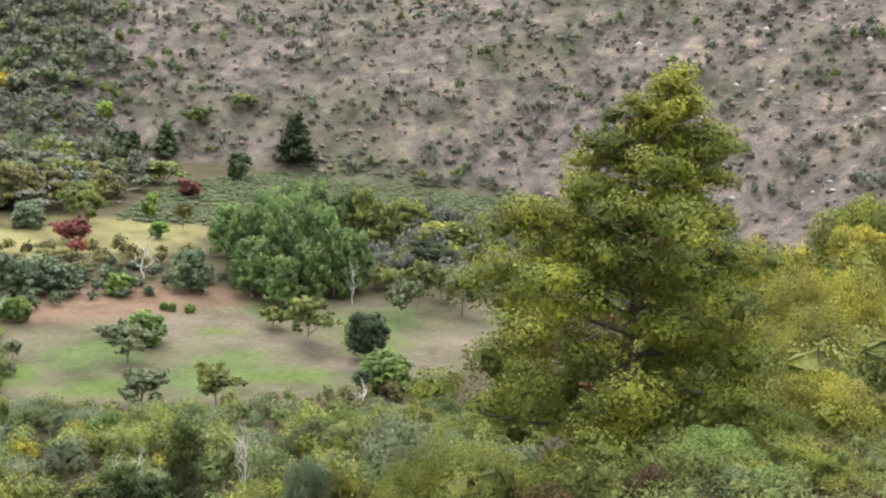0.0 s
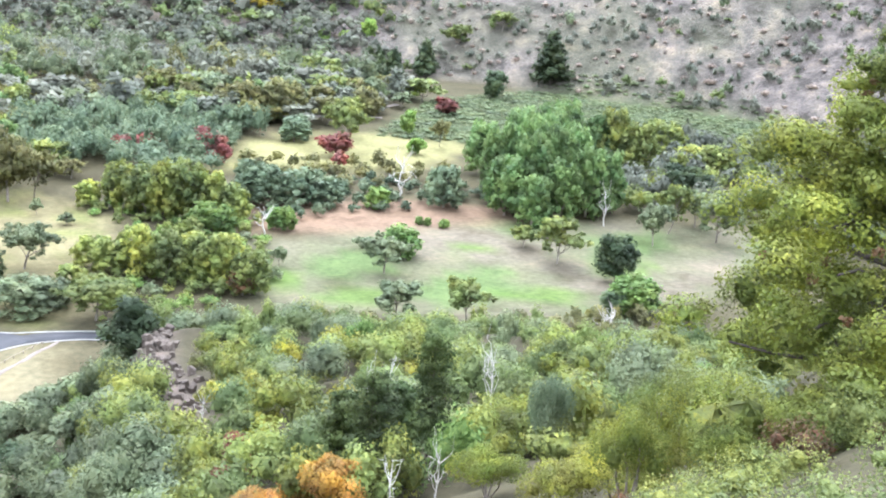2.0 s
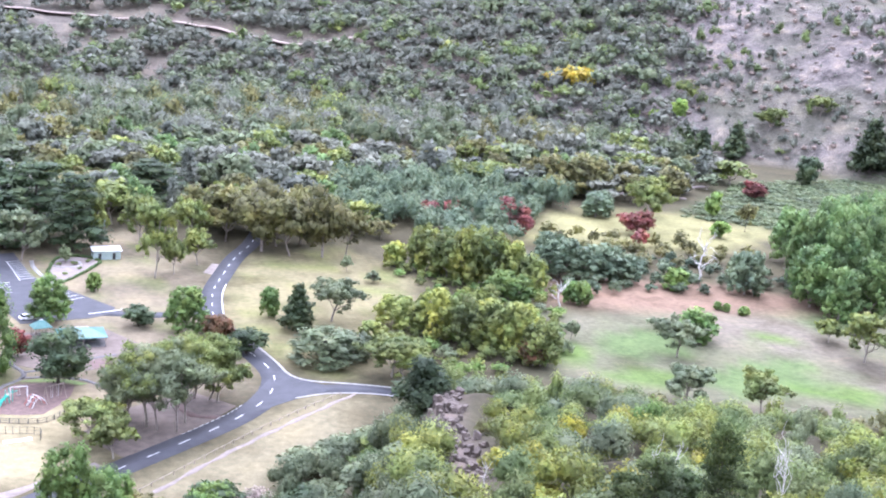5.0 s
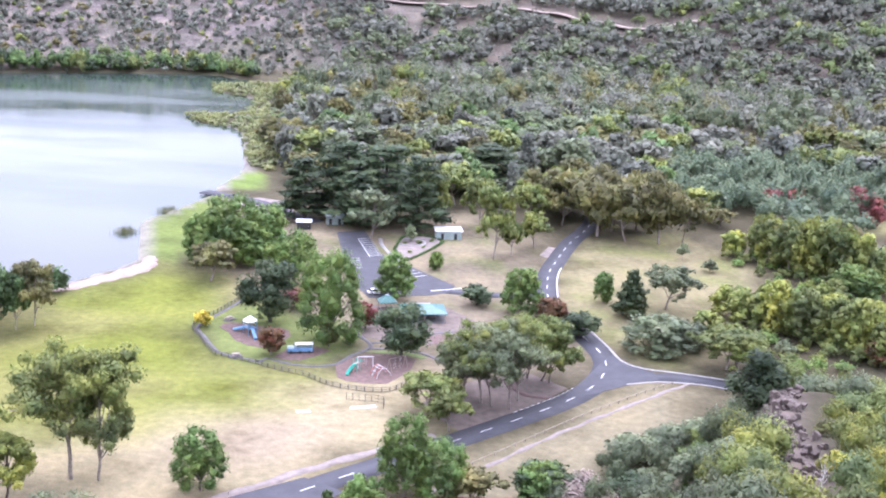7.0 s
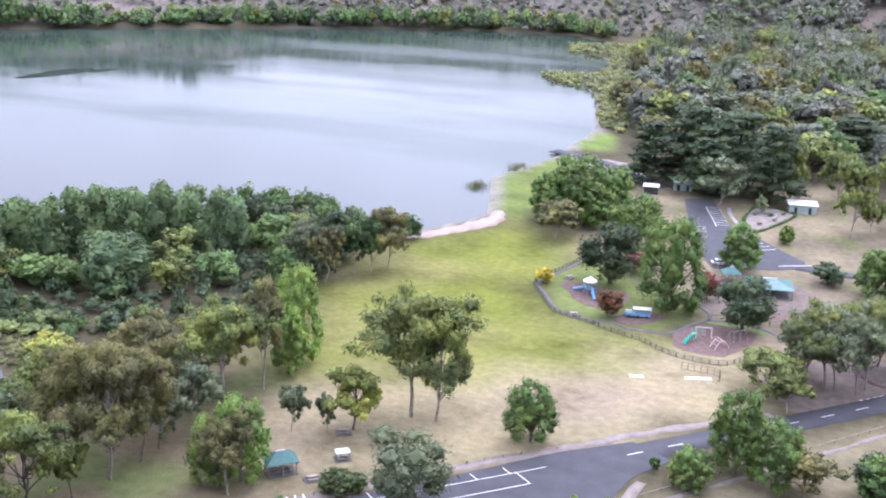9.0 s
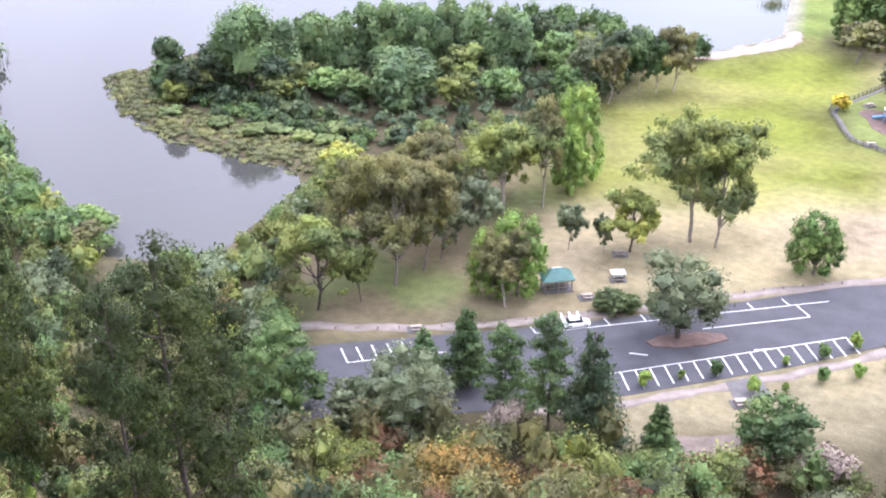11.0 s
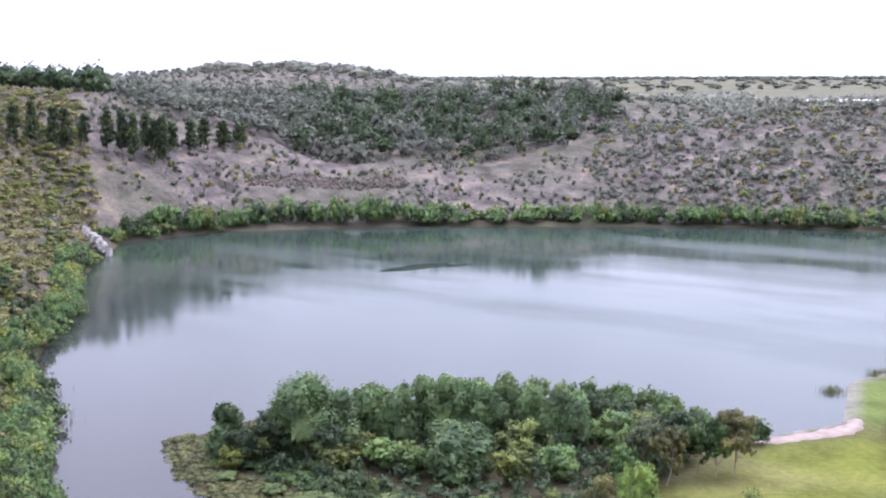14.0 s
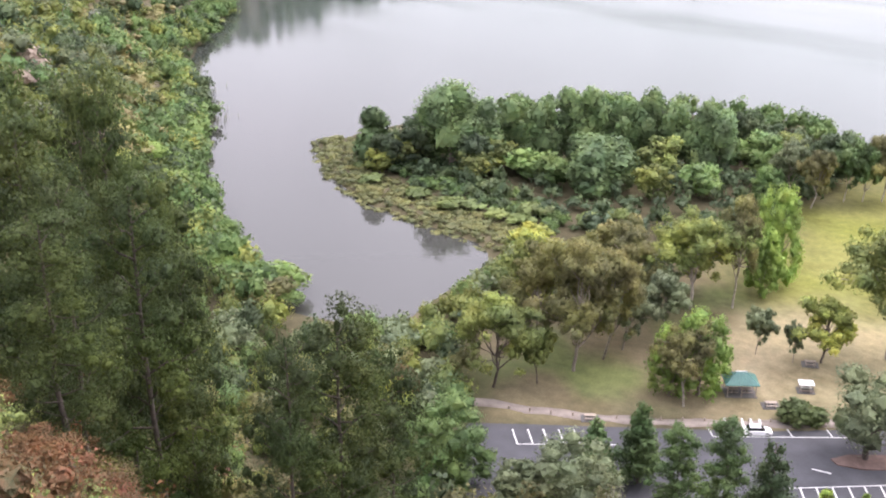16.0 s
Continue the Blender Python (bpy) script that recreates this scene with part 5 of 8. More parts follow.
grove("shrub", "plane", "bright green bush on the lake bank", BARK, ((-173, 141, 8.0, 15.3), (-179, 138, 8.0, 11.9), (-166, 138, 7.0, 10.3), (-197, 148, 10.0, 8.9), (-232, 153, 7.0, 12.6), (-224, 153, 7.0, 13.1), (-211, 148, 7.0, 14.5), (-205, 148, 7.0, 10.4), (-180, 138, 8.0, 13.7),))
grove("shrub", "willow", "yellow-green bush on the lake bank", BARK, ((-256, 180, 8.0, 17.3), (-216, 135, 7.0, 10.3),))
grove("shrub", "fresh", "soft green bush on the near slope", BARK, ((-83, 119, 7.0, 12.7),))
grove("shrub", "grey_gum", "grey-green bush on the near slope", BARK, ((55, 213, 6.0, 12.6), (48, 222, 6.0, 11.9), (45, 157, 6.0, 8.6), (40, 215, 6.0, 12.7), (44, 176, 6.0, 11.6), (35, 113, 6.0, 7.0), (34, 120, 6.0, 8.1), (35, 104, 6.0, 6.5), (36, 150, 6.0, 10.1), (33, 100, 5.0, 6.9), (38, 103, 5.0, 5.3), (43, 203, 5.0, 10.0),))
grove("shrub", "brown_gum", "brown-green bush on the near slope", BARK, ((-167, 135, 8.0, 13.1), (-128, 130, 8.0, 9.0), (-131, 90, 6.0, 9.7), (-134, 107, 6.0, 7.6),))
grove("shrub", "orange", "bush with bright orange and yellow leaves", BARK, ((34, 67, 7.2, 5.2), (29, 69, 5.4, 4.2), (35, 74, 5.9, 4.1),))
grove("shrub", "red", "bush with dull red leaves", BARK, ((39, 97, 8.5, 3.7), (36, 93, 6.0, 3.0),))
grove("shrub", "yellowish", "yellow-green flowering bush on the slope", BARK, ((46, 109, 4.5, 5.5), (41, 46, 5.0, 6.4), (39, 48, 4.8, 4.7), (48, 126, 4.5, 5.5), (40, 42, 3.9, 4.0), (64, 39, 9.5, 4.1), (58, 32, 8.5, 5.6), (49, 25, 6.8, 5.2), (40, 21, 4.1, 4.5), (38, 18, 3.3, 3.0), (56, 27, 7.7, 4.6), (50, 29, 5.9, 4.1), (68, 43, 8.0, 4.7), (76, 38, 9.2, 5.0),))
grove("shrub", "yellow", "bush with clear yellow leaves", BARK, ((50, 128, 3.5, 3.0), (49, 121, 3.0, 2.5), (-160.5, 118.5, 4.0, 4.5)))
grove("shrub", "wattle", "dense olive green bush on the near ridge", BARK, ((57, 78, 7.0, 9.8), (59, 76, 6.0, 6.1), (40, 57, 5.0, 4.9), (87, 109, 6.0, 7.2), (37, 34, 7.0, 6.3), (42, 43, 9.7, 6.1), (41, 25, 4.4, 4.1), (28, 22, 2.7, 3.6), (33, 22, 3.1, 3.5), (85, 43, 13.8, 7.0), (33, 18, 2.7, 2.9), (32, 35, 7.0, 4.2), (30, 15, 1.8, 2.8), (28, 26, 4.3, 3.5), (27, 12, 1.3, 2.3), (28, 16, 1.3, 2.3), (63, 30, 1.2, 5.2),))
grove("shrub", "plane", "fresh green bush just below the lookout", BARK, ((28.6, 17.5, 2.6, 2.6), (27.2, 14.9, 1.2, 1.3)))
grove("shrub", "blue", "low blue-grey bush on the near ridge", BARK, ((27, 16, 1.2, 1.5), (49, 63, 10.9, 3.8),))
grove("shrub", "rust", "low bush with orange-brown leaves", BARK, ((26.4, 17.8, 1.6, 1.2), (27, 19, 1.3, 1.4),))
grove("shrub", "dry", "grey leafless bush on the slope", BARK, ((28, 193, 8.0, 15.8), (32, 189, 6.0, 9.4), (43, 103, 4.0, 4.2),))
grove("bare", None, "bleached dead tree with bare twisted branches", DEADWOOD, ((61, 88, 10.0, 4.0), (39, 99, 5.0, 3.7), (38, 60, 5.0, 2.9), (36, 63, 5.0, 2.8), (59, 109, 7.0, 3.9), (186, 218, 8.0, 10.2), (41, 95, 5.0, 3.9), (44, 122, 4.0, 3.4), (73, 129, 6.0, 3.9), (72, 105, 7.0, 4.0), (185, 219, 6.0, 10.2), (-93, 58, 6.0, 6.2), (-75, 120, 7.0, 5.8), (-68, 126, 7.0, 6.7),))
grove("pine", "pine", "tall dark pine on the far crater rim", BARK_DARK, ((-646, 463, 26.4, 10.7), (-646, 477, 30.1, 10.9), (-644, 492, 30.3, 11.1), (-641, 499, 30.1, 11.1), (-639, 531, 31.9, 11.5), (-635, 540, 33.6, 11.6), (-629, 545, 34.0, 11.6), (-635, 561, 28.0, 11.9), (-622, 565, 34.0, 11.8), (-636, 586, 21.3, 12.1), (-632, 601, 23.0, 12.3), (-633, 615, 23.8, 12.5), (-630, 631, 20.4, 12.6), (-645, 517, 23.1, 11.4), (-628, 563, 28.0, 11.8), (-630, 649, 18.2, 12.8)))

grove("gum", "gum", "tall gum with a pale trunk behind the toilet block", BARK_PALE, ((12.3, 398.8, 20.4, 13.7), (-10, 424, 20, 11)))

# trees round the meadow and on the crater wall behind it
grove("gum", "gum", "large olive gum tree standing on the meadow", BARK_PALE, ((236.4, 472.1, 20.7, 19.3),))
grove("bushy", "blue", "blue-green tree on the meadow", BARK, ((211.9, 473.2, 10.4, 13.9),))
grove("bushy", "brown_gum", "broad dark brown-green tree behind the meadow", BARK_DARK, ((220.5, 508.2, 21, 24), (205, 512, 19, 18)))
grove("round", "lime", "small bright green tree on the meadow", BARK, ((267.6, 471.3, 12.2, 7.9), (248.1, 429.5, 7.6, 8.7)))
grove("gum", "brown_gum", "slender brownish tree on the meadow edge", BARK_DARK, ((267.3, 442, 14.7, 8),))
grove("gum", "gum", "yellow-green gum tree below the crater wall", BARK_PALE, ((266.8, 544.1, 18.2, 22), (297.4, 632.6, 16, 25.2), (399.4, 650.7, 17, 20), (432.5, 647.3, 15, 19)))
grove("conifer", "pine", "dark conifer at the foot of the crater wall", BARK_DARK, ((326.8, 596.9, 23.4, 11.8), (343.7, 649.1, 19.2, 9.8)))
grove("round", "lime", "bright yellow-green tree on the crater wall", BARK, ((343.3, 790.1, 8.6, 8.5), (356.3, 687.7, 14, 11), (329.9, 700.2, 8.8, 8.5), (342.3, 694.8, 6.8, 7.8), (46.3, 641.3, 7, 9), (36.6, 625.9, 9.3, 7)))
grove("round", "red", "dull red tree beside the woodland road", BARK, ((63.9, 550.3, 7.4, 8.7), (51.7, 536, 6.7, 8.9)))
grove("bushy", "blue", "dense blue-green tree at the edge of the grove", BARK, ((102.8, 453.5, 12.2, 11.6), (93.6, 468.8, 8, 10)))
grove("round", "yellow", "small yellow tree at the edge of the grove", BARK, ((208.5, 578.6, 6, 6),))

# ---- growth that nobody could count ----


GLADE = np.array([(-128, 150), (-112, 134), (-96, 134), (-84, 148), (-78, 162), (-88, 172), (-100, 186), (-124, 176)], float)


def clear(x, y, gap=6.0):
    """Off the roads, the car parks, the lake and the lawns."""
    ok = seg_dist(x, y, MAIN, False) > gap
    ok &= seg_dist(x, y, BRANCH, False) > gap
    for poly in (CARPARK, CP2):
        ok &= signed(x, y, np.array(poly, float)) > gap * 0.6
    ok &= (signed(x, y, LAKE) > 2.5) & (signed(x, y, VERGE) > 2.0) & (signed(x, y, GLADE) > 1.0)
    return ok


def spots(seed, poly, gap, h, w, keep=None, tries=6000, vary=0.35):
    rs = np.random.RandomState(seed + 500)
    pts = scatter(seed, poly, gap, keep or clear, tries)
    return [(x, y, h * (1 + vary * rs.uniform(-1, 1)), w * (1 + vary * rs.uniform(-1, 1))) for x, y in pts]


def cover_of(seed, poly, gap, h, w, keep=None, vary=0.4):
    """Spots for a closed cover of growth."""
    rs = np.random.RandomState(seed + 900)
    k = rs.uniform(-1, 1, 20000)
    return [(x, y, h * (1 + vary * k[2 * i % 20000]), w * (1 + vary * (0.6 * k[2 * i % 20000] + 0.4 * k[(2 * i + 1) % 20000]))) for i, (x, y) in enumerate(fill(seed, poly, gap, keep or clear))]


ROCK_LINE = np.array([(61.0, 190.0), (54.0, 173.0), (50.0, 150.0), (46.0, 127.0)])


def off_rock(x, y):
    return clear(x, y) & (seg_dist(x, y, ROCK_LINE, False) > 5.5)


# near spur and slopes
SPUR = polar(13, 48, 75, 232)
GREENS = (("grey-green", "grey_gum", 0.28), ("soft green", "scrub_green", 0.22), ("golden olive", "ridge", 0.16), ("green", "gum", 0.18), ("yellow-green", "yellowish", 0.03), ("brown", "brown_gum", 0.08), ("fresh green", "plane", 0.05))
mixed("spur", "on the spur below the lookout", spots(11, SPUR, 5.3, 5.2, 6.2, off_rock, 9000, 0.45), GREENS, 860, 0.19, 31, "bushes", 5, 2, 45.0, 0.9)
woods("spur_willow_scrub", "grey-green willowy scrub on the spur", spots(12, polar(3, 17, 95, 225), 6.2, 6.4, 7.2, off_rock), "grey_gum", 900, 0.19, 39, category="scrub", per=5, lev=2, core=0.9)
woods("ridge_scrub", "yellow-green scrub on the near ridge", spots(14, polar(46, 80, 38, 150), 4.4, 3.4, 4.6), "ridge", 620, 0.11, 34, category="scrub", per=4)
woods("ridge_bushes", "yellowish bushes on the near ridge", spots(15, polar(52, 80, 45, 170), 7.5, 4.2, 4.6), "yellowish", 720, 0.11, 35, category="scrub", per=4)
SLOPE_MIX = (("green", "scrub_green", 0.24), ("brown", "brown_gum", 0.12), ("rust", "rust", 0.18), ("olive", "gum", 0.19), ("grey-green", "grey_gum", 0.09), ("yellow-green", "ridge", 0.12), ("lime", "lime", 0.06))
mixed("slope", "on the steep near slope", spots(16, polar(-72, 8, 66, 137), 5.6, 5.2, 6.2, tries=9000, vary=0.45), SLOPE_MIX, 820, 0.16, 131, "bushes", 5, 1, 25.0)
mixed("ledge", "on the steep slope just below the lookout", spots(23, polar(-85, -40, 24, 72), 3.4, 3.2, 4.2, tries=6000), SLOPE_MIX, 980, 0.062, 151, "bushes", 6, 2, 12.0)
woods("near_brush", "low leafy brush just below the lookout", spots(24, polar(36, 86, 15, 42), 2.3, 1.5, 2.6, tries=6000), "gum", 1500, 0.032, 161, category="scrub", per=4, lev=2)
woods("near_red_brush", "low brush with reddish leaves below the lookout", spots(25, polar(40, 80, 16, 40), 7.5, 1.4, 2.0, tries=2000), "rust", 900, 0.04, 162, category="scrub", per=4, lev=2)
woods("slope_dark_trees", "dark green trees on the steep near slope", spots(18, polar(-72, -40, 95, 200), 12.0, 8.0, 7.5), "pine", 348, 0.42, 38, per=5)

woods("slope_trees", "olive-brown trees at the foot of the near slope", spots(19, polar(-60, -22, 98, 136), 7.5, 8.5, 7.5, lambda x, y: clear(x, y, 4)), "brown_gum", 480, 0.27, 39, per=6)
woods("slope_green_trees", "soft green trees at the foot of the near slope", spots(20, polar(-64, 6, 92, 134), 13, 7.5, 7.0, lambda x, y: clear(x, y, 4)), "fresh", 480, 0.27, 40, per=6)

# lake walls
SHORE_FAR = catmull(LAKE[9:17] + [0, 2.5], 6)
rs_ = np.random.RandomState(5)
FAR_SHORE_MIX = (("dark green", "oak", 0.36), ("green", "green", 0.34), ("olive", "gum", 0.2), ("yellow-green", "willow", 0.1))
mixed("far_shore", "along the far lake shore", [(x + rs_.uniform(-6, 6), y + rs_.uniform(-2, 13), k * rs_.uniform(0.55, 1.15), rs_.uniform(9, 16)) for x, y in SHORE_FAR for k in (float(np.interp(x, (-560, -470, -430, -390, -300, -160), (17, 19, 9, 12, 16, 13))),) * 2], FAR_SHORE_MIX, 80, 0.9, 41, "bushes", 5, 1, 35.0)
woods("far_shore_thicket", "yellow-green thicket above the far shore bushes", [(x + rs_.uniform(-8, 8), y + rs_.uniform(6, 26), rs_.uniform(5, 9), rs_.uniform(8, 13)) for x, y in SHORE_FAR], "scrub_green", 52, 1.1, 42, category="bushes", per=3)
SHORE_LEFT = catmull(LAKE[1:10] + [-1.5, -1], 4)
mixed("left_shore", "overhanging the lake shore", [(x - rs_.uniform(-3, 8), y + rs_.uniform(-5, 4), rs_.uniform(3.5, 10), rs_.uniform(6, 11)) for x, y in SHORE_LEFT for _ in range(3) if math.hypot(x + 545, y - 440) > 34], (("green", "green", 0.45), ("olive", "gum", 0.15), ("fresh green", "fresh", 0.15), ("dark green", "oak", 0.25)), 130, 0.6, 43, "bushes", 4, 1, 30.0)
LEFT_WALL = [(-170, 105), (-255, 172), (-345, 230), (-408, 300), (-485, 365), (-575, 470), (-700, 560), (-900, 520), (-700, 330), (-420, 150), (-260, 60)]


def left_keep(x, y):
    return clear(x, y) & (np.degrees(np.arctan2(x, y)) > -66) & (np.hypot((x + 543) * 0.8, y - 440) > 14)


WALL_COVER = (("olive", "scrub", 0.5), ("golden", "ridge", 0.2), ("green", "gum", 0.1), ("dry grey", "dry", 0.03), ("dark green", "woods_dark", 0.05), ("brown", "brown_gum", 0.12))
mixed("wall", "covering the crater wall above the lake", cover_of(51, LEFT_WALL, 6.4, 4.4, 9.0, left_keep, 0.55), WALL_COVER, 40, 0.6, 44, "scrub", 3, 1, 40.0, 0.6)
LOW_LEFT = [(-150, 80), (-172, 122), (-206, 146), (-249, 172), (-300, 210), (-330, 215), (-340, 190), (-260, 110), (-190, 60)]
mixed("low_wall", "at the foot of the crater wall by the lake", cover_of(50, LOW_LEFT, 7.0, 6.0, 8.0, left_keep, 0.5), (("green", "green", 0.3), ("olive", "gum", 0.25), ("grey-green", "grey_gum", 0.2), ("dark green", "oak", 0.25)), 170, 0.42, 144, "trees", 5, 1, 25.0)
MID_LEFT = [(-206, 146), (-249, 172), (-345, 230), (-408, 300), (-440, 285), (-420, 225), (-310, 140), (-240, 95)]
mixed("mid_wall", "on the crater wall beside the lake", cover_of(49, MID_LEFT, 9.0, 6.5, 9.0, left_keep, 0.5), (("green", "green", 0.3), ("olive", "gum", 0.2), ("dark green", "oak", 0.3), ("brown", "brown_gum", 0.2)), 150, 0.5, 149, "trees", 5, 1, 30.0)
FAR_WALL = np.concatenate([LAKE[9:17] + [0, 14], polar(-52, -4, 940, 950, 10)[9::-1]])


def patchy(seed, size, level):
    return lambda x, y: clear(x, y) & (lump(x, y, size, seed) + 0.5 * lump(x, y, size * 0.3, seed + 1) > level)


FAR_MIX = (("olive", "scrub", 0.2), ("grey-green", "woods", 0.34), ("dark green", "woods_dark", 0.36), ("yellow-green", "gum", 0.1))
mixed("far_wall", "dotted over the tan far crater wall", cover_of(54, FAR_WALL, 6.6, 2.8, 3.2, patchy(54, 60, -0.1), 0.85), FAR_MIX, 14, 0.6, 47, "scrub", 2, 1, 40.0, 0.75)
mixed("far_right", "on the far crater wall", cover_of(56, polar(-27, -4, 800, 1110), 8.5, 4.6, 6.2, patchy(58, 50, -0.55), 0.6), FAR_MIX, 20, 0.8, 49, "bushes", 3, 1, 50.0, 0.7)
woods("rim_clump", "dark flat-topped pines on the crater rim", spots(57, polar(-55, -50.5, 930, 1080), 13, 20, 20, tries=900), "cypress", 80, 1.2, 50, per=5)
rocks_band = np.array([(-587, 613), (-568, 664), (-515, 705), (-504, 690), (-550, 643), (-577, 602)], float)
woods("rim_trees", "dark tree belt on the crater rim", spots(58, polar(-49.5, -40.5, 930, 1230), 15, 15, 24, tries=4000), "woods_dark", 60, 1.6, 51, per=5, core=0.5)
def stand(x, y):
    """The pine stand behind the pale ridge, with ragged edges."""
    az, r = np.degrees(np.arctan2(x, y)), np.hypot(x, y)
    return az + 1.2 * lump(x, y, 70, 91) < np.interp(r, (918, 1000, 1290), (-30, -27.8, -25.3))


mixed("hill_forest", "in the gap behind the rim", spots(59, polar(-41.6, -24.5, 918, 1230), 13, 16, 19, stand, tries=9000, vary=0.5), (("dark green", "cypress", 0.55), ("grey-green", "woods_dark", 0.3), ("dull green", "oak", 0.15)), 70, 1.5, 52, "pines", 5, 1, 40.0, 0.5)
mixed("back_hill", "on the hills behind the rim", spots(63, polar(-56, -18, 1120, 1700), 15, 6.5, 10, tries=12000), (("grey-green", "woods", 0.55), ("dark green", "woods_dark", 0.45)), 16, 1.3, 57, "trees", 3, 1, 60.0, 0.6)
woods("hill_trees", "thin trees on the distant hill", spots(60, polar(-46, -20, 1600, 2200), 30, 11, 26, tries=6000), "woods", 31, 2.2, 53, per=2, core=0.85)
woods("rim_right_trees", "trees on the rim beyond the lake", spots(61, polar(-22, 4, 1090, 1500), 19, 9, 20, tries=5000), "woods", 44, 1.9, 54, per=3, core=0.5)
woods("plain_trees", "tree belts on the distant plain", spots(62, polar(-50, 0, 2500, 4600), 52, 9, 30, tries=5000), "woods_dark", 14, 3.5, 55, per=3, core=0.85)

# woodland behind the park, and the wooded crater wall
FOREST = np.array([(-70, 470), (-20, 440), (30, 420), (95, 410), (120, 430), (150, 470), (250, 500), (330, 560), (330, 640), (200, 760), (60, 800), (-80, 790), (-100, 690), (-85, 560)], float)


def forest_keep(x, y):
    glimpse = (np.abs(x - 142) < 24) & (y > 572) & (y < 622) | (np.abs(x - 186) < 8) & (y > 600) & (y < 650)
    return clear(x, y, 5) & (signed(x, y, MEADOW) > 3) & (lump(x, y, 90, 77) > -0.95) & ~glimpse


BLUES = np.array([(85, 430), (100, 520), (175, 520), (200, 470), (175, 425), (140, 410)], float)
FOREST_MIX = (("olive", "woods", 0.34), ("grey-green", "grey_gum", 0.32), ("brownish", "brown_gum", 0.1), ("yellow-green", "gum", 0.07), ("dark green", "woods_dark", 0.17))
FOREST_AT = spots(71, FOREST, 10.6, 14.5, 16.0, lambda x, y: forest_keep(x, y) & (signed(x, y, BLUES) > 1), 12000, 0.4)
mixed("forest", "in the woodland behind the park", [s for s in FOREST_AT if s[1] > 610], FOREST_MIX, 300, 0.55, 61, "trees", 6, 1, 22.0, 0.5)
pick = np.random.RandomState(72)
for x, y, h, w in FOREST_AT:
    if y <= 610:
        k = pick.choice(7, p=(0.16, 0.13, 0.1, 0.13, 0.1, 0.05, 0.33))
        kind, leaf, label = (("gum", "grey_gum", "grey-green gum tree in the woodland behind the park"), ("gum", "woods", "dull olive gum tree in the woodland behind the park"), ("gum", "gum", "yellow-green gum tree in the woodland behind the park"),
                             ("gum", "brown_gum", "brownish gum tree in the woodland behind the park"), ("round", "fresh", "rounded green tree in the woodland behind the park"), ("pine", "woods_dark", "dark pine in the woodland behind the park"), ("round", ("woods", "grey_gum", "woods_dark", "brown_gum")[pick.randint(4)], "rounded dull olive tree in the woodland behind the park"))[k]
        plant("forest_tree", kind, x, y, h, w * 1.1, leaf, label, BARK_PALE if kind == "gum" else BARK_DARK, 700 if y < 520 else 480, 0.056 if y < 520 else 0.068, 3)
woods("blue_grove", "planted grove of blue-green trees", spots(75, BLUES, 8.8, 12, 12, forest_keep, 4000), "blue", 340, 0.5, 65, per=7, core=0.52)
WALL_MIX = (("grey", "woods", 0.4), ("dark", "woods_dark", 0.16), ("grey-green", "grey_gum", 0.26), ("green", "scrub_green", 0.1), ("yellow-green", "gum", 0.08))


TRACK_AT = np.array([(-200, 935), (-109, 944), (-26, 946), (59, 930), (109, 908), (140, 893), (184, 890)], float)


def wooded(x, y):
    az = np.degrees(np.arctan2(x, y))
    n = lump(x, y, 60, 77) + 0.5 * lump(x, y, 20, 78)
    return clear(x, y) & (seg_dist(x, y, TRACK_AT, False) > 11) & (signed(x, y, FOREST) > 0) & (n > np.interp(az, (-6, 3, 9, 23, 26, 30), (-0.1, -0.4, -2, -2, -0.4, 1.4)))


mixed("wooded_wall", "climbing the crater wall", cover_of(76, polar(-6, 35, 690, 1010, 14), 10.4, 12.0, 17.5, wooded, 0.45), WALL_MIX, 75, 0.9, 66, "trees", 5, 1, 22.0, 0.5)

# bare crater wall above the paddock
RIGHT_WALL = polar(24, 66, 560, 1020, 14)


def on_wall(x, y):
    return signed(x, y, FLOOR) > 2


def wall_patch(seed, size, level):
    return lambda x, y: on_wall(x, y) & (lump(x, y, size, seed) + 0.6 * lump(x, y, size * 0.3, seed + 1) > level)


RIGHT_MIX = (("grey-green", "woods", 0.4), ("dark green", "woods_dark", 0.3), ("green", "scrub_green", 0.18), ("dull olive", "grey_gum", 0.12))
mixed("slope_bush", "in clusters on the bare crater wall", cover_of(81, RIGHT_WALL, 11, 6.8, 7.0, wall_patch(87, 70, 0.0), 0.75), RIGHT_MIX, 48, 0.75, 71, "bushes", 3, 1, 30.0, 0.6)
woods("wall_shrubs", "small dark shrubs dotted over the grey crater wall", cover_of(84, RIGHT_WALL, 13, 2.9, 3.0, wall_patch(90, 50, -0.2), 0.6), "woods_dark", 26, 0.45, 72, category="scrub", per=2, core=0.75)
woods("wall_dry_shrubs", "dry grey shrubs on the crater wall", cover_of(82, RIGHT_WALL, 12, 2.6, 5.0, wall_patch(94, 60, -0.1), 0.6), "dry", 26, 0.55, 73, category="scrub", per=2, core=0.6)
woods("foot_bracken", "low dark green bracken at the foot of the wall", cover_of(85, FOOT, 5.0, 1.7, 5.6), "bracken", 44, 0.36, 74, category="scrub", per=2, core=0.55)
VALLEY = np.array([(230, 350), (300, 420), (400, 420), (430, 330), (400, 240), (320, 230), (310, 300), (260, 330)], float)
mixed("willow_floor", "under the yellow-green trees", spots(189, [(74, 268), (100, 268), (122, 282), (140, 340), (122, 384), (92, 372), (104, 330), (84, 300)], 5.2, 3.6, 5.6, tries=2500), (("green", "plane", 0.4), ("olive", "gum", 0.35), ("grey-green", "grey_gum", 0.25)), 150, 0.34, 389, "bushes", 5, 1, 20.0)
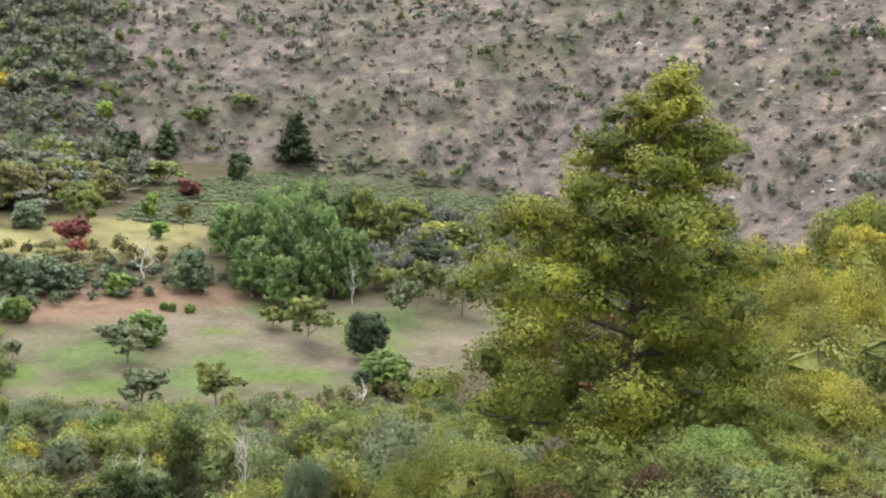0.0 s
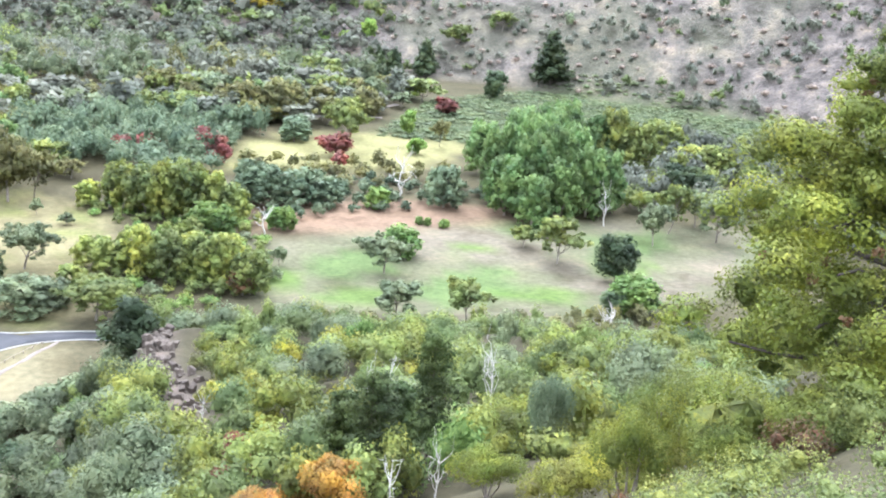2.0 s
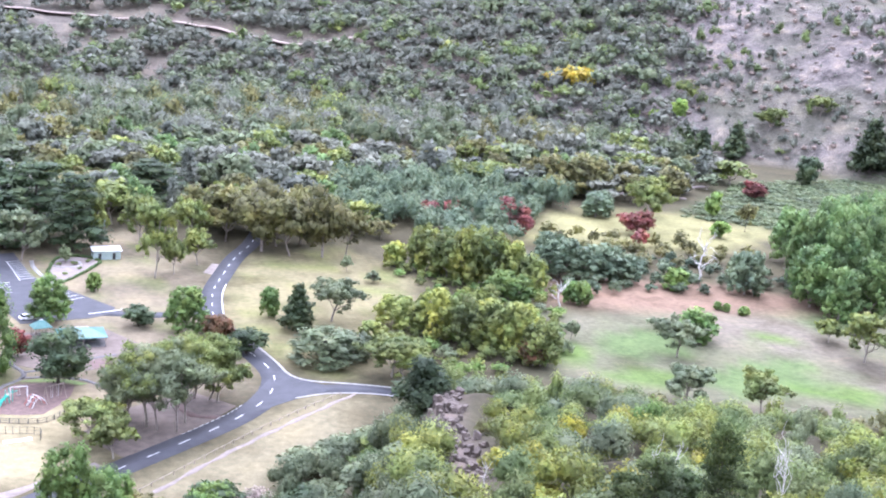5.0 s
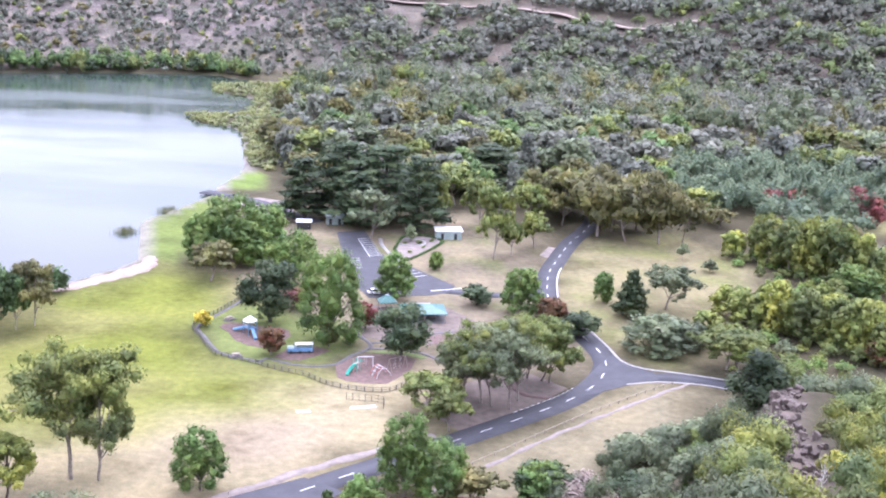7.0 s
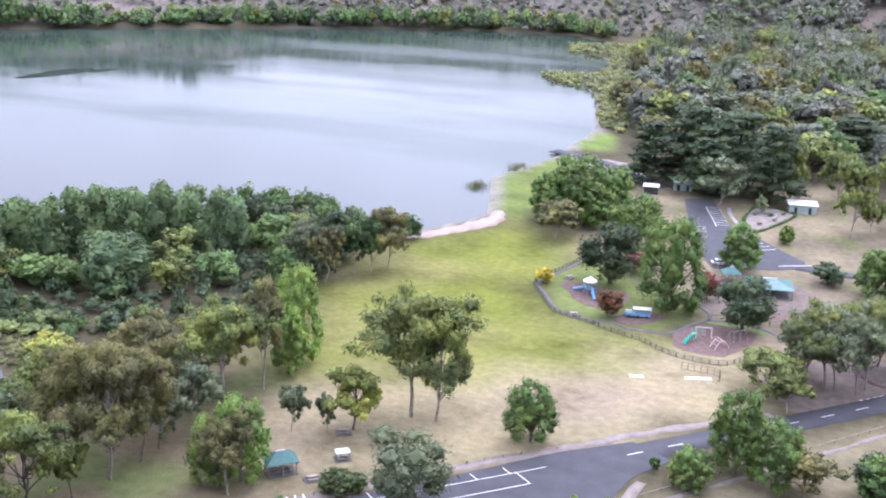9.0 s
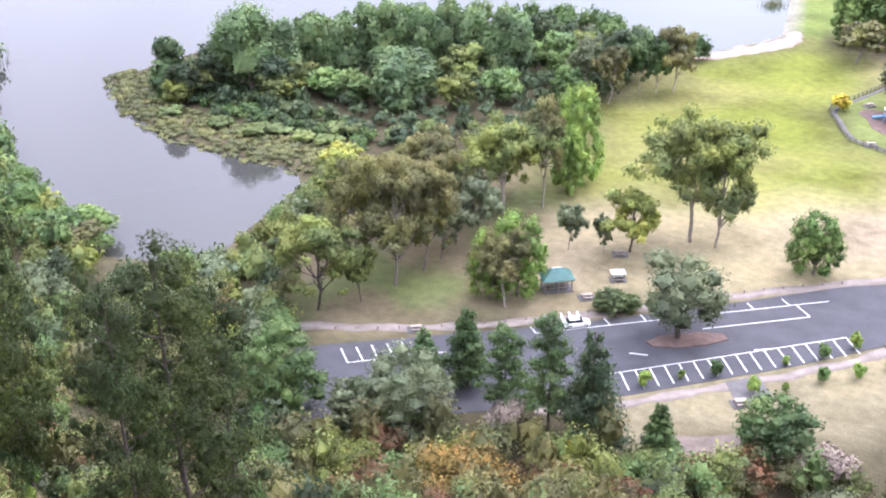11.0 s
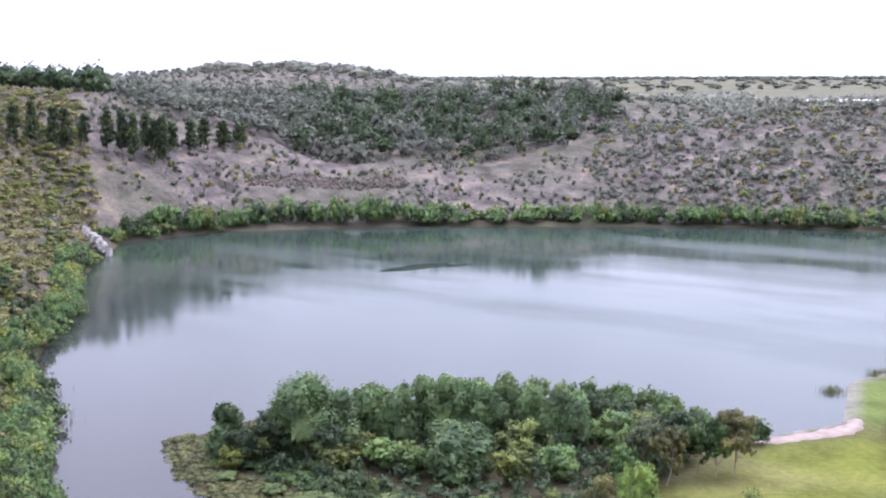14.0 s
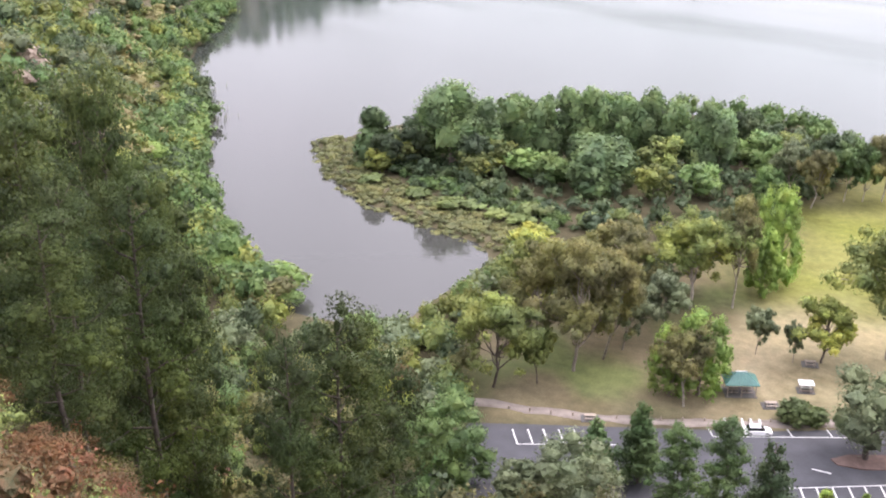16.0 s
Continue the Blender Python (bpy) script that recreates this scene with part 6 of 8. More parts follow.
woods("valley_trees", "mixed gums and willows on the valley floor", spots(85, VALLEY, 12, 11, 11, tries=4000), "woods_dark", 188, 0.8, 75, per=6)
woods("valley_yellow_trees", "yellow-green trees on the valley floor", spots(86, VALLEY, 24, 10, 11, tries=2000), "gum", 188, 0.8, 76, per=6)
woods("park_edge_shrubs", "blue-grey shrubs along the paddock edge", spots(87, [(130, 340), (150, 400), (235, 380), (235, 345), (190, 345)], 8, 4.5, 6.5, tries=2000), "blue", 130, 0.55, 77, category="scrub", per=4)
woods("meadow_shrubs", "brown shrubs round the meadow", spots(88, [(150, 385), (170, 430), (240, 400), (240, 370)], 9, 6, 7.5, tries=2000), "brown_gum", 130, 0.6, 78, category="scrub", per=4)
woods("paddock_fringe", "dark bushes on the near edge of the paddock", spots(89, [(110, 250), (150, 232), (225, 222), (215, 212), (140, 220), (105, 235)], 6, 5, 6, tries=2000), "brown_gum", 174, 0.5, 79, category="scrub", per=4)
woods("peninsula_undergrowth", "mixed undergrowth below the lakeside trees", spots(90, [(-222, 214), (-190, 212), (-150, 212), (-118, 215), (-112, 262), (-118, 300), (-150, 316), (-200, 285), (-226, 240)], 6.5, 5.0, 6.5, tries=4000), "oak", 116, 0.55, 80, category="scrub", per=4)
woods("lakeside_undergrowth", "grey-green undergrowth below the gums", spots(91, [(-136, 160), (-124, 168), (-116, 202), (-122, 208), (-150, 196), (-142, 170)], 6, 4.5, 5.5, tries=2000), "grey_gum", 159, 0.5, 81, category="scrub", per=4)
REEDS = np.array([(-246, 220), (-218, 196), (-196, 187), (-172, 187), (-150, 188), (-146, 200), (-172, 204), (-195, 205), (-214, 212), (-232, 228)], float)
woods("reed_bed", "olive lily pads and reeds along the sheltered bank", spots(92, REEDS, 1.9, 0.9, 2.8, lambda x, y: signed(x, y, LAKE) > -3.5, 6000), "reed", 60, 0.34, 82, category="reeds", per=2)
FAR_REEDS = np.array([(-138, 617), (-108, 628), (-110, 655), (-114, 688), (-142, 708), (-149, 736), (-118, 752), (-98, 720), (-92, 650), (-84, 570), (-76, 510), (-72, 478), (-84, 486), (-90, 516), (-98, 563), (-107, 583), (-131, 598)], float)
woods("far_reeds", "pale reeds fringing the lake inlet", spots(93, FAR_REEDS, 3.4, 2.6, 4.6, lambda x, y: signed(x, y, LAKE) > -4, 4000), "sedge", 40, 0.6, 83, category="reeds", per=2)
BACK_SHORE = catmull([(-107, 309), (-128, 317), (-150, 327), (-178, 312), (-204, 297), (-222, 272)], 5)
woods("back_shore_trees", "olive and green trees on the lakeward bank", [(x + rs_.uniform(-4, 4), y - rs_.uniform(3, 13), rs_.uniform(4.5, 8), rs_.uniform(6, 9)) for x, y in BACK_SHORE for _ in range(2)], "green", 180, 0.5, 180, per=5)
BANK = [(-178, 125), (-142, 138), (-128, 152), (-112, 162), (-98, 142), (-100, 108), (-140, 82), (-180, 88)]
mixed("bank", "on the bank between the slope and the cove", cover_of(94, BANK, 6.4, 6.0, 7.5, lambda x, y: clear(x, y, 4), 0.45), (("green", "green", 0.3), ("olive", "gum", 0.3), ("grey-green", "grey_gum", 0.2), ("brown", "brown_gum", 0.2)), 300, 0.3, 190, "bushes", 5, 1, 20.0)
PEN_FRONT = catmull([(-228, 226), (-212, 213), (-190, 208), (-165, 207), (-148, 204)], 3)
woods("peninsula_shrubs", "green and olive shrubs behind the lily bank", [(x + rs_.uniform(-2, 2), y + rs_.uniform(0, 9), rs_.uniform(1.5, 4), rs_.uniform(3, 5.5)) for x, y in PEN_FRONT for _ in range(2)], "green", 120, 0.34, 186, category="shrubs", per=4)
COVE_SHORE = catmull([(-150, 193), (-143, 183), (-139, 163), (-135, 143)], 4)
mixed("cove", "along the cove bank", [(x + rs_.uniform(-2, 5), y + rs_.uniform(-2, 2), rs_.uniform(3, 6.5), rs_.uniform(4.5, 7)) for x, y in COVE_SHORE for _ in range(2)], (("yellow-green", "ridge", 0.35), ("olive", "gum", 0.35), ("green", "fresh", 0.3)), 300, 0.28, 187, "bushes", 5, 1, 20.0)
woods("bank_brush", "dull green brush behind the reedy bank", cover_of(96, [(-228, 226), (-212, 211), (-190, 205), (-165, 205), (-150, 203), (-140, 212), (-170, 222), (-200, 226)], 4.6, 2.4, 4.4, vary=0.5), "oak", 110, 0.3, 188, category="scrub", per=4)
mixed("foot", "between the slope and the car park", cover_of(97, [(-100, 96), (-62, 118), (-48, 128), (-30, 134), (-28, 124), (-60, 106), (-90, 84)], 6.2, 6.5, 7.0, lambda x, y: clear(x, y, 4), 0.45), (("soft green", "fresh", 0.3), ("olive", "gum", 0.3), ("orange-brown", "rust", 0.2), ("yellow-green", "ridge", 0.2)), 420, 0.24, 197, "bushes", 5, 1, 16.0)
EAST_SHORE = catmull([(-84, 575), (-78, 545), (-74, 510), (-68, 485)], 5)
mixed("east_shore", "along the lake inlet", [(x + rs_.uniform(0, 12), y + rs_.uniform(-3, 3), rs_.uniform(4, 10), rs_.uniform(7, 11)) for x, y in EAST_SHORE for _ in range(2)], (("olive", "gum", 0.4), ("grey-green", "grey_gum", 0.35), ("green", "green", 0.25)), 120, 0.7, 195, "trees", 5, 1, 25.0)

# ---- road markings, verges and paths ----


def dash(parent, a, b, width=0.22, z=0.075, name="lane_dash"):
    """One painted stripe from a to b."""
    a, b = np.array(a, float), np.array(b, float)
    d = (b - a) / np.linalg.norm(b - a)
    n = np.array([-d[1], d[0]]) * width / 2
    return slab(name, [tuple(a + n), tuple(b + n), tuple(b - n), tuple(a - n)], z, PAINT, 0.012, parent)


road = bpy.data.objects["road"]
line = MAIN[MAIN[:, 1] > 192]
seg = np.concatenate([[0], np.cumsum(np.linalg.norm(np.diff(line, axis=0), axis=1))])


def along(s, side=0.0):
    p = np.array([np.interp(s, seg, line[:, 0]), np.interp(s, seg, line[:, 1])])
    q = np.array([np.interp(s + 0.5, seg, line[:, 0]), np.interp(s + 0.5, seg, line[:, 1])])
    d = (q - p) / (np.linalg.norm(q - p) + 1e-9)
    return p + np.array([-d[1], d[0]]) * side


for s in np.arange(2, 330, 9.0):
    dash(road, along(s), along(s + 3.4), 0.26, 0.08 + max(0, zat(*along(s))))
for s in np.arange(60, 82, 1.9):
    dash(road, along(s, 3.1), along(s + 1.1, 3.1), 0.2, 0.075, "give_way_dash")
# pale edge lines round the outer bend
for s0, s1 in ((150, 190),):
    tagged(ribbon("edge_line", [along(s, -2.9) for s in np.arange(s0, s1, 2.0)], 0.35, 0.072, PAINT, 0.012), "white painted edge line on the road bend", "road line", kind="structure")
tagged(ribbon("kerb", catmull([(37.6, 300), (40.5, 290), (43, 280.5), (45, 271.5), (49.3, 267.2), (57.8, 265), (69, 261.5), (82, 255)], 2), 0.7, 0.12, CONCRETE, 0.16), "pale concrete kerb round the junction", "kerb", kind="structure")
tagged(ribbon("branch_kerb", catmull([(44, 256), (52, 258.6), (62, 258), (70, 255)], 2), 0.5, 0.12, CONCRETE, 0.16), "pale concrete kerb of the side road", "kerb", kind="structure")
# gravel shoulders
tagged(ribbon("gravel_shoulder", catmull([(-112, 134), (-92, 144.5), (-72, 160), (-50, 181), (-35, 194), (-24, 204), (-14, 212), (0, 223)], 3), 2.4, 0.03, GRAVEL, 0.1, 0.4), "pinkish gravel verge beside the car park", "verge", kind="structure")
tagged(ribbon("lower_verge", catmull([(-70, 127), (-55, 139.4), (-46, 148.6), (-36, 159), (-26, 171), (-21.5, 180), (-20, 186)], 3), 2.0, 0.03, GRAVEL, 0.1, 0.4), "pinkish gravel edge below the car park bays", "verge", kind="structure")
tagged(slab("leaf_litter", [(-50, 133), (-42, 137), (-34, 143), (-30, 140), (-36, 131), (-46, 126)], 0.05, LITTER), "grey-brown leaf litter on the verge", "litter", kind="structure")
tagged(ribbon("foot_track", catmull([(-24, 172), (-8, 189), (11.1, 210), (24.1, 224.6), (39.4, 240), (56.2, 256), (60, 259)], 3), 1.1, 0.03, GRAVEL, 0.1, 0.3), "narrow dirt track beside a post fence", "track", kind="structure")
tagged(ribbon("dirt_loop", catmull([(34, 252), (28, 246), (20, 247), (17, 256), (22, 268), (30, 274), (36, 272)], 2), 1.8, 0.03, MULCH, 0.1, 0.2), "red-brown dirt edge of a road bend", "verge", kind="structure")
tagged(slab("gravel_apron", [(6, 224), (24, 244), (30, 252), (20, 262), (6, 252), (-4, 238)], 0.02, LITTER), "shaded brown bark litter below the gums", "litter", kind="structure")
tagged(slab("junction_apron", [(28.5, 246), (36, 249.5), (48, 258.5), (52, 260), (52, 264.5), (46.5, 269), (43.6, 276), (40, 270)], 0.052, ASPHALT), "flared asphalt of the road junction", "road", kind="structure")
tagged(slab("gravel_pull_in", [(36, 362), (39, 375), (35, 378), (31, 366)], 0.03, GRAVEL), "pale gravel pull-in beside the road", "verge", kind="structure")
SHORE_LINE = catmull([(-110, 306.5), (-105.5, 309.5), (-101, 316.5), (-94.6, 325.5), (-90, 335.5), (-91, 346)], 2)
tagged(ribbon("beach", SHORE_LINE + [2.2, -1.2], np.interp(np.arange(len(SHORE_LINE)), (0, 4, 9, 14, 18, 23), (1.5, 5.5, 6.0, 7.5, 5.0, 1.5)), 0.03, SAND, 0.12, 0.5), "pale pinkish sandy beach at the lawn's edge", "beach", kind="structure")
tagged(ribbon("boat_ramp", catmull([(-92, 436), (-80, 430), (-66, 420), (-56, 408), (-44, 396)], 3), 6.5, 0.04, ASPHALT), "grey sealed boat ramp to the lake", "ramp", kind="structure")
tagged(slab("ramp_gravel", [(-84, 424), (-70, 430), (-56, 425), (-52, 405), (-66, 405)], 0.02, GRAVEL), "pinkish gravel beside the boat ramp", "gravel", kind="structure")
# distant stretches of road seen between the trees
for nm, pts, w in (("meadow_road", [(225, 512), (250, 522), (275, 512)], 5), ("meadow_lane", [(281, 536), (292, 542), (304, 548)], 4)):
    tagged(ribbon(nm, catmull(pts, 5), w, 0.3, GRAVEL), "stretch of pale road among distant trees", "road", kind="structure")
HILL_TRACK = catmull([(-200, 935), (-109, 944), (-26, 946), (59, 930), (109, 908), (140, 893), (184, 890)], 8)
tagged(ribbon("hill_track", HILL_TRACK, 9, 0.9, SAND, 0.6, 0.5), "pale dirt track cut along the crater wall", "track", kind="structure")

# ---- car parks ----
cp = bpy.data.objects["car_park"]
LOW0, LOW1 = np.array([-59.0, 147.0]), np.array([-31.0, 175.0])
du = (LOW1 - LOW0) / np.linalg.norm(LOW1 - LOW0)
dn = np.array([0.62, -0.78])
for k in range(17):
    a = LOW0 + du * 2.45 * k
    dash(cp, a, a + dn * (5.2 if k not in (9, 10) else 5.2), 0.24, 0.08, "bay_line")
dash(cp, LOW0 - du * 2, LOW0 + du * 2.45 * 16, 0.2, 0.08, "bay_line")
UP0, UP1 = np.array([-98.0, 128.3]), np.array([-38.5, 180.5])
ud = (UP1 - UP0) / np.linalg.norm(UP1 - UP0)
un = np.array([-0.75, 0.66])
for k in range(5):
    a = UP0 + ud * 2.5 * k
    dash(cp, a, a + un * 4.6, 0.24, 0.08, "bay_line")
dash(cp, UP0, UP0 + ud * 16, 0.2, 0.08, "bay_line")
for k in range(8):
    a = np.array([-76.0, 151.2]) + ud * 6.4 * k
    dash(cp, a, a + un * 2.4, 0.22, 0.08, "bay_line")
dash(cp, np.array([-76.0, 151.2]), np.array([-76.0, 151.2]) + ud * 52, 0.2, 0.08, "bay_line")
dash(cp, np.array([-52.5, 166.0]), np.array([-52.5, 166.0]) + ud * 19, 0.22, 0.08, "bay_line")
dash(cp, np.array([-38.2, 178.6]), np.array([-38.2, 178.6]) + un * 4.6, 0.22, 0.08, "bay_line")
for a, b, c in (((-60, 153), (-57.2, 153.8), (-59, 154.6)), ((-43, 163.6), (-40.6, 165.4), (-42.8, 165.6))):
    dash(cp, a, b, 0.3, 0.082, "arrow")
# hatched crossing where the white car stands
for k in range(5):
    dash(cp, (-77.6 + k * 1.1, 157.6 + k * 0.9), (-74.8 + k * 1.1, 153.6 + k * 0.9), 0.35, 0.08, "crossing_bar")
tagged(slab("planted_island", [(-59, 157.5), (-57.5, 156.6), (-54, 158), (-50, 161.4), (-47.6, 164.6), (-49, 166), (-53, 164.4), (-57.6, 160.4)], 0.2, MULCH, 0.16), "mulched traffic island with a low kerb", "traffic island", kind="structure")
tagged(slab("concrete_pad", [(-44, 152.5), (-40, 156.4), (-36, 151.6), (-40.5, 147.5)], 0.05, PATH_GREY), "grey concrete pad on the car park verge", "pad", kind="structure")
cp2 = bpy.data.objects["upper_car_park"]
for k in range(9):
    a = np.array([-24.0, 378.0]) + np.array([0.62, -2.5]) * k
    dash(cp2, a, a + np.array([-4.4, -1.6]), 0.28, 0.08, "bay_line")
dash(cp2, (-28.2, 376.5), (-22.8, 355), 0.22, 0.08, "bay_line")
for k in range(5):
    a = np.array([-12.0, 347.0]) + np.array([1.9, -2.3]) * k
    dash(cp2, a, a + np.array([-4.0, -2.6]), 0.28, 0.08, "bay_line")
for k in range(5):
    a = np.array([-30.0, 352.0]) + np.array([0.4, -2.5]) * k
    dash(cp2, a, a + np.array([4.2, 0.8]), 0.28, 0.08, "bay_line")
dash(cp2, (-3, 322), (6, 326), 0.5, 0.08, "bay_line")


# ---- the car ----
def hull(bm, rows):
    """Loft between rings of equal length."""
    rings = [[bm.verts.new(p) for p in row] for row in rows]
    n = len(rings[0])
    for r0, r1 in zip(rings, rings[1:]):
        for k in range(n):
            bm.faces.new((r0[k], r0[(k + 1) % n], r1[(k + 1) % n], r1[k]))
    bm.faces.new(rings[0][::-1])
    bm.faces.new(rings[-1])
    bmesh.ops.recalc_face_normals(bm, faces=bm.faces)


def make_car(x, y, turn, label, paint):
    car = tagged(new("car"), label, "car")
    car.matrix_basis = pose(x, y, 0.06, 0, 0, turn)
    bm = bmesh.new()
    hull(bm, [[(sx, -w, z0), (sx, w, z0), (sx, w, z1), (sx, w * 0.86, z1 + 0.1), (sx, -w * 0.86, z1 + 0.1), (sx, -w, z1)]
              for sx, w, z0, z1 in ((-2.25, 0.74, 0.4, 0.72), (-2.05, 0.86, 0.26, 0.86), (-0.6, 0.9, 0.2, 0.88), (0.9, 0.9, 0.2, 0.84), (1.9, 0.86, 0.24, 0.7), (2.25, 0.72, 0.38, 0.56))])
    part("body", bm, paint, car)
    bm = bmesh.new()
    hull(bm, [[(sx, -w, z0), (sx, w, z0), (sx + d, w * 0.84, z1), (sx + d, -w * 0.84, z1)] for sx, d, w, z0, z1 in ((-1.8, 0.35, 0.8, 0.93, 1.36), (-0.9, 0.1, 0.82, 0.95, 1.44), (0.2, -0.1, 0.82, 0.94, 1.42), (1.15, -0.65, 0.78, 0.9, 1.36))])
    part("cabin_glass", bm, GLASS, car, "dark tinted windows")
    bm = bmesh.new()
    box(bm, -0.45, 0, 1.4, 1.7, 1.3, 0.07, 0, 0.03)
    part("roof", bm, paint, car)
    for sx in (-1.35, 1.4):
        for sy in (-0.84, 0.84):
            bm = bmesh.new()
            rod(bm, (sx, sy - 0.1, 0.32), (sx, sy + 0.1, 0.32), 0.32, seg=14)
            wheel = part("wheel", bm, RUBBER, car, "black rubber tyre")
            bm = bmesh.new()
            rod(bm, (sx, sy - 0.11, 0.32), (sx, sy + 0.11, 0.32), 0.18, seg=10)
            part("rim", bm, WHITE, wheel, "pale metal rim")
    for sy in (-0.6, 0.6):
        for sx, nm, mt in ((2.2, "headlight", WHITE), (-2.22, "tail_light", RED)):
            bm = bmesh.new()
            box(bm, sx, sy, 0.56, 0.08, 0.3, 0.14, 0, 0.02)
            part(nm, bm, mt, car)
    return car


make_car(-71.2, 156.8, 40, "small white car parked on the car park hatching", CARPAINT)
make_car(-18.5, 317, 20, "white car parked near the playground shelter", CARPAINT)


# ---- shelters and huts ----
def gable(bm, hx, hy, z0, z1, over=0.0, thick=0.12):
    """A double-pitched roof, ridge along x."""
    a, b = hx + over, hy + over
    pts = [(-a, -b, z0), (a, -b, z0), (a, 0, z1), (-a, 0, z1), (a, b, z0), (-a, b, z0)]
    for dz in (0, -thick):
        v = [bm.verts.new((p[0], p[1], p[2] + dz)) for p in pts]
        bm.faces.new((v[0], v[1], v[2], v[3]) if dz == 0 else (v[3], v[2], v[1], v[0]))
        bm.faces.new((v[3], v[2], v[4], v[5]) if dz == 0 else (v[5], v[4], v[2], v[3]))
    v = list(bm.verts)
    for i, j in ((0, 1), (1, 2), (2, 4), (4, 5), (5, 3), (3, 0)):
        bm.faces.new((v[i], v[i + 6], v[j + 6], v[j]))
    bmesh.ops.recalc_face_normals(bm, faces=bm.faces)


def hip(bm, hx, hy, z0, z1, ridge):
    """A hipped roof with ridge or vent along x."""
    v = [bm.verts.new(p) for p in ((-hx, -hy, z0), (hx, -hy, z0), (hx, hy, z0), (-hx, hy, z0), (-ridge, 0, z1), (ridge, 0, z1))]
    for f in ((0, 1, 5, 4), (1, 2, 5), (2, 3, 4, 5), (3, 0, 4)):
        bm.faces.new([v[k] for k in f])
    lo = [bm.verts.new((p.co.x, p.co.y, p.co.z - 0.15)) for p in v[:4]]
    for k in range(4):
        bm.faces.new((v[k], lo[k], lo[(k + 1) % 4], v[(k + 1) % 4]))
    bm.faces.new(lo[::-1])
    bmesh.ops.recalc_face_normals(bm, faces=bm.faces)


def shelter(x, y, turn, hx, hy, label, roof="hip"):
    base = tagged(new("picnic_shelter"), label, "shelter")
    base.matrix_basis = pose(x, y, 0.05, 0, 0, turn)
    bm = bmesh.new()
    (hip if roof == "hip" else gable)(bm, hx, hy, 2.5, 4.1, hx - hy if roof == "hip" else 0.0)
    top = part("roof", bm, ROOF_GREEN, base, "blue-green sheet metal roof")
    for k in range(-3, 4):
        for s in (-1, 1):
            bm = bmesh.new()
            px = k * (hx - hy * 0.5) / 3.2
            rod(bm, (px, s * hy * 0.98, 2.56), (px * 0.9, 0.05 * s, 4.1), 0.04, seg=4)
            part("roof_rib", bm, ROOF_GREEN, top)
    bm = bmesh.new()
    rod(bm, (-(hx - hy) - 0.1, 0, 4.12), ((hx - hy) + 0.1, 0, 4.12), 0.1, seg=6)
    part("ridge_cap", bm, WHITE, top, "pale ridge capping")
    for sx in (-1, 0, 1):
        for sy in (-1, 1):
            bm = bmesh.new()
            box(bm, sx * (hx - 0.5), sy * (hy - 0.5), 0, 0.16, 0.16, 2.5)
            part("post", bm, WOOD, base)
    bm = bmesh.new()
    box(bm, 0, 0, -0.04, 2 * hx - 0.4, 2 * hy - 0.4, 0.1)
    part("floor_slab", bm, PATH_GREY, base)
    for k in (-1, 1):
        bm = bmesh.new()
        box(bm, k * hx * 0.42, 0, 0.68, 1.9, 0.8, 0.08)
        tb = part("table_top", bm, WOOD, base)
        bm = bmesh.new()
        box(bm, k * hx * 0.42, 0, 0.05, 0.12, 0.6, 0.64)
        part("table_leg", bm, WOOD, tb)
        for s in (-1, 1):
            bm = bmesh.new()
            box(bm, k * hx * 0.42, s * 0.75, 0.4, 1.9, 0.3, 0.07)
            part("bench", bm, WOOD, tb)
    return base


shelter(-80, 167, 40, 2.9, 2.1, "small picnic shelter with a blue-green metal roof")
shelter(-4.5, 297.5, 8, 6.0, 4.4, "large playground shelter with a blue-green hipped roof")
shelter(-14.5, 303.5, 20, 2.4, 2.0, "smaller shelter with a blue-green roof")


def hut(x, y, turn, sx, sy, h, label, wall_mat, roof_mat, name="hut"):
    base = tagged(new(name), label, "building")
    base.matrix_basis = pose(x, y, 0.02, 0, 0, turn)
    bm = bmesh.new()
    box(bm, 0, 0, 0, sx, sy, h)
    part("wall", bm, wall_mat, base)
    bm = bmesh.new()
    box(bm, 0, 0, 0, sx + 0.9, sy + 0.9, 0.16, 0, 0.04)
    top = part("roof", bm, roof_mat, base)
    top.matrix_basis = pose(0, 0, h + 0.12, 4, 0, 0)
    for k in (-1, 1):
        bm = bmesh.new()
        box(bm, k * sx * 0.26, -sy / 2 - 0.03, 0.05, 0.95, 0.07, 2.05)
        door = part("door", bm, DARK, base)
        bm = bmesh.new()
        box(bm, k * sx * 0.26 + 0.36, -sy / 2 - 0.09, 1.0, 0.05, 0.06, 0.16)
        part("handle", bm, WHITE, door)
    for k in (-1, 1):
        bm = bmesh.new()
        box(bm, k * (sx / 2 + 0.02), 0, 1.7, 0.06, sy * 0.5, 0.45)
        part("window", bm, GLASS, base)
    return base


hut(1.5, 383, 8, 8.5, 4.6, 2.9, "toilet block with grey-green walls and a white roof", GREY_GREEN, WHITE, "toilet_block")
hut(-38, 396, 10, 6.0, 4.0, 2.8, "grey-green shed below dark cypresses", GREY_GREEN, GREY_GREEN, "shed")
hut(-47.5, 387, 5, 4.6, 3.2, 2.5, "small dark kiosk with a flat white roof", DARK, WHITE, "kiosk")

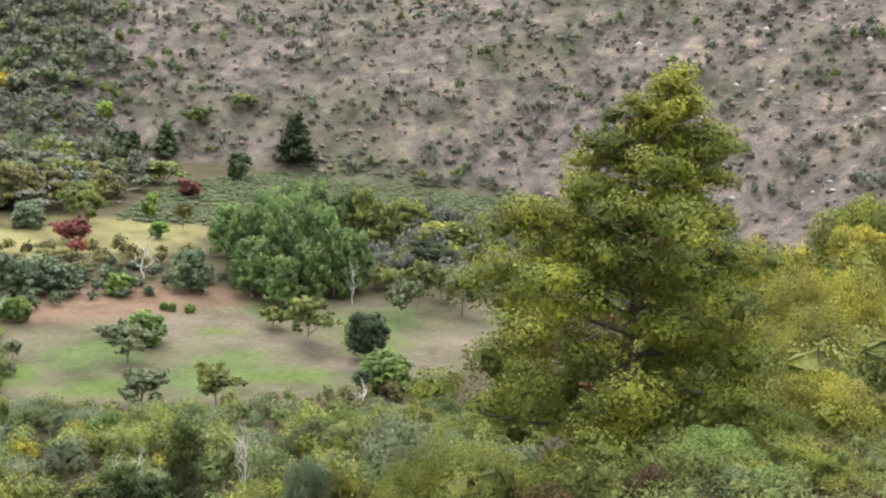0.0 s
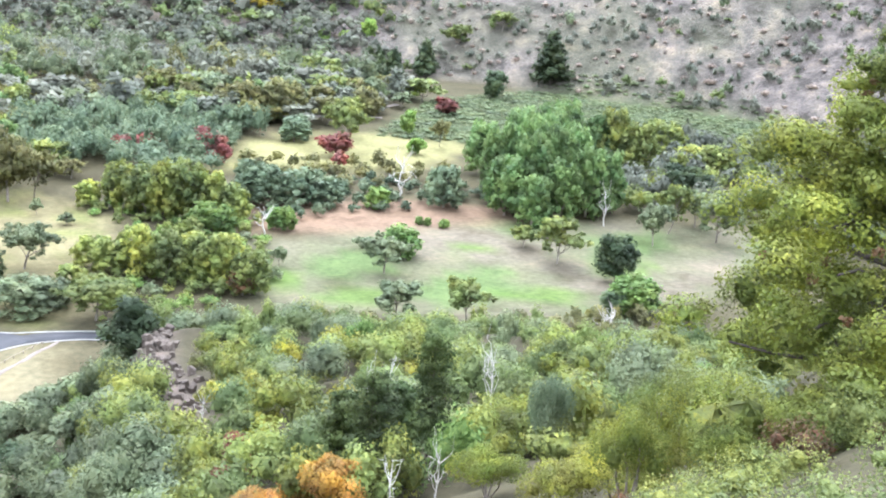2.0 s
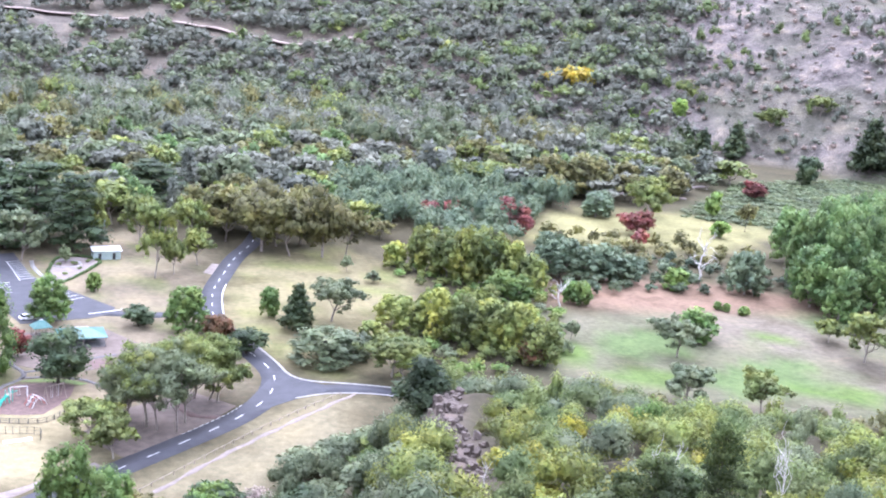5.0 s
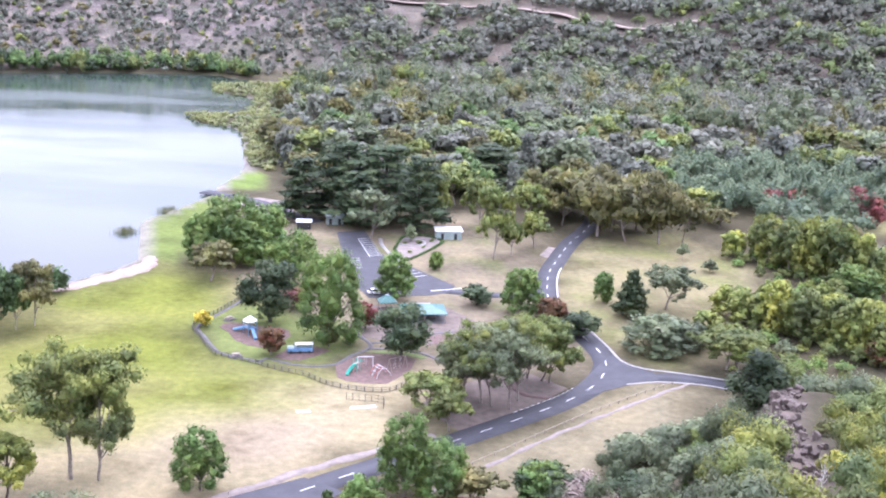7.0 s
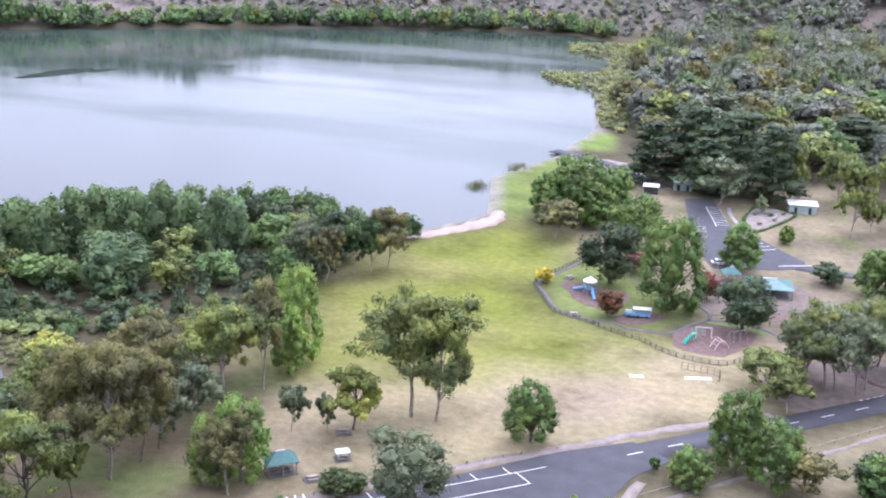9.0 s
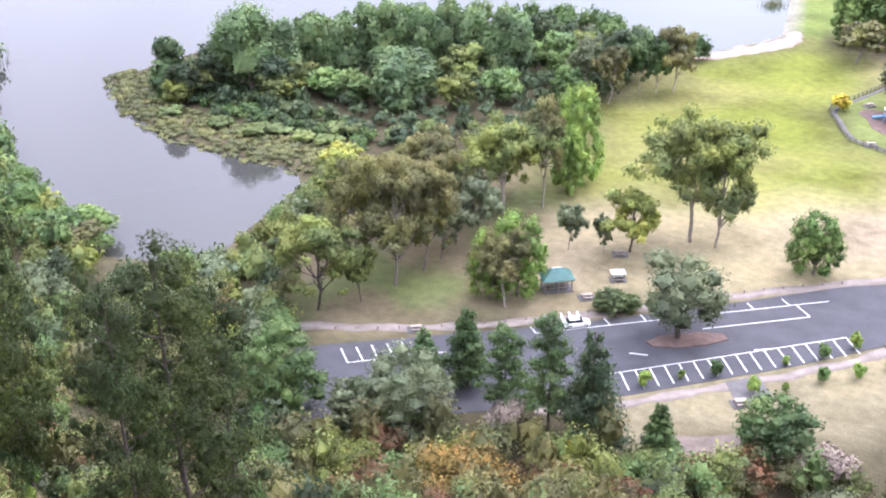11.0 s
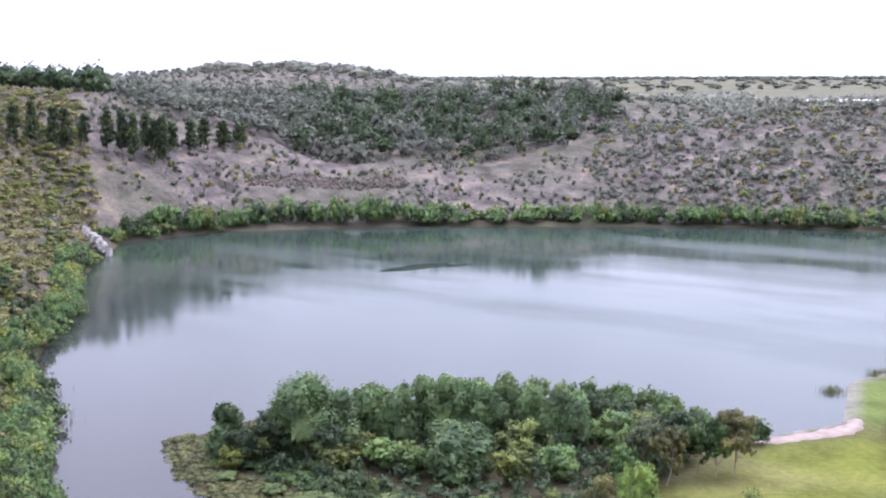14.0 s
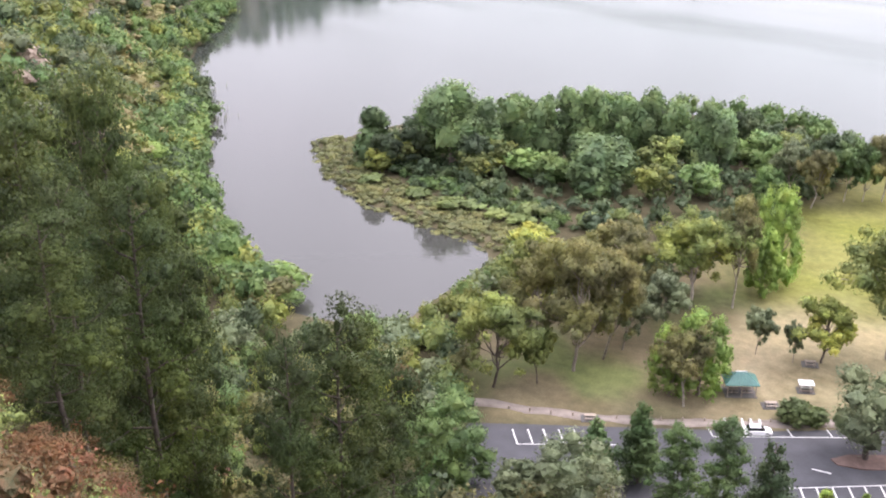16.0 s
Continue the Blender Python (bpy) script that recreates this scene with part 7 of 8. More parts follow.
# water tank on a stand
tank = tagged(new("water_tank"), "green-grey water tank on a timber stand", "tank")
tank.matrix_basis = pose(0, 419, 0)
bm = bmesh.new()
rod(bm, (0, 0, 2.4), (0, 0, 4.8), 1.9, seg=20)
part("tank_body", bm, GREY_GREEN, tank)
bm = bmesh.new()
rod(bm, (0, 0, 4.8), (0, 0, 5.2), 1.95, 0.2, seg=20)
part("lid", bm, ROOF_GREEN, tank)
for sx, sy in itertools.product((-1.1, 1.1), repeat=2):
    bm = bmesh.new()
    rod(bm, (sx, sy, -0.1), (sx, sy, 2.4), 0.12, seg=6)
    part("leg", bm, WOOD, tank)


# ---- picnic furniture ----
def picnic_table(m, label, top_mat):
    base = tagged(new("picnic_table"), label, "table", "picnic tables on the lawn")
    base.matrix_basis = m
    for nm, args in (("slab", (0, 0, -0.02, 3.0, 2.4, 0.08)), ("table_top", (0, 0, 0.7, 1.9, 0.8, 0.08)), ("bench", (0, 0.78, 0.42, 1.9, 0.32, 0.07)), ("bench", (0, -0.78, 0.42, 1.9, 0.32, 0.07)),
                     ("leg", (-0.7, 0, 0.05, 0.12, 1.5, 0.38)), ("leg", (0.7, 0, 0.05, 0.12, 1.5, 0.38)), ("pillar", (-0.7, 0, 0.4, 0.1, 0.1, 0.32)), ("pillar", (0.7, 0, 0.4, 0.1, 0.1, 0.32))):
        bm = bmesh.new()
        box(bm, *args)
        part(nm, bm, PATH_GREY if nm == "slab" else top_mat if nm == "table_top" else WOOD, base)
    return base


first = picnic_table(pose(-94, 142.5, 0.04, 0, 0, 38), "timber picnic table on a concrete slab", WOOD)
for x, y, a in ((-75.5, 184.7, 30), (-73.8, 166.4, 40), (-39.9, 147.7, 40), (-18.6, 171.5, 40), (-48, 262.6, 20), (-54.5, 289, 60)):
    copy_thing(first, pose(x, y, 0.04, 0, 0, a))
picnic_table(pose(-71.8, 175.2, 0.04, 0, 0, 35), "picnic table with a white canopy top", WHITE)
bbq = tagged(new("barbecue_shelter"), "low white-roofed barbecue on the picnic lawn", "barbecue")
bbq.matrix_basis = pose(-71.8, 175.2, 0, 0, 0, 35)
bm = bmesh.new()
box(bm, 0, 0, 1.5, 2.6, 2.0, 0.2, 0, 0.05)
part("roof", bm, WHITE, bbq, "flat white roof")
for sx, sy in itertools.product((-1.1, 1.1), (-0.8, 0.8)):
    bm = bmesh.new()
    box(bm, sx, sy, 0, 0.1, 0.1, 1.52)
    part("post", bm, WOOD, bbq)


# ---- fences ----
def post_fence(pts, gap, h, label, rails=1, mat=WOOD, thick=0.09, name="fence"):
    base = tagged(new(name), label, "fence")
    ln = catmull(pts, 0.5)
    sg = np.concatenate([[0], np.cumsum(np.linalg.norm(np.diff(ln, axis=0), axis=1))])
    ss = np.arange(0, sg[-1], gap)
    P = [(float(np.interp(s, sg, ln[:, 0])), float(np.interp(s, sg, ln[:, 1]))) for s in ss]
    bm = bmesh.new()
    box(bm, 0, 0, -0.1, thick * 1.5, thick * 1.5, h + 0.1)
    me = bpy.data.meshes.new("post")
    bm.to_mesh(me)
    bm.free()
    me.materials.append(mat)
    for x, y in P:
        ob = new("post", me)
        ob.parent = base
        ob.matrix_basis = pose(x, y, max(0, zat(x, y)))
    for k in range(rails):
        bm = bmesh.new()
        z = h * (0.92 - 0.42 * k)
        for a, b in zip(P, P[1:]):
            rod(bm, (*a, max(0, zat(*a)) + z), (*b, max(0, zat(*b)) + z), thick * 0.5, seg=4)
        part("rail", bm, mat, base)
    return base


post_fence([(-54.5, 307), (-58.7, 294), (-62.5, 283), (-59, 274.5), (-53.7, 264.2), (-49.6, 261.6), (-42.5, 258.4), (-39.4, 256.4), (-33.6, 253.7), (-29.8, 252), (-25.3, 248), (-20.2, 245.5), (-13.3, 244.5), (-9.1, 246.4), (-4.7, 254.3)], 1.9, 1.15, "low dark grey fence round the playground lawn", 3, FENCE_GREY, 0.13)
tagged(ribbon("fence_path", catmull([(-53.6, 306.8), (-57.7, 294), (-61.3, 283), (-58, 275), (-52.8, 265.2), (-49, 262.8), (-42.2, 259.8)], 2), 1.1, 0.036, PATH_GREY), "dark grey path inside the playground fence", "path", kind="structure")
post_fence([(-25, 174.5), (-9, 192), (11.2, 213.4), (26, 229.6), (37.3, 241.2), (48.5, 252), (57, 259)], 3.2, 0.75, "row of short timber posts with a rail beside the track", 1, WOOD, 0.12)
post_fence([(-106, 136), (-92, 144.5), (-72, 161), (-50, 182), (-34, 195)], 3.6, 0.7, "row of short bollards along the car park lawn", 0, WOOD, 0.14, "bollard_row")
post_fence([(-19.6, 239.4), (-15.6, 239), (-11.6, 238.4), (-11.2, 236.2), (-11.4, 234.6)], 1.4, 1.7, "wire practice net frame on the oval", 3, FENCE_GREY, 0.07)
# cricket practice slabs
for x0, y0, x1, y1 in ((-29.4, 231, -26.5, 231.6), (-18.2, 234.2, -12.8, 235.8)):
    tagged(slab("pitch_slab", [(x0, y0), (x1, y1), (x1 - 0.3, y1 + 1.2), (x0 - 0.3, y0 + 1.2)], 0.05, WHITE), "white concrete practice pitch on dry grass", "pitch")

# ---- playground ----
tagged(slab("mulch_bed", [(-55.9, 283), (-55.4, 286), (-53, 287.2), (-49, 286.2), (-44.9, 284.8), (-40.9, 284.8), (-38.2, 283), (-37.1, 278.8), (-39, 273), (-42.4, 269.1), (-46.5, 270.5), (-50.5, 274), (-53, 279.4)], 0.03, MULCH), "red-brown mulch bed of the climbing area", "mulch", kind="structure")
tagged(slab("mulch_pad", [(-24.1, 260), (-22, 263.6), (-18.6, 267.6), (-13.1, 268.6), (-8.9, 268.8), (-5.3, 266.1), (-6, 260.5), (-7.4, 256.2), (-11.4, 249.5), (-16.3, 249.2), (-20.7, 250.2), (-22.9, 252.1)], 0.03, MULCH), "red-brown mulch bed of the swings", "mulch", kind="structure")
tagged(slab("mulch_strip", [(-39.2, 263.6), (-36.6, 269.4), (-30.3, 272), (-26.2, 269.6), (-29.5, 264.8), (-32.8, 261.8), (-35.5, 261.6)], 0.026, MULCH), "red-brown mulch below the train ride", "mulch", kind="structure")
tagged(slab("forecourt", [(-24, 284), (-20, 306), (2, 308), (10, 296), (8, 282), (-4, 276), (-14, 278)], 0.02, LITTER), "brown bark-strewn forecourt of the playground shelter", "paving", kind="structure")
GARDEN = [(-15.6, 365), (-14.6, 375), (-12.7, 382.2), (-6.1, 383.8), (-0.4, 378), (-2.6, 370), (-5.5, 363), (-11.9, 352.4)]
tagged(slab("garden_bed", GARDEN, 0.025, GRAVEL), "pinkish gravel garden bed by the toilets", "garden bed", kind="structure")
tagged(ribbon("garden_path", catmull([(-21, 378.5), (-20, 370.7), (-16.9, 360.6), (-12.9, 350.8)], 2), 1.3, 0.05, CONCRETE), "pale concrete path beside a hedge", "path", kind="structure")
OVAL = [(-10.6 + 4.6 * math.cos(a), 375 + 4.4 * math.sin(a)) for a in np.linspace(0, 2 * math.pi, 25)]
tagged(ribbon("garden_edging", OVAL, 0.7, 0.16, CONCRETE, 0.2), "pale edging round an oval planting bed", "edging", kind="structure")
hedge_line = catmull([*GARDEN, GARDEN[0]], 0.9)
woods("garden_hedge", "low clipped hedge round the gravel garden", [(x, y, 0.95, 1.4) for x, y in hedge_line], "green", 40, 0.16, 401, category="hedge", per=2)
for x, y, h, w in ((-10.8, 376.5, 6.0, 4.6), (-8.0, 374.0, 1.6, 2.2), (-12.6, 373.2, 1.3, 1.8), (-6.4, 368.5, 1.2, 1.6), (-10.5, 362.0, 1.2, 1.7), (-4.0, 377.0, 1.4, 1.8)):
    plant("garden_shrub", "round" if h > 3 else "shrub", x, y, h, w, "grey_gum" if h > 3 else "scrub_green", "shrub planted in the gravel garden", BARK, 560, 0.07, 2, category="bush")
for pts in ([(-42.5, 259.2), (-40.4, 262.2), (-36.9, 260.4), (-32.5, 258.6), (-27, 259), (-23.6, 261), (-20.6, 267.3), (-17.5, 271.2), (-16.9, 275.5), (-20.3, 282), (-22, 290)], [(-17.2, 272), (-10, 272.5), (-3, 270), (2, 264), (8, 261)], [(-16.9, 276), (-9, 279), (-2, 285), (4, 288)]):
    tagged(ribbon("play_path", catmull(pts, 2), 1.2, 0.036, PATH_GREY), "narrow dark grey path through the playground", "path", kind="structure")
tagged(slab("play_lawn", [(-18, 270), (-13, 271.4), (-7, 270.8), (-2.5, 268), (-4, 266.8), (-8.9, 269.4), (-13.1, 269.3)], 0.02, PLAY_GRASS), "patch of green watered grass by the swings", "lawn", kind="structure")
for x, y, w in ((-12, 262.5, 7), (0.5, 281, 6)):
    bed = [(x + w * 0.5 * math.cos(a) * (1 + 0.15 * math.sin(3 * a)), y + w * 0.6 * math.sin(a)) for a in np.linspace(0, 2 * math.pi, 13)[:-1]]
    tagged(slab("planting_bed", bed, 0.045, MULCH), "red-brown mulch bed with a low edging", "garden bed", kind="structure")

tower = tagged(new("climbing_tower"), "blue and white climbing tower with slides", "play equipment")
tower.matrix_basis = pose(-47.4, 279, 0.03, 0, 0, -50)
for sx, sy in itertools.product((-1.2, 1.2), repeat=2):
    bm = bmesh.new()
    rod(bm, (sx, sy, 0), (sx, sy, 3.6), 0.09, seg=8)
    part("post", bm, BLUE, tower)
bm = bmesh.new()
box(bm, 0, 0, 1.6, 2.4, 2.4, 0.12)
part("deck", bm, BLUE, tower)
bm = bmesh.new()
bmesh.ops.create_cone(bm, cap_ends=True, segments=8, radius1=1.9, radius2=0.25, depth=1.1, matrix=pose(0, 0, 4.1))
part("roof", bm, WHITE, tower, "white domed roof")
for k, (dx, dy) in enumerate(((3.6, -1.2), (-3.2, -2.2))):
    bm = bmesh.new()
    for j in range(7):
        t0, t1 = j / 7, (j + 1) / 7
        p0 = Vector((1.2 * (1 if dx > 0 else -1) + dx * t0, dy * t0, 1.7 - 1.5 * t0 ** 0.8))
        p1 = Vector((1.2 * (1 if dx > 0 else -1) + dx * t1, dy * t1, 1.7 - 1.5 * t1 ** 0.8))
        rod(bm, p0, p1, 0.42, seg=8)
    part("slide", bm, BLUE, tower, "blue-grey tube slide")
for s in (-1.2, 1.2):
    bm = bmesh.new()
    rod(bm, (-1.2, s, 2.4), (1.2, s, 2.4), 0.05, seg=6)
    part("guard_rail", bm, WHITE, tower)

train = tagged(new("play_train"), "pale blue play train with a white canopy", "play equipment")
train.matrix_basis = pose(-33.4, 267.4, 0.03, 0, 0, 12)
bm = bmesh.new()
box(bm, 0, 0, 0.3, 6.2, 1.6, 0.9, 0, 0.1)
part("body", bm, BLUE, train)
bm = bmesh.new()
box(bm, 1.0, 0, 2.1, 4.4, 2.0, 0.16, 0, 0.06)
part("canopy", bm, WHITE, train, "white canopy")
for sx, sy in itertools.product((-1.0, 3.0), (-0.8, 0.8)):
    bm = bmesh.new()
    rod(bm, (sx, sy, 1.1), (sx, sy, 2.1), 0.06, seg=6)
    part("post", bm, WHITE, train)
bm = bmesh.new()
rod(bm, (-3.0, 0, 1.2), (-1.4, 0, 1.2), 0.6, seg=12)
part("boiler", bm, GREY_GREEN, train)
for sx in (-2.2, 0.0, 2.2):
    bm = bmesh.new()
    rod(bm, (sx, -0.85, 0.32), (sx, 0.85, 0.32), 0.32, seg=12)
    part("wheel", bm, DARK, train)

slide = tagged(new("green_slide"), "green playground slide with steps and frame", "play equipment")
slide.matrix_basis = pose(-18.6, 257.4, 0.03, 0, 0, 62)
bm = bmesh.new()
for j in range(8):
    t0, t1 = j / 8, (j + 1) / 8
    box(bm, -1.2 - 3.2 * (t0 + t1) / 2, 0.3 * math.sin(3 * t0), 1.9 - 1.75 * t1, 0.5, 0.7, 0.26)
part("chute", bm, GREEN, slide, "green moulded chute")
for sx, sy in itertools.product((-1.1, 0.1), (-0.5, 0.5)):
    bm = bmesh.new()
    rod(bm, (sx, sy, 0), (sx, sy, 3.0), 0.07, seg=6)
    part("post", bm, GREEN, slide)
bm = bmesh.new()
box(bm, -0.5, 0, 1.8, 1.3, 1.1, 0.1)
part("deck", bm, WOOD, slide)
for k in range(5):
    bm = bmesh.new()
    rod(bm, (0.2 + 0.5 * k, -0.45, 1.8), (0.2 + 0.5 * k, 0.45, 1.8), 0.04, seg=5)
    part("rung", bm, GREEN, slide)


def swing_set(x, y, turn, span, h, mat, label, seats):
    base = tagged(new("swing_set"), label, "swing")
    base.matrix_basis = pose(x, y, 0.03, 0, 0, turn)
    bm = bmesh.new()
    rod(bm, (-span / 2, 0, h), (span / 2, 0, h), 0.07, seg=6)
    part("crossbar", bm, mat, base)
    for sx, sy in itertools.product((-span / 2, span / 2), (-1.1, 1.1)):
        bm = bmesh.new()
        rod(bm, (sx, sy, 0), (sx, 0, h), 0.06, seg=6)
        part("leg", bm, mat, base)
    for k in range(seats):
        px = -span / 2 + span * (k + 1) / (seats + 1)
        bm = bmesh.new()
        box(bm, px, 0, 0.5, 0.5, 0.2, 0.05)
        seat = part("seat", bm, DARK, base)
        for s in (-0.22, 0.22):
            bm = bmesh.new()
            rod(bm, (px + s, 0, 0.52), (px + s, 0, h), 0.02, seg=4)
            part("chain", bm, WHITE, seat)
    return base


swing_set(-17.0, 259.5, 10, 3.6, 2.6, WHITE, "pale steel climbing bars beside a slide", 1)
swing_set(-9.4, 258.3, 38, 4.6, 3.3, WOOD, "tall timber swing frame on mulch", 2)
dome = tagged(new("climbing_arch"), "pale arched climbing frame on mulch", "play equipment")
dome.matrix_basis = pose(-13.2, 254.9, 0.03, 0, 0, 40)
for k in range(4):
    bm = bmesh.new()
    arc = [(-2.0 + 4.0 * j / 6, (k - 1.5) * 0.9, 0.1 + 2.1 * math.sin(math.pi * j / 6)) for j in range(7)]
    for a, b in zip(arc, arc[1:]):
        rod(bm, a, b, 0.06, seg=6)
    part("arch_bar", bm, (WHITE, RED, WHITE, RED)[k], dome)
for j in range(1, 6):
    bm = bmesh.new()
    x, z = -2.0 + 4.0 * j / 6, 0.1 + 2.1 * math.sin(math.pi * j / 6)
    rod(bm, (x, -1.35, z), (x, 1.35, z), 0.045, seg=6)
    part("rung", bm, WHITE, dome)


# ---- rock ----
def boulder(bm, x, y, z, sx, sy, sz, rs):
    """A broken block of rock, half sunk, with worn corners."""
    m = pose(x, y, z, rs.uniform(-22, 22), rs.uniform(-22, 22), rs.uniform(0, 360)) @ Matrix.Diagonal((sx * 1.5, sy * 1.5, sz * 1.5, 1))
    res = bmesh.ops.create_cube(bm, size=1, matrix=m)
    edges = list({e for v in res["verts"] for e in v.link_edges})
    bmesh.ops.bevel(bm, geom=edges, offset=0.16 * min(sx, sy, sz), segments=1, affect="EDGES")
    bmesh.ops.subdivide_edges(bm, edges=[e for e in bm.edges if e.calc_length() > 0.6 * min(sx, sy, sz)], cuts=1, use_grid_fill=True)
    for v in bm.verts:
        d = noise.noise(v.co * 0.9)
        v.co += (v.co - Vector((x, y, z))) * (0.5 * d) + Vector((rs.uniform(-1, 1), rs.uniform(-1, 1), rs.uniform(-1, 1))) * 0.1 * min(sx, sy, sz)


rs_ = np.random.RandomState(8)
outcrop = tagged(new("rock_outcrop"), "weathered grey-brown rock outcrop on the spur", "rock")
for k in range(290):
    t = (k + rs_.uniform(0, 1)) / 290
    wide = 1.4 + 5.0 * t
    x, y = float(np.interp(t, (0, 0.33, 0.66, 1), ROCK_LINE[:, 0])) + rs_.uniform(-wide, wide), float(np.interp(t, (0, 0.33, 0.66, 1), ROCK_LINE[:, 1])) + rs_.uniform(-3, 3)
    s = rs_.uniform(0.25, 0.9) ** 1.6 * (1.15 - 0.4 * t)
    bm = bmesh.new()
    boulder(bm, x, y, zat(x, y) + 0.25 * s, s * 1.1, s * 0.8, s * rs_.uniform(0.8, 1.9), rs_)
    part("boulder", bm, ROCK, outcrop)
top_rocks = tagged(new("rock_ledge"), "low pale rock ledge above the paddock", "rock")
for k in range(8):
    x, y = 92 + k * 2.2 + rs_.uniform(-1, 1), 212 + k * 0.6 + rs_.uniform(-1.5, 1.5)
    bm = bmesh.new()
    boulder(bm, x, y, zat(x, y) + 1.2, 2.2, 1.8, 1.4, rs_)
    part("boulder", bm, ROCK, top_rocks)
cliff = tagged(new("limestone_cliff"), "pale limestone cliff at the water's edge", "cliff")
for k in range(30):
    t = (k % 10) / 9
    x, y = -529 - 27 * t + rs_.uniform(-1.5, 1.5), 436 + 10 * t - 1.6 * (k // 10) + rs_.uniform(-1, 1)
    bm = bmesh.new()
    boulder(bm, x, y, 1.5 + 4.6 * (k // 10) * (0.5 + 0.5 * t) + rs_.uniform(-1, 1), 2.2, 1.8, rs_.uniform(2.4, 3.8), rs_)
    part("rock_face", bm, PALE_ROCK, cliff)
scar = tagged(new("shore_rocks"), "pale broken rocks on the far shore", "rock")
for k in range(14):
    x, y = -205 + rs_.uniform(-9, 9), 796 + rs_.uniform(-2, 14)
    bm = bmesh.new()
    boulder(bm, x, y, zat(x, y) + 1.0, rs_.uniform(2, 4), 2.5, rs_.uniform(1.5, 3), rs_)
    part("boulder", bm, PALE_ROCK, scar)


def rocks(name, label, pts, mat, size, seed):
    """Loose rocks past counting, in one object."""
    r = np.random.RandomState(seed)
    pts = np.asarray(pts, float)
    z = height(pts[:, 0], pts[:, 1])
    iv, jf = ICO[1]
    n = len(pts)
    s = size * r.uniform(0.4, 1.6, (n, 1, 3))
    v = iv[None] * s * (1 + 0.22 * r.randn(n, len(iv), 1)) + np.column_stack([pts, z])[:, None]
    f = jf[None] + (np.arange(n) * len(iv))[:, None, None]
    return tagged(new(name, mesh_data(name, v.reshape(-1, 3), f.reshape(-1, 3), [mat])), label, "rocks", kind="stuff")


rocks("wall_rocks", "grey rocks cropping out of the crater wall", scatter(301, RIGHT_WALL, 9, lambda x, y: on_wall(x, y) & (lump(x, y, 80, 55) > 0.3), 5000)[:420], ROCK, 1.1, 5)
rocks("rock_band", "dark layered rock band low on the far crater wall", scatter(304, rocks_band, 2.6, None, 4000)[:280], ROCK, 1.6, 9)
rocks("pale_wall_rocks", "pale broken rocks high on the crater wall", scatter(302, polar(52, 72, 620, 900), 8, lambda x, y: on_wall(x, y) & (lump(x, y, 50, 56) > 0.45), 3000)[:220], PALE_ROCK, 1.7, 6)
rocks("far_rocks", "pale broken rocks on the far crater wall", scatter(303, FAR_WALL, 11, lambda x, y: lump(x, y, 90, 57) > 0.6, 5000)[:300], ROCK, 1.6, 7)

def reed_tuft(x, y, wide, n, seed):
    """Upright rushes standing in shallow water."""
    r = np.random.RandomState(seed)
    vs, fs = [], []
    for k in range(n):
        px_, py_ = x + r.randn() * wide * 0.4, y + r.randn() * wide * 0.55
        h, a, lean = r.uniform(1.0, 2.4), r.uniform(0, 6.28), r.randn(2) * 0.25
        d = np.array([math.cos(a), math.sin(a)]) * 0.06
        b = len(vs)
        vs += [(px_ - d[0], py_ - d[1], -0.9), (px_ + d[0], py_ + d[1], -0.9), (px_ + lean[0] * 0.5 + d[0] * 0.7, py_ + lean[1] * 0.5 + d[1] * 0.7, -0.8 + h * 0.55), (px_ + lean[0] * 0.5 - d[0] * 0.7, py_ + lean[1] * 0.5 - d[1] * 0.7, -0.8 + h * 0.55), (px_ + lean[0], py_ + lean[1], -0.8 + h)]
        fs += [(b, b + 1, b + 2), (b, b + 2, b + 3), (b + 3, b + 2, b + 4)]
    return tagged(new("rush_tuft", mesh_data("rush_tuft", vs, np.array(fs), [LEAF["reed"]])), "thin rushes standing in shallow lake water", "rushes", kind="stuff")


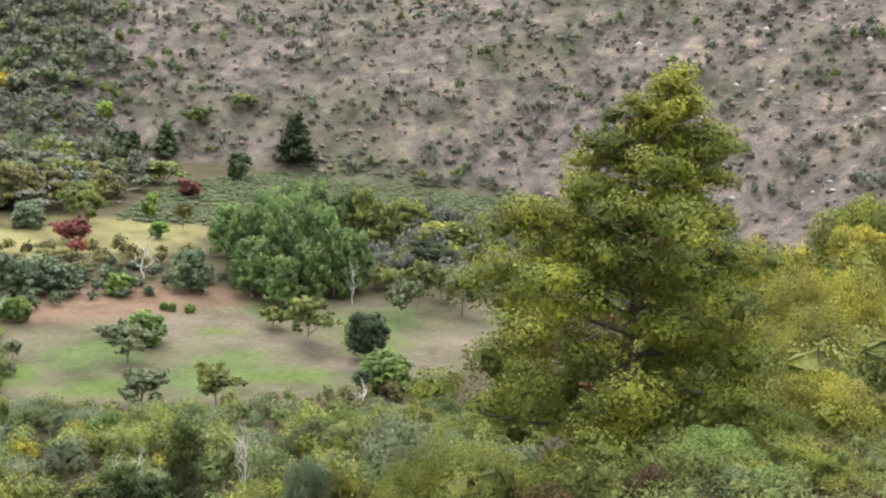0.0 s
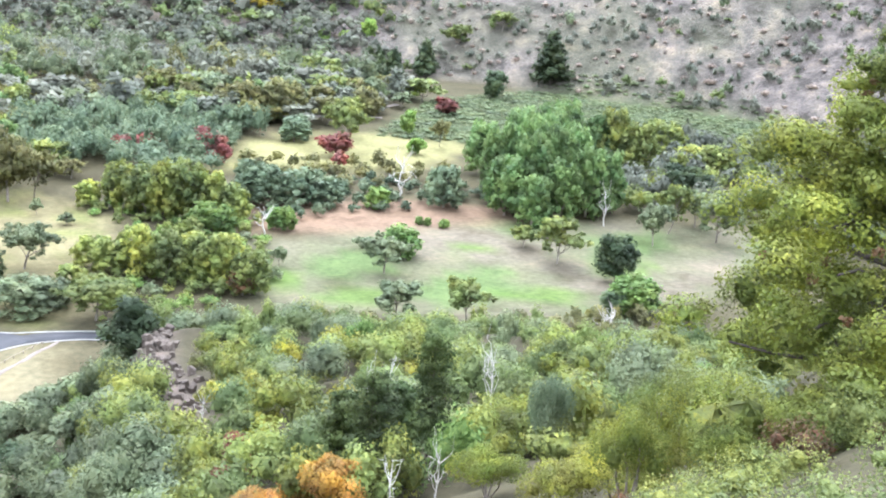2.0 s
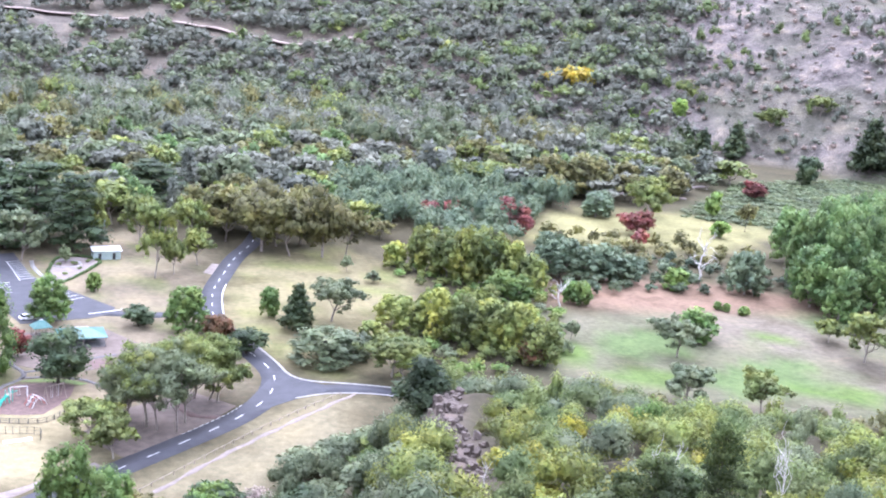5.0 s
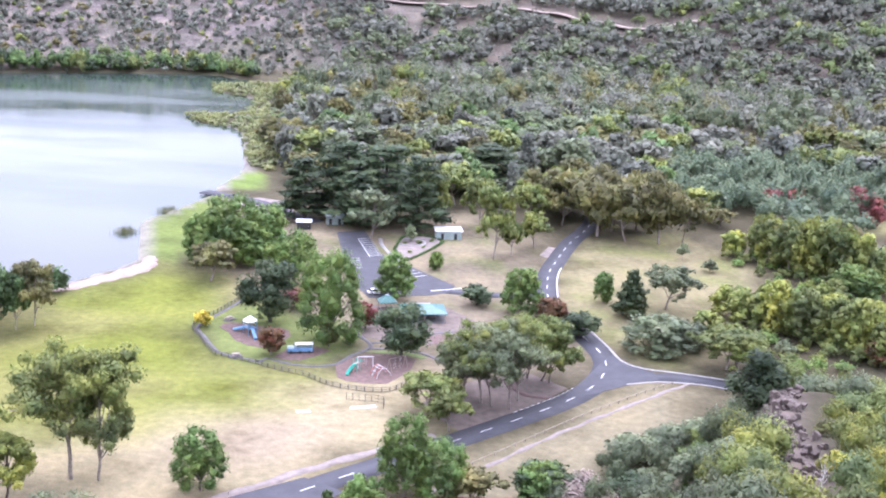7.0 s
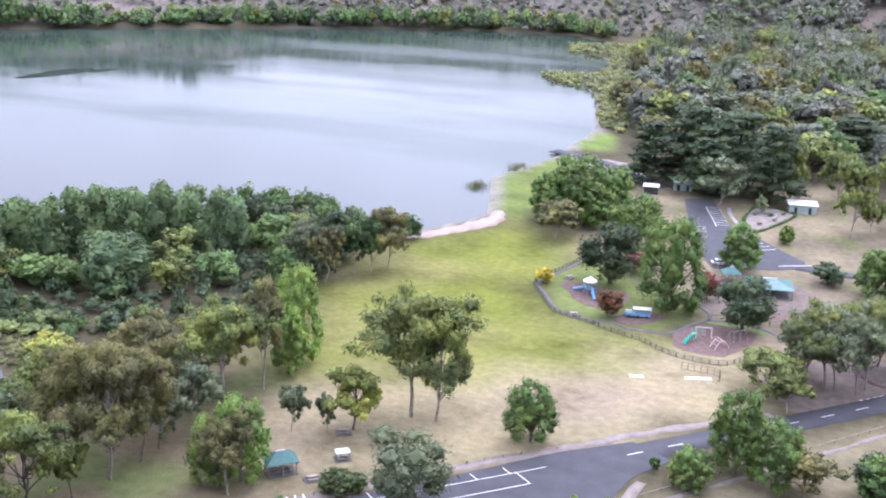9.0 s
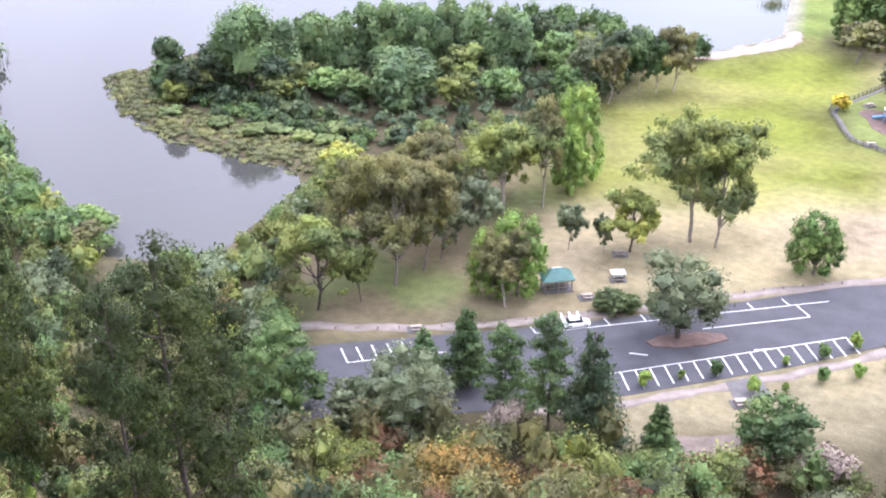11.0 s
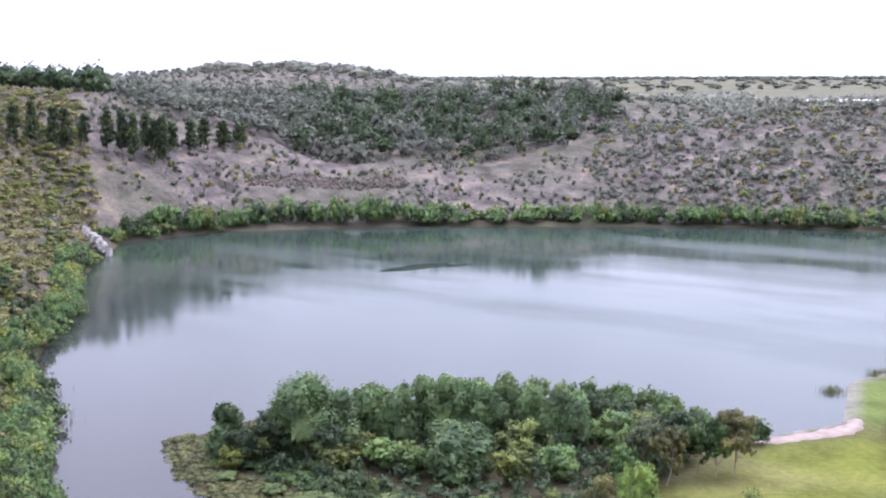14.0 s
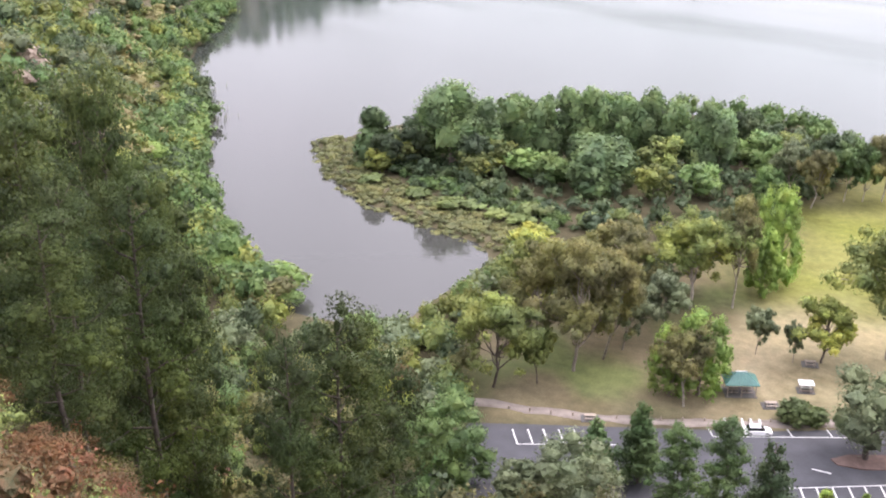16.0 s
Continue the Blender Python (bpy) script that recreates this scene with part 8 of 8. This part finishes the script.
for k, (x, y, wide, n) in enumerate(((-104.5, 373.5, 4.5, 260), (-295, 219, 6, 160), (-311, 228, 6, 160), (-282, 210, 6, 160), (-98, 404, 5, 200))):
    reed_tuft(x, y, wide, n, 700 + k)

weed_rs = np.random.RandomState(17)
for wx, wy, wl_, ww in ((-360, 503, 24, 8), (-346, 520, 9, 4)):
    ring = [(wx + math.sin(0.35) * wl_ * math.cos(a) * q - math.cos(0.35) * ww * math.sin(a) * q, wy + math.cos(0.35) * wl_ * math.cos(a) * q + math.sin(0.35) * ww * math.sin(a) * q) for a, q in zip(np.linspace(0, 6.283, 27)[:-1], weed_rs.uniform(0.72, 1.12, 26))]
    tagged(slab("weed_bed", ring, -0.78, WEED, 0.2), "dark patch of weed lying on the lake surface", "water weed", kind="stuff")

# ---- far houses on the rim ----
for x, y, a, w in ((-372, 1230, 20, 22), (-345, 1245, 24, 28), (-322, 1262, 18, 24), (-296, 1250, 20, 16), (-262, 1262, 15, 20), (-238, 1248, 12, 18)):
    house = tagged(new("house"), "distant low house with a pale roof on the rim", "house", "houses on the rim")
    house.matrix_basis = pose(x, y, zat(x, y) + 3.0, 0, 0, a)
    bm = bmesh.new()
    box(bm, 0, 0, -4, w, 9, 7)
    part("wall", bm, CONCRETE, house)
    bm = bmesh.new()
    gable(bm, w / 2, 4.5, 3.0, 5.4, 0.6)
    part("roof", bm, WHITE, house, "pale sheet metal roof")
    for k in (-1, 0, 1):
        bm = bmesh.new()
        box(bm, k * w * 0.3, -4.53, 0.6, 1.8, 0.1, 1.3)
        part("window", bm, GLASS, house)

# ---- saplings along the car park verge ----
for k, (x, y) in enumerate(((-50.1, 149.9), (-45.7, 153.3), (-54.3, 145.2), (-37.3, 161.7), (-32.7, 166.3), (-29.1, 172.1), (-24.4, 175.8), (-18.6, 191.1), (-39.2, 151.5), (-35.1, 154.1), (-30.9, 159.5), (-26.5, 163.4), (-23.1, 167.9), (-18, 164), (-10, 172), (0, 184), (9, 196), (20, 205))):
    plant("sapling", "round", x, y, 3.0 if k % 3 else 1.8, 2.4 if k % 3 else 1.4, ("lime", "green", "lime")[k % 3], "young tree planted on the car park verge", BARK, 420, 0.09, 2, "saplings on the verge")
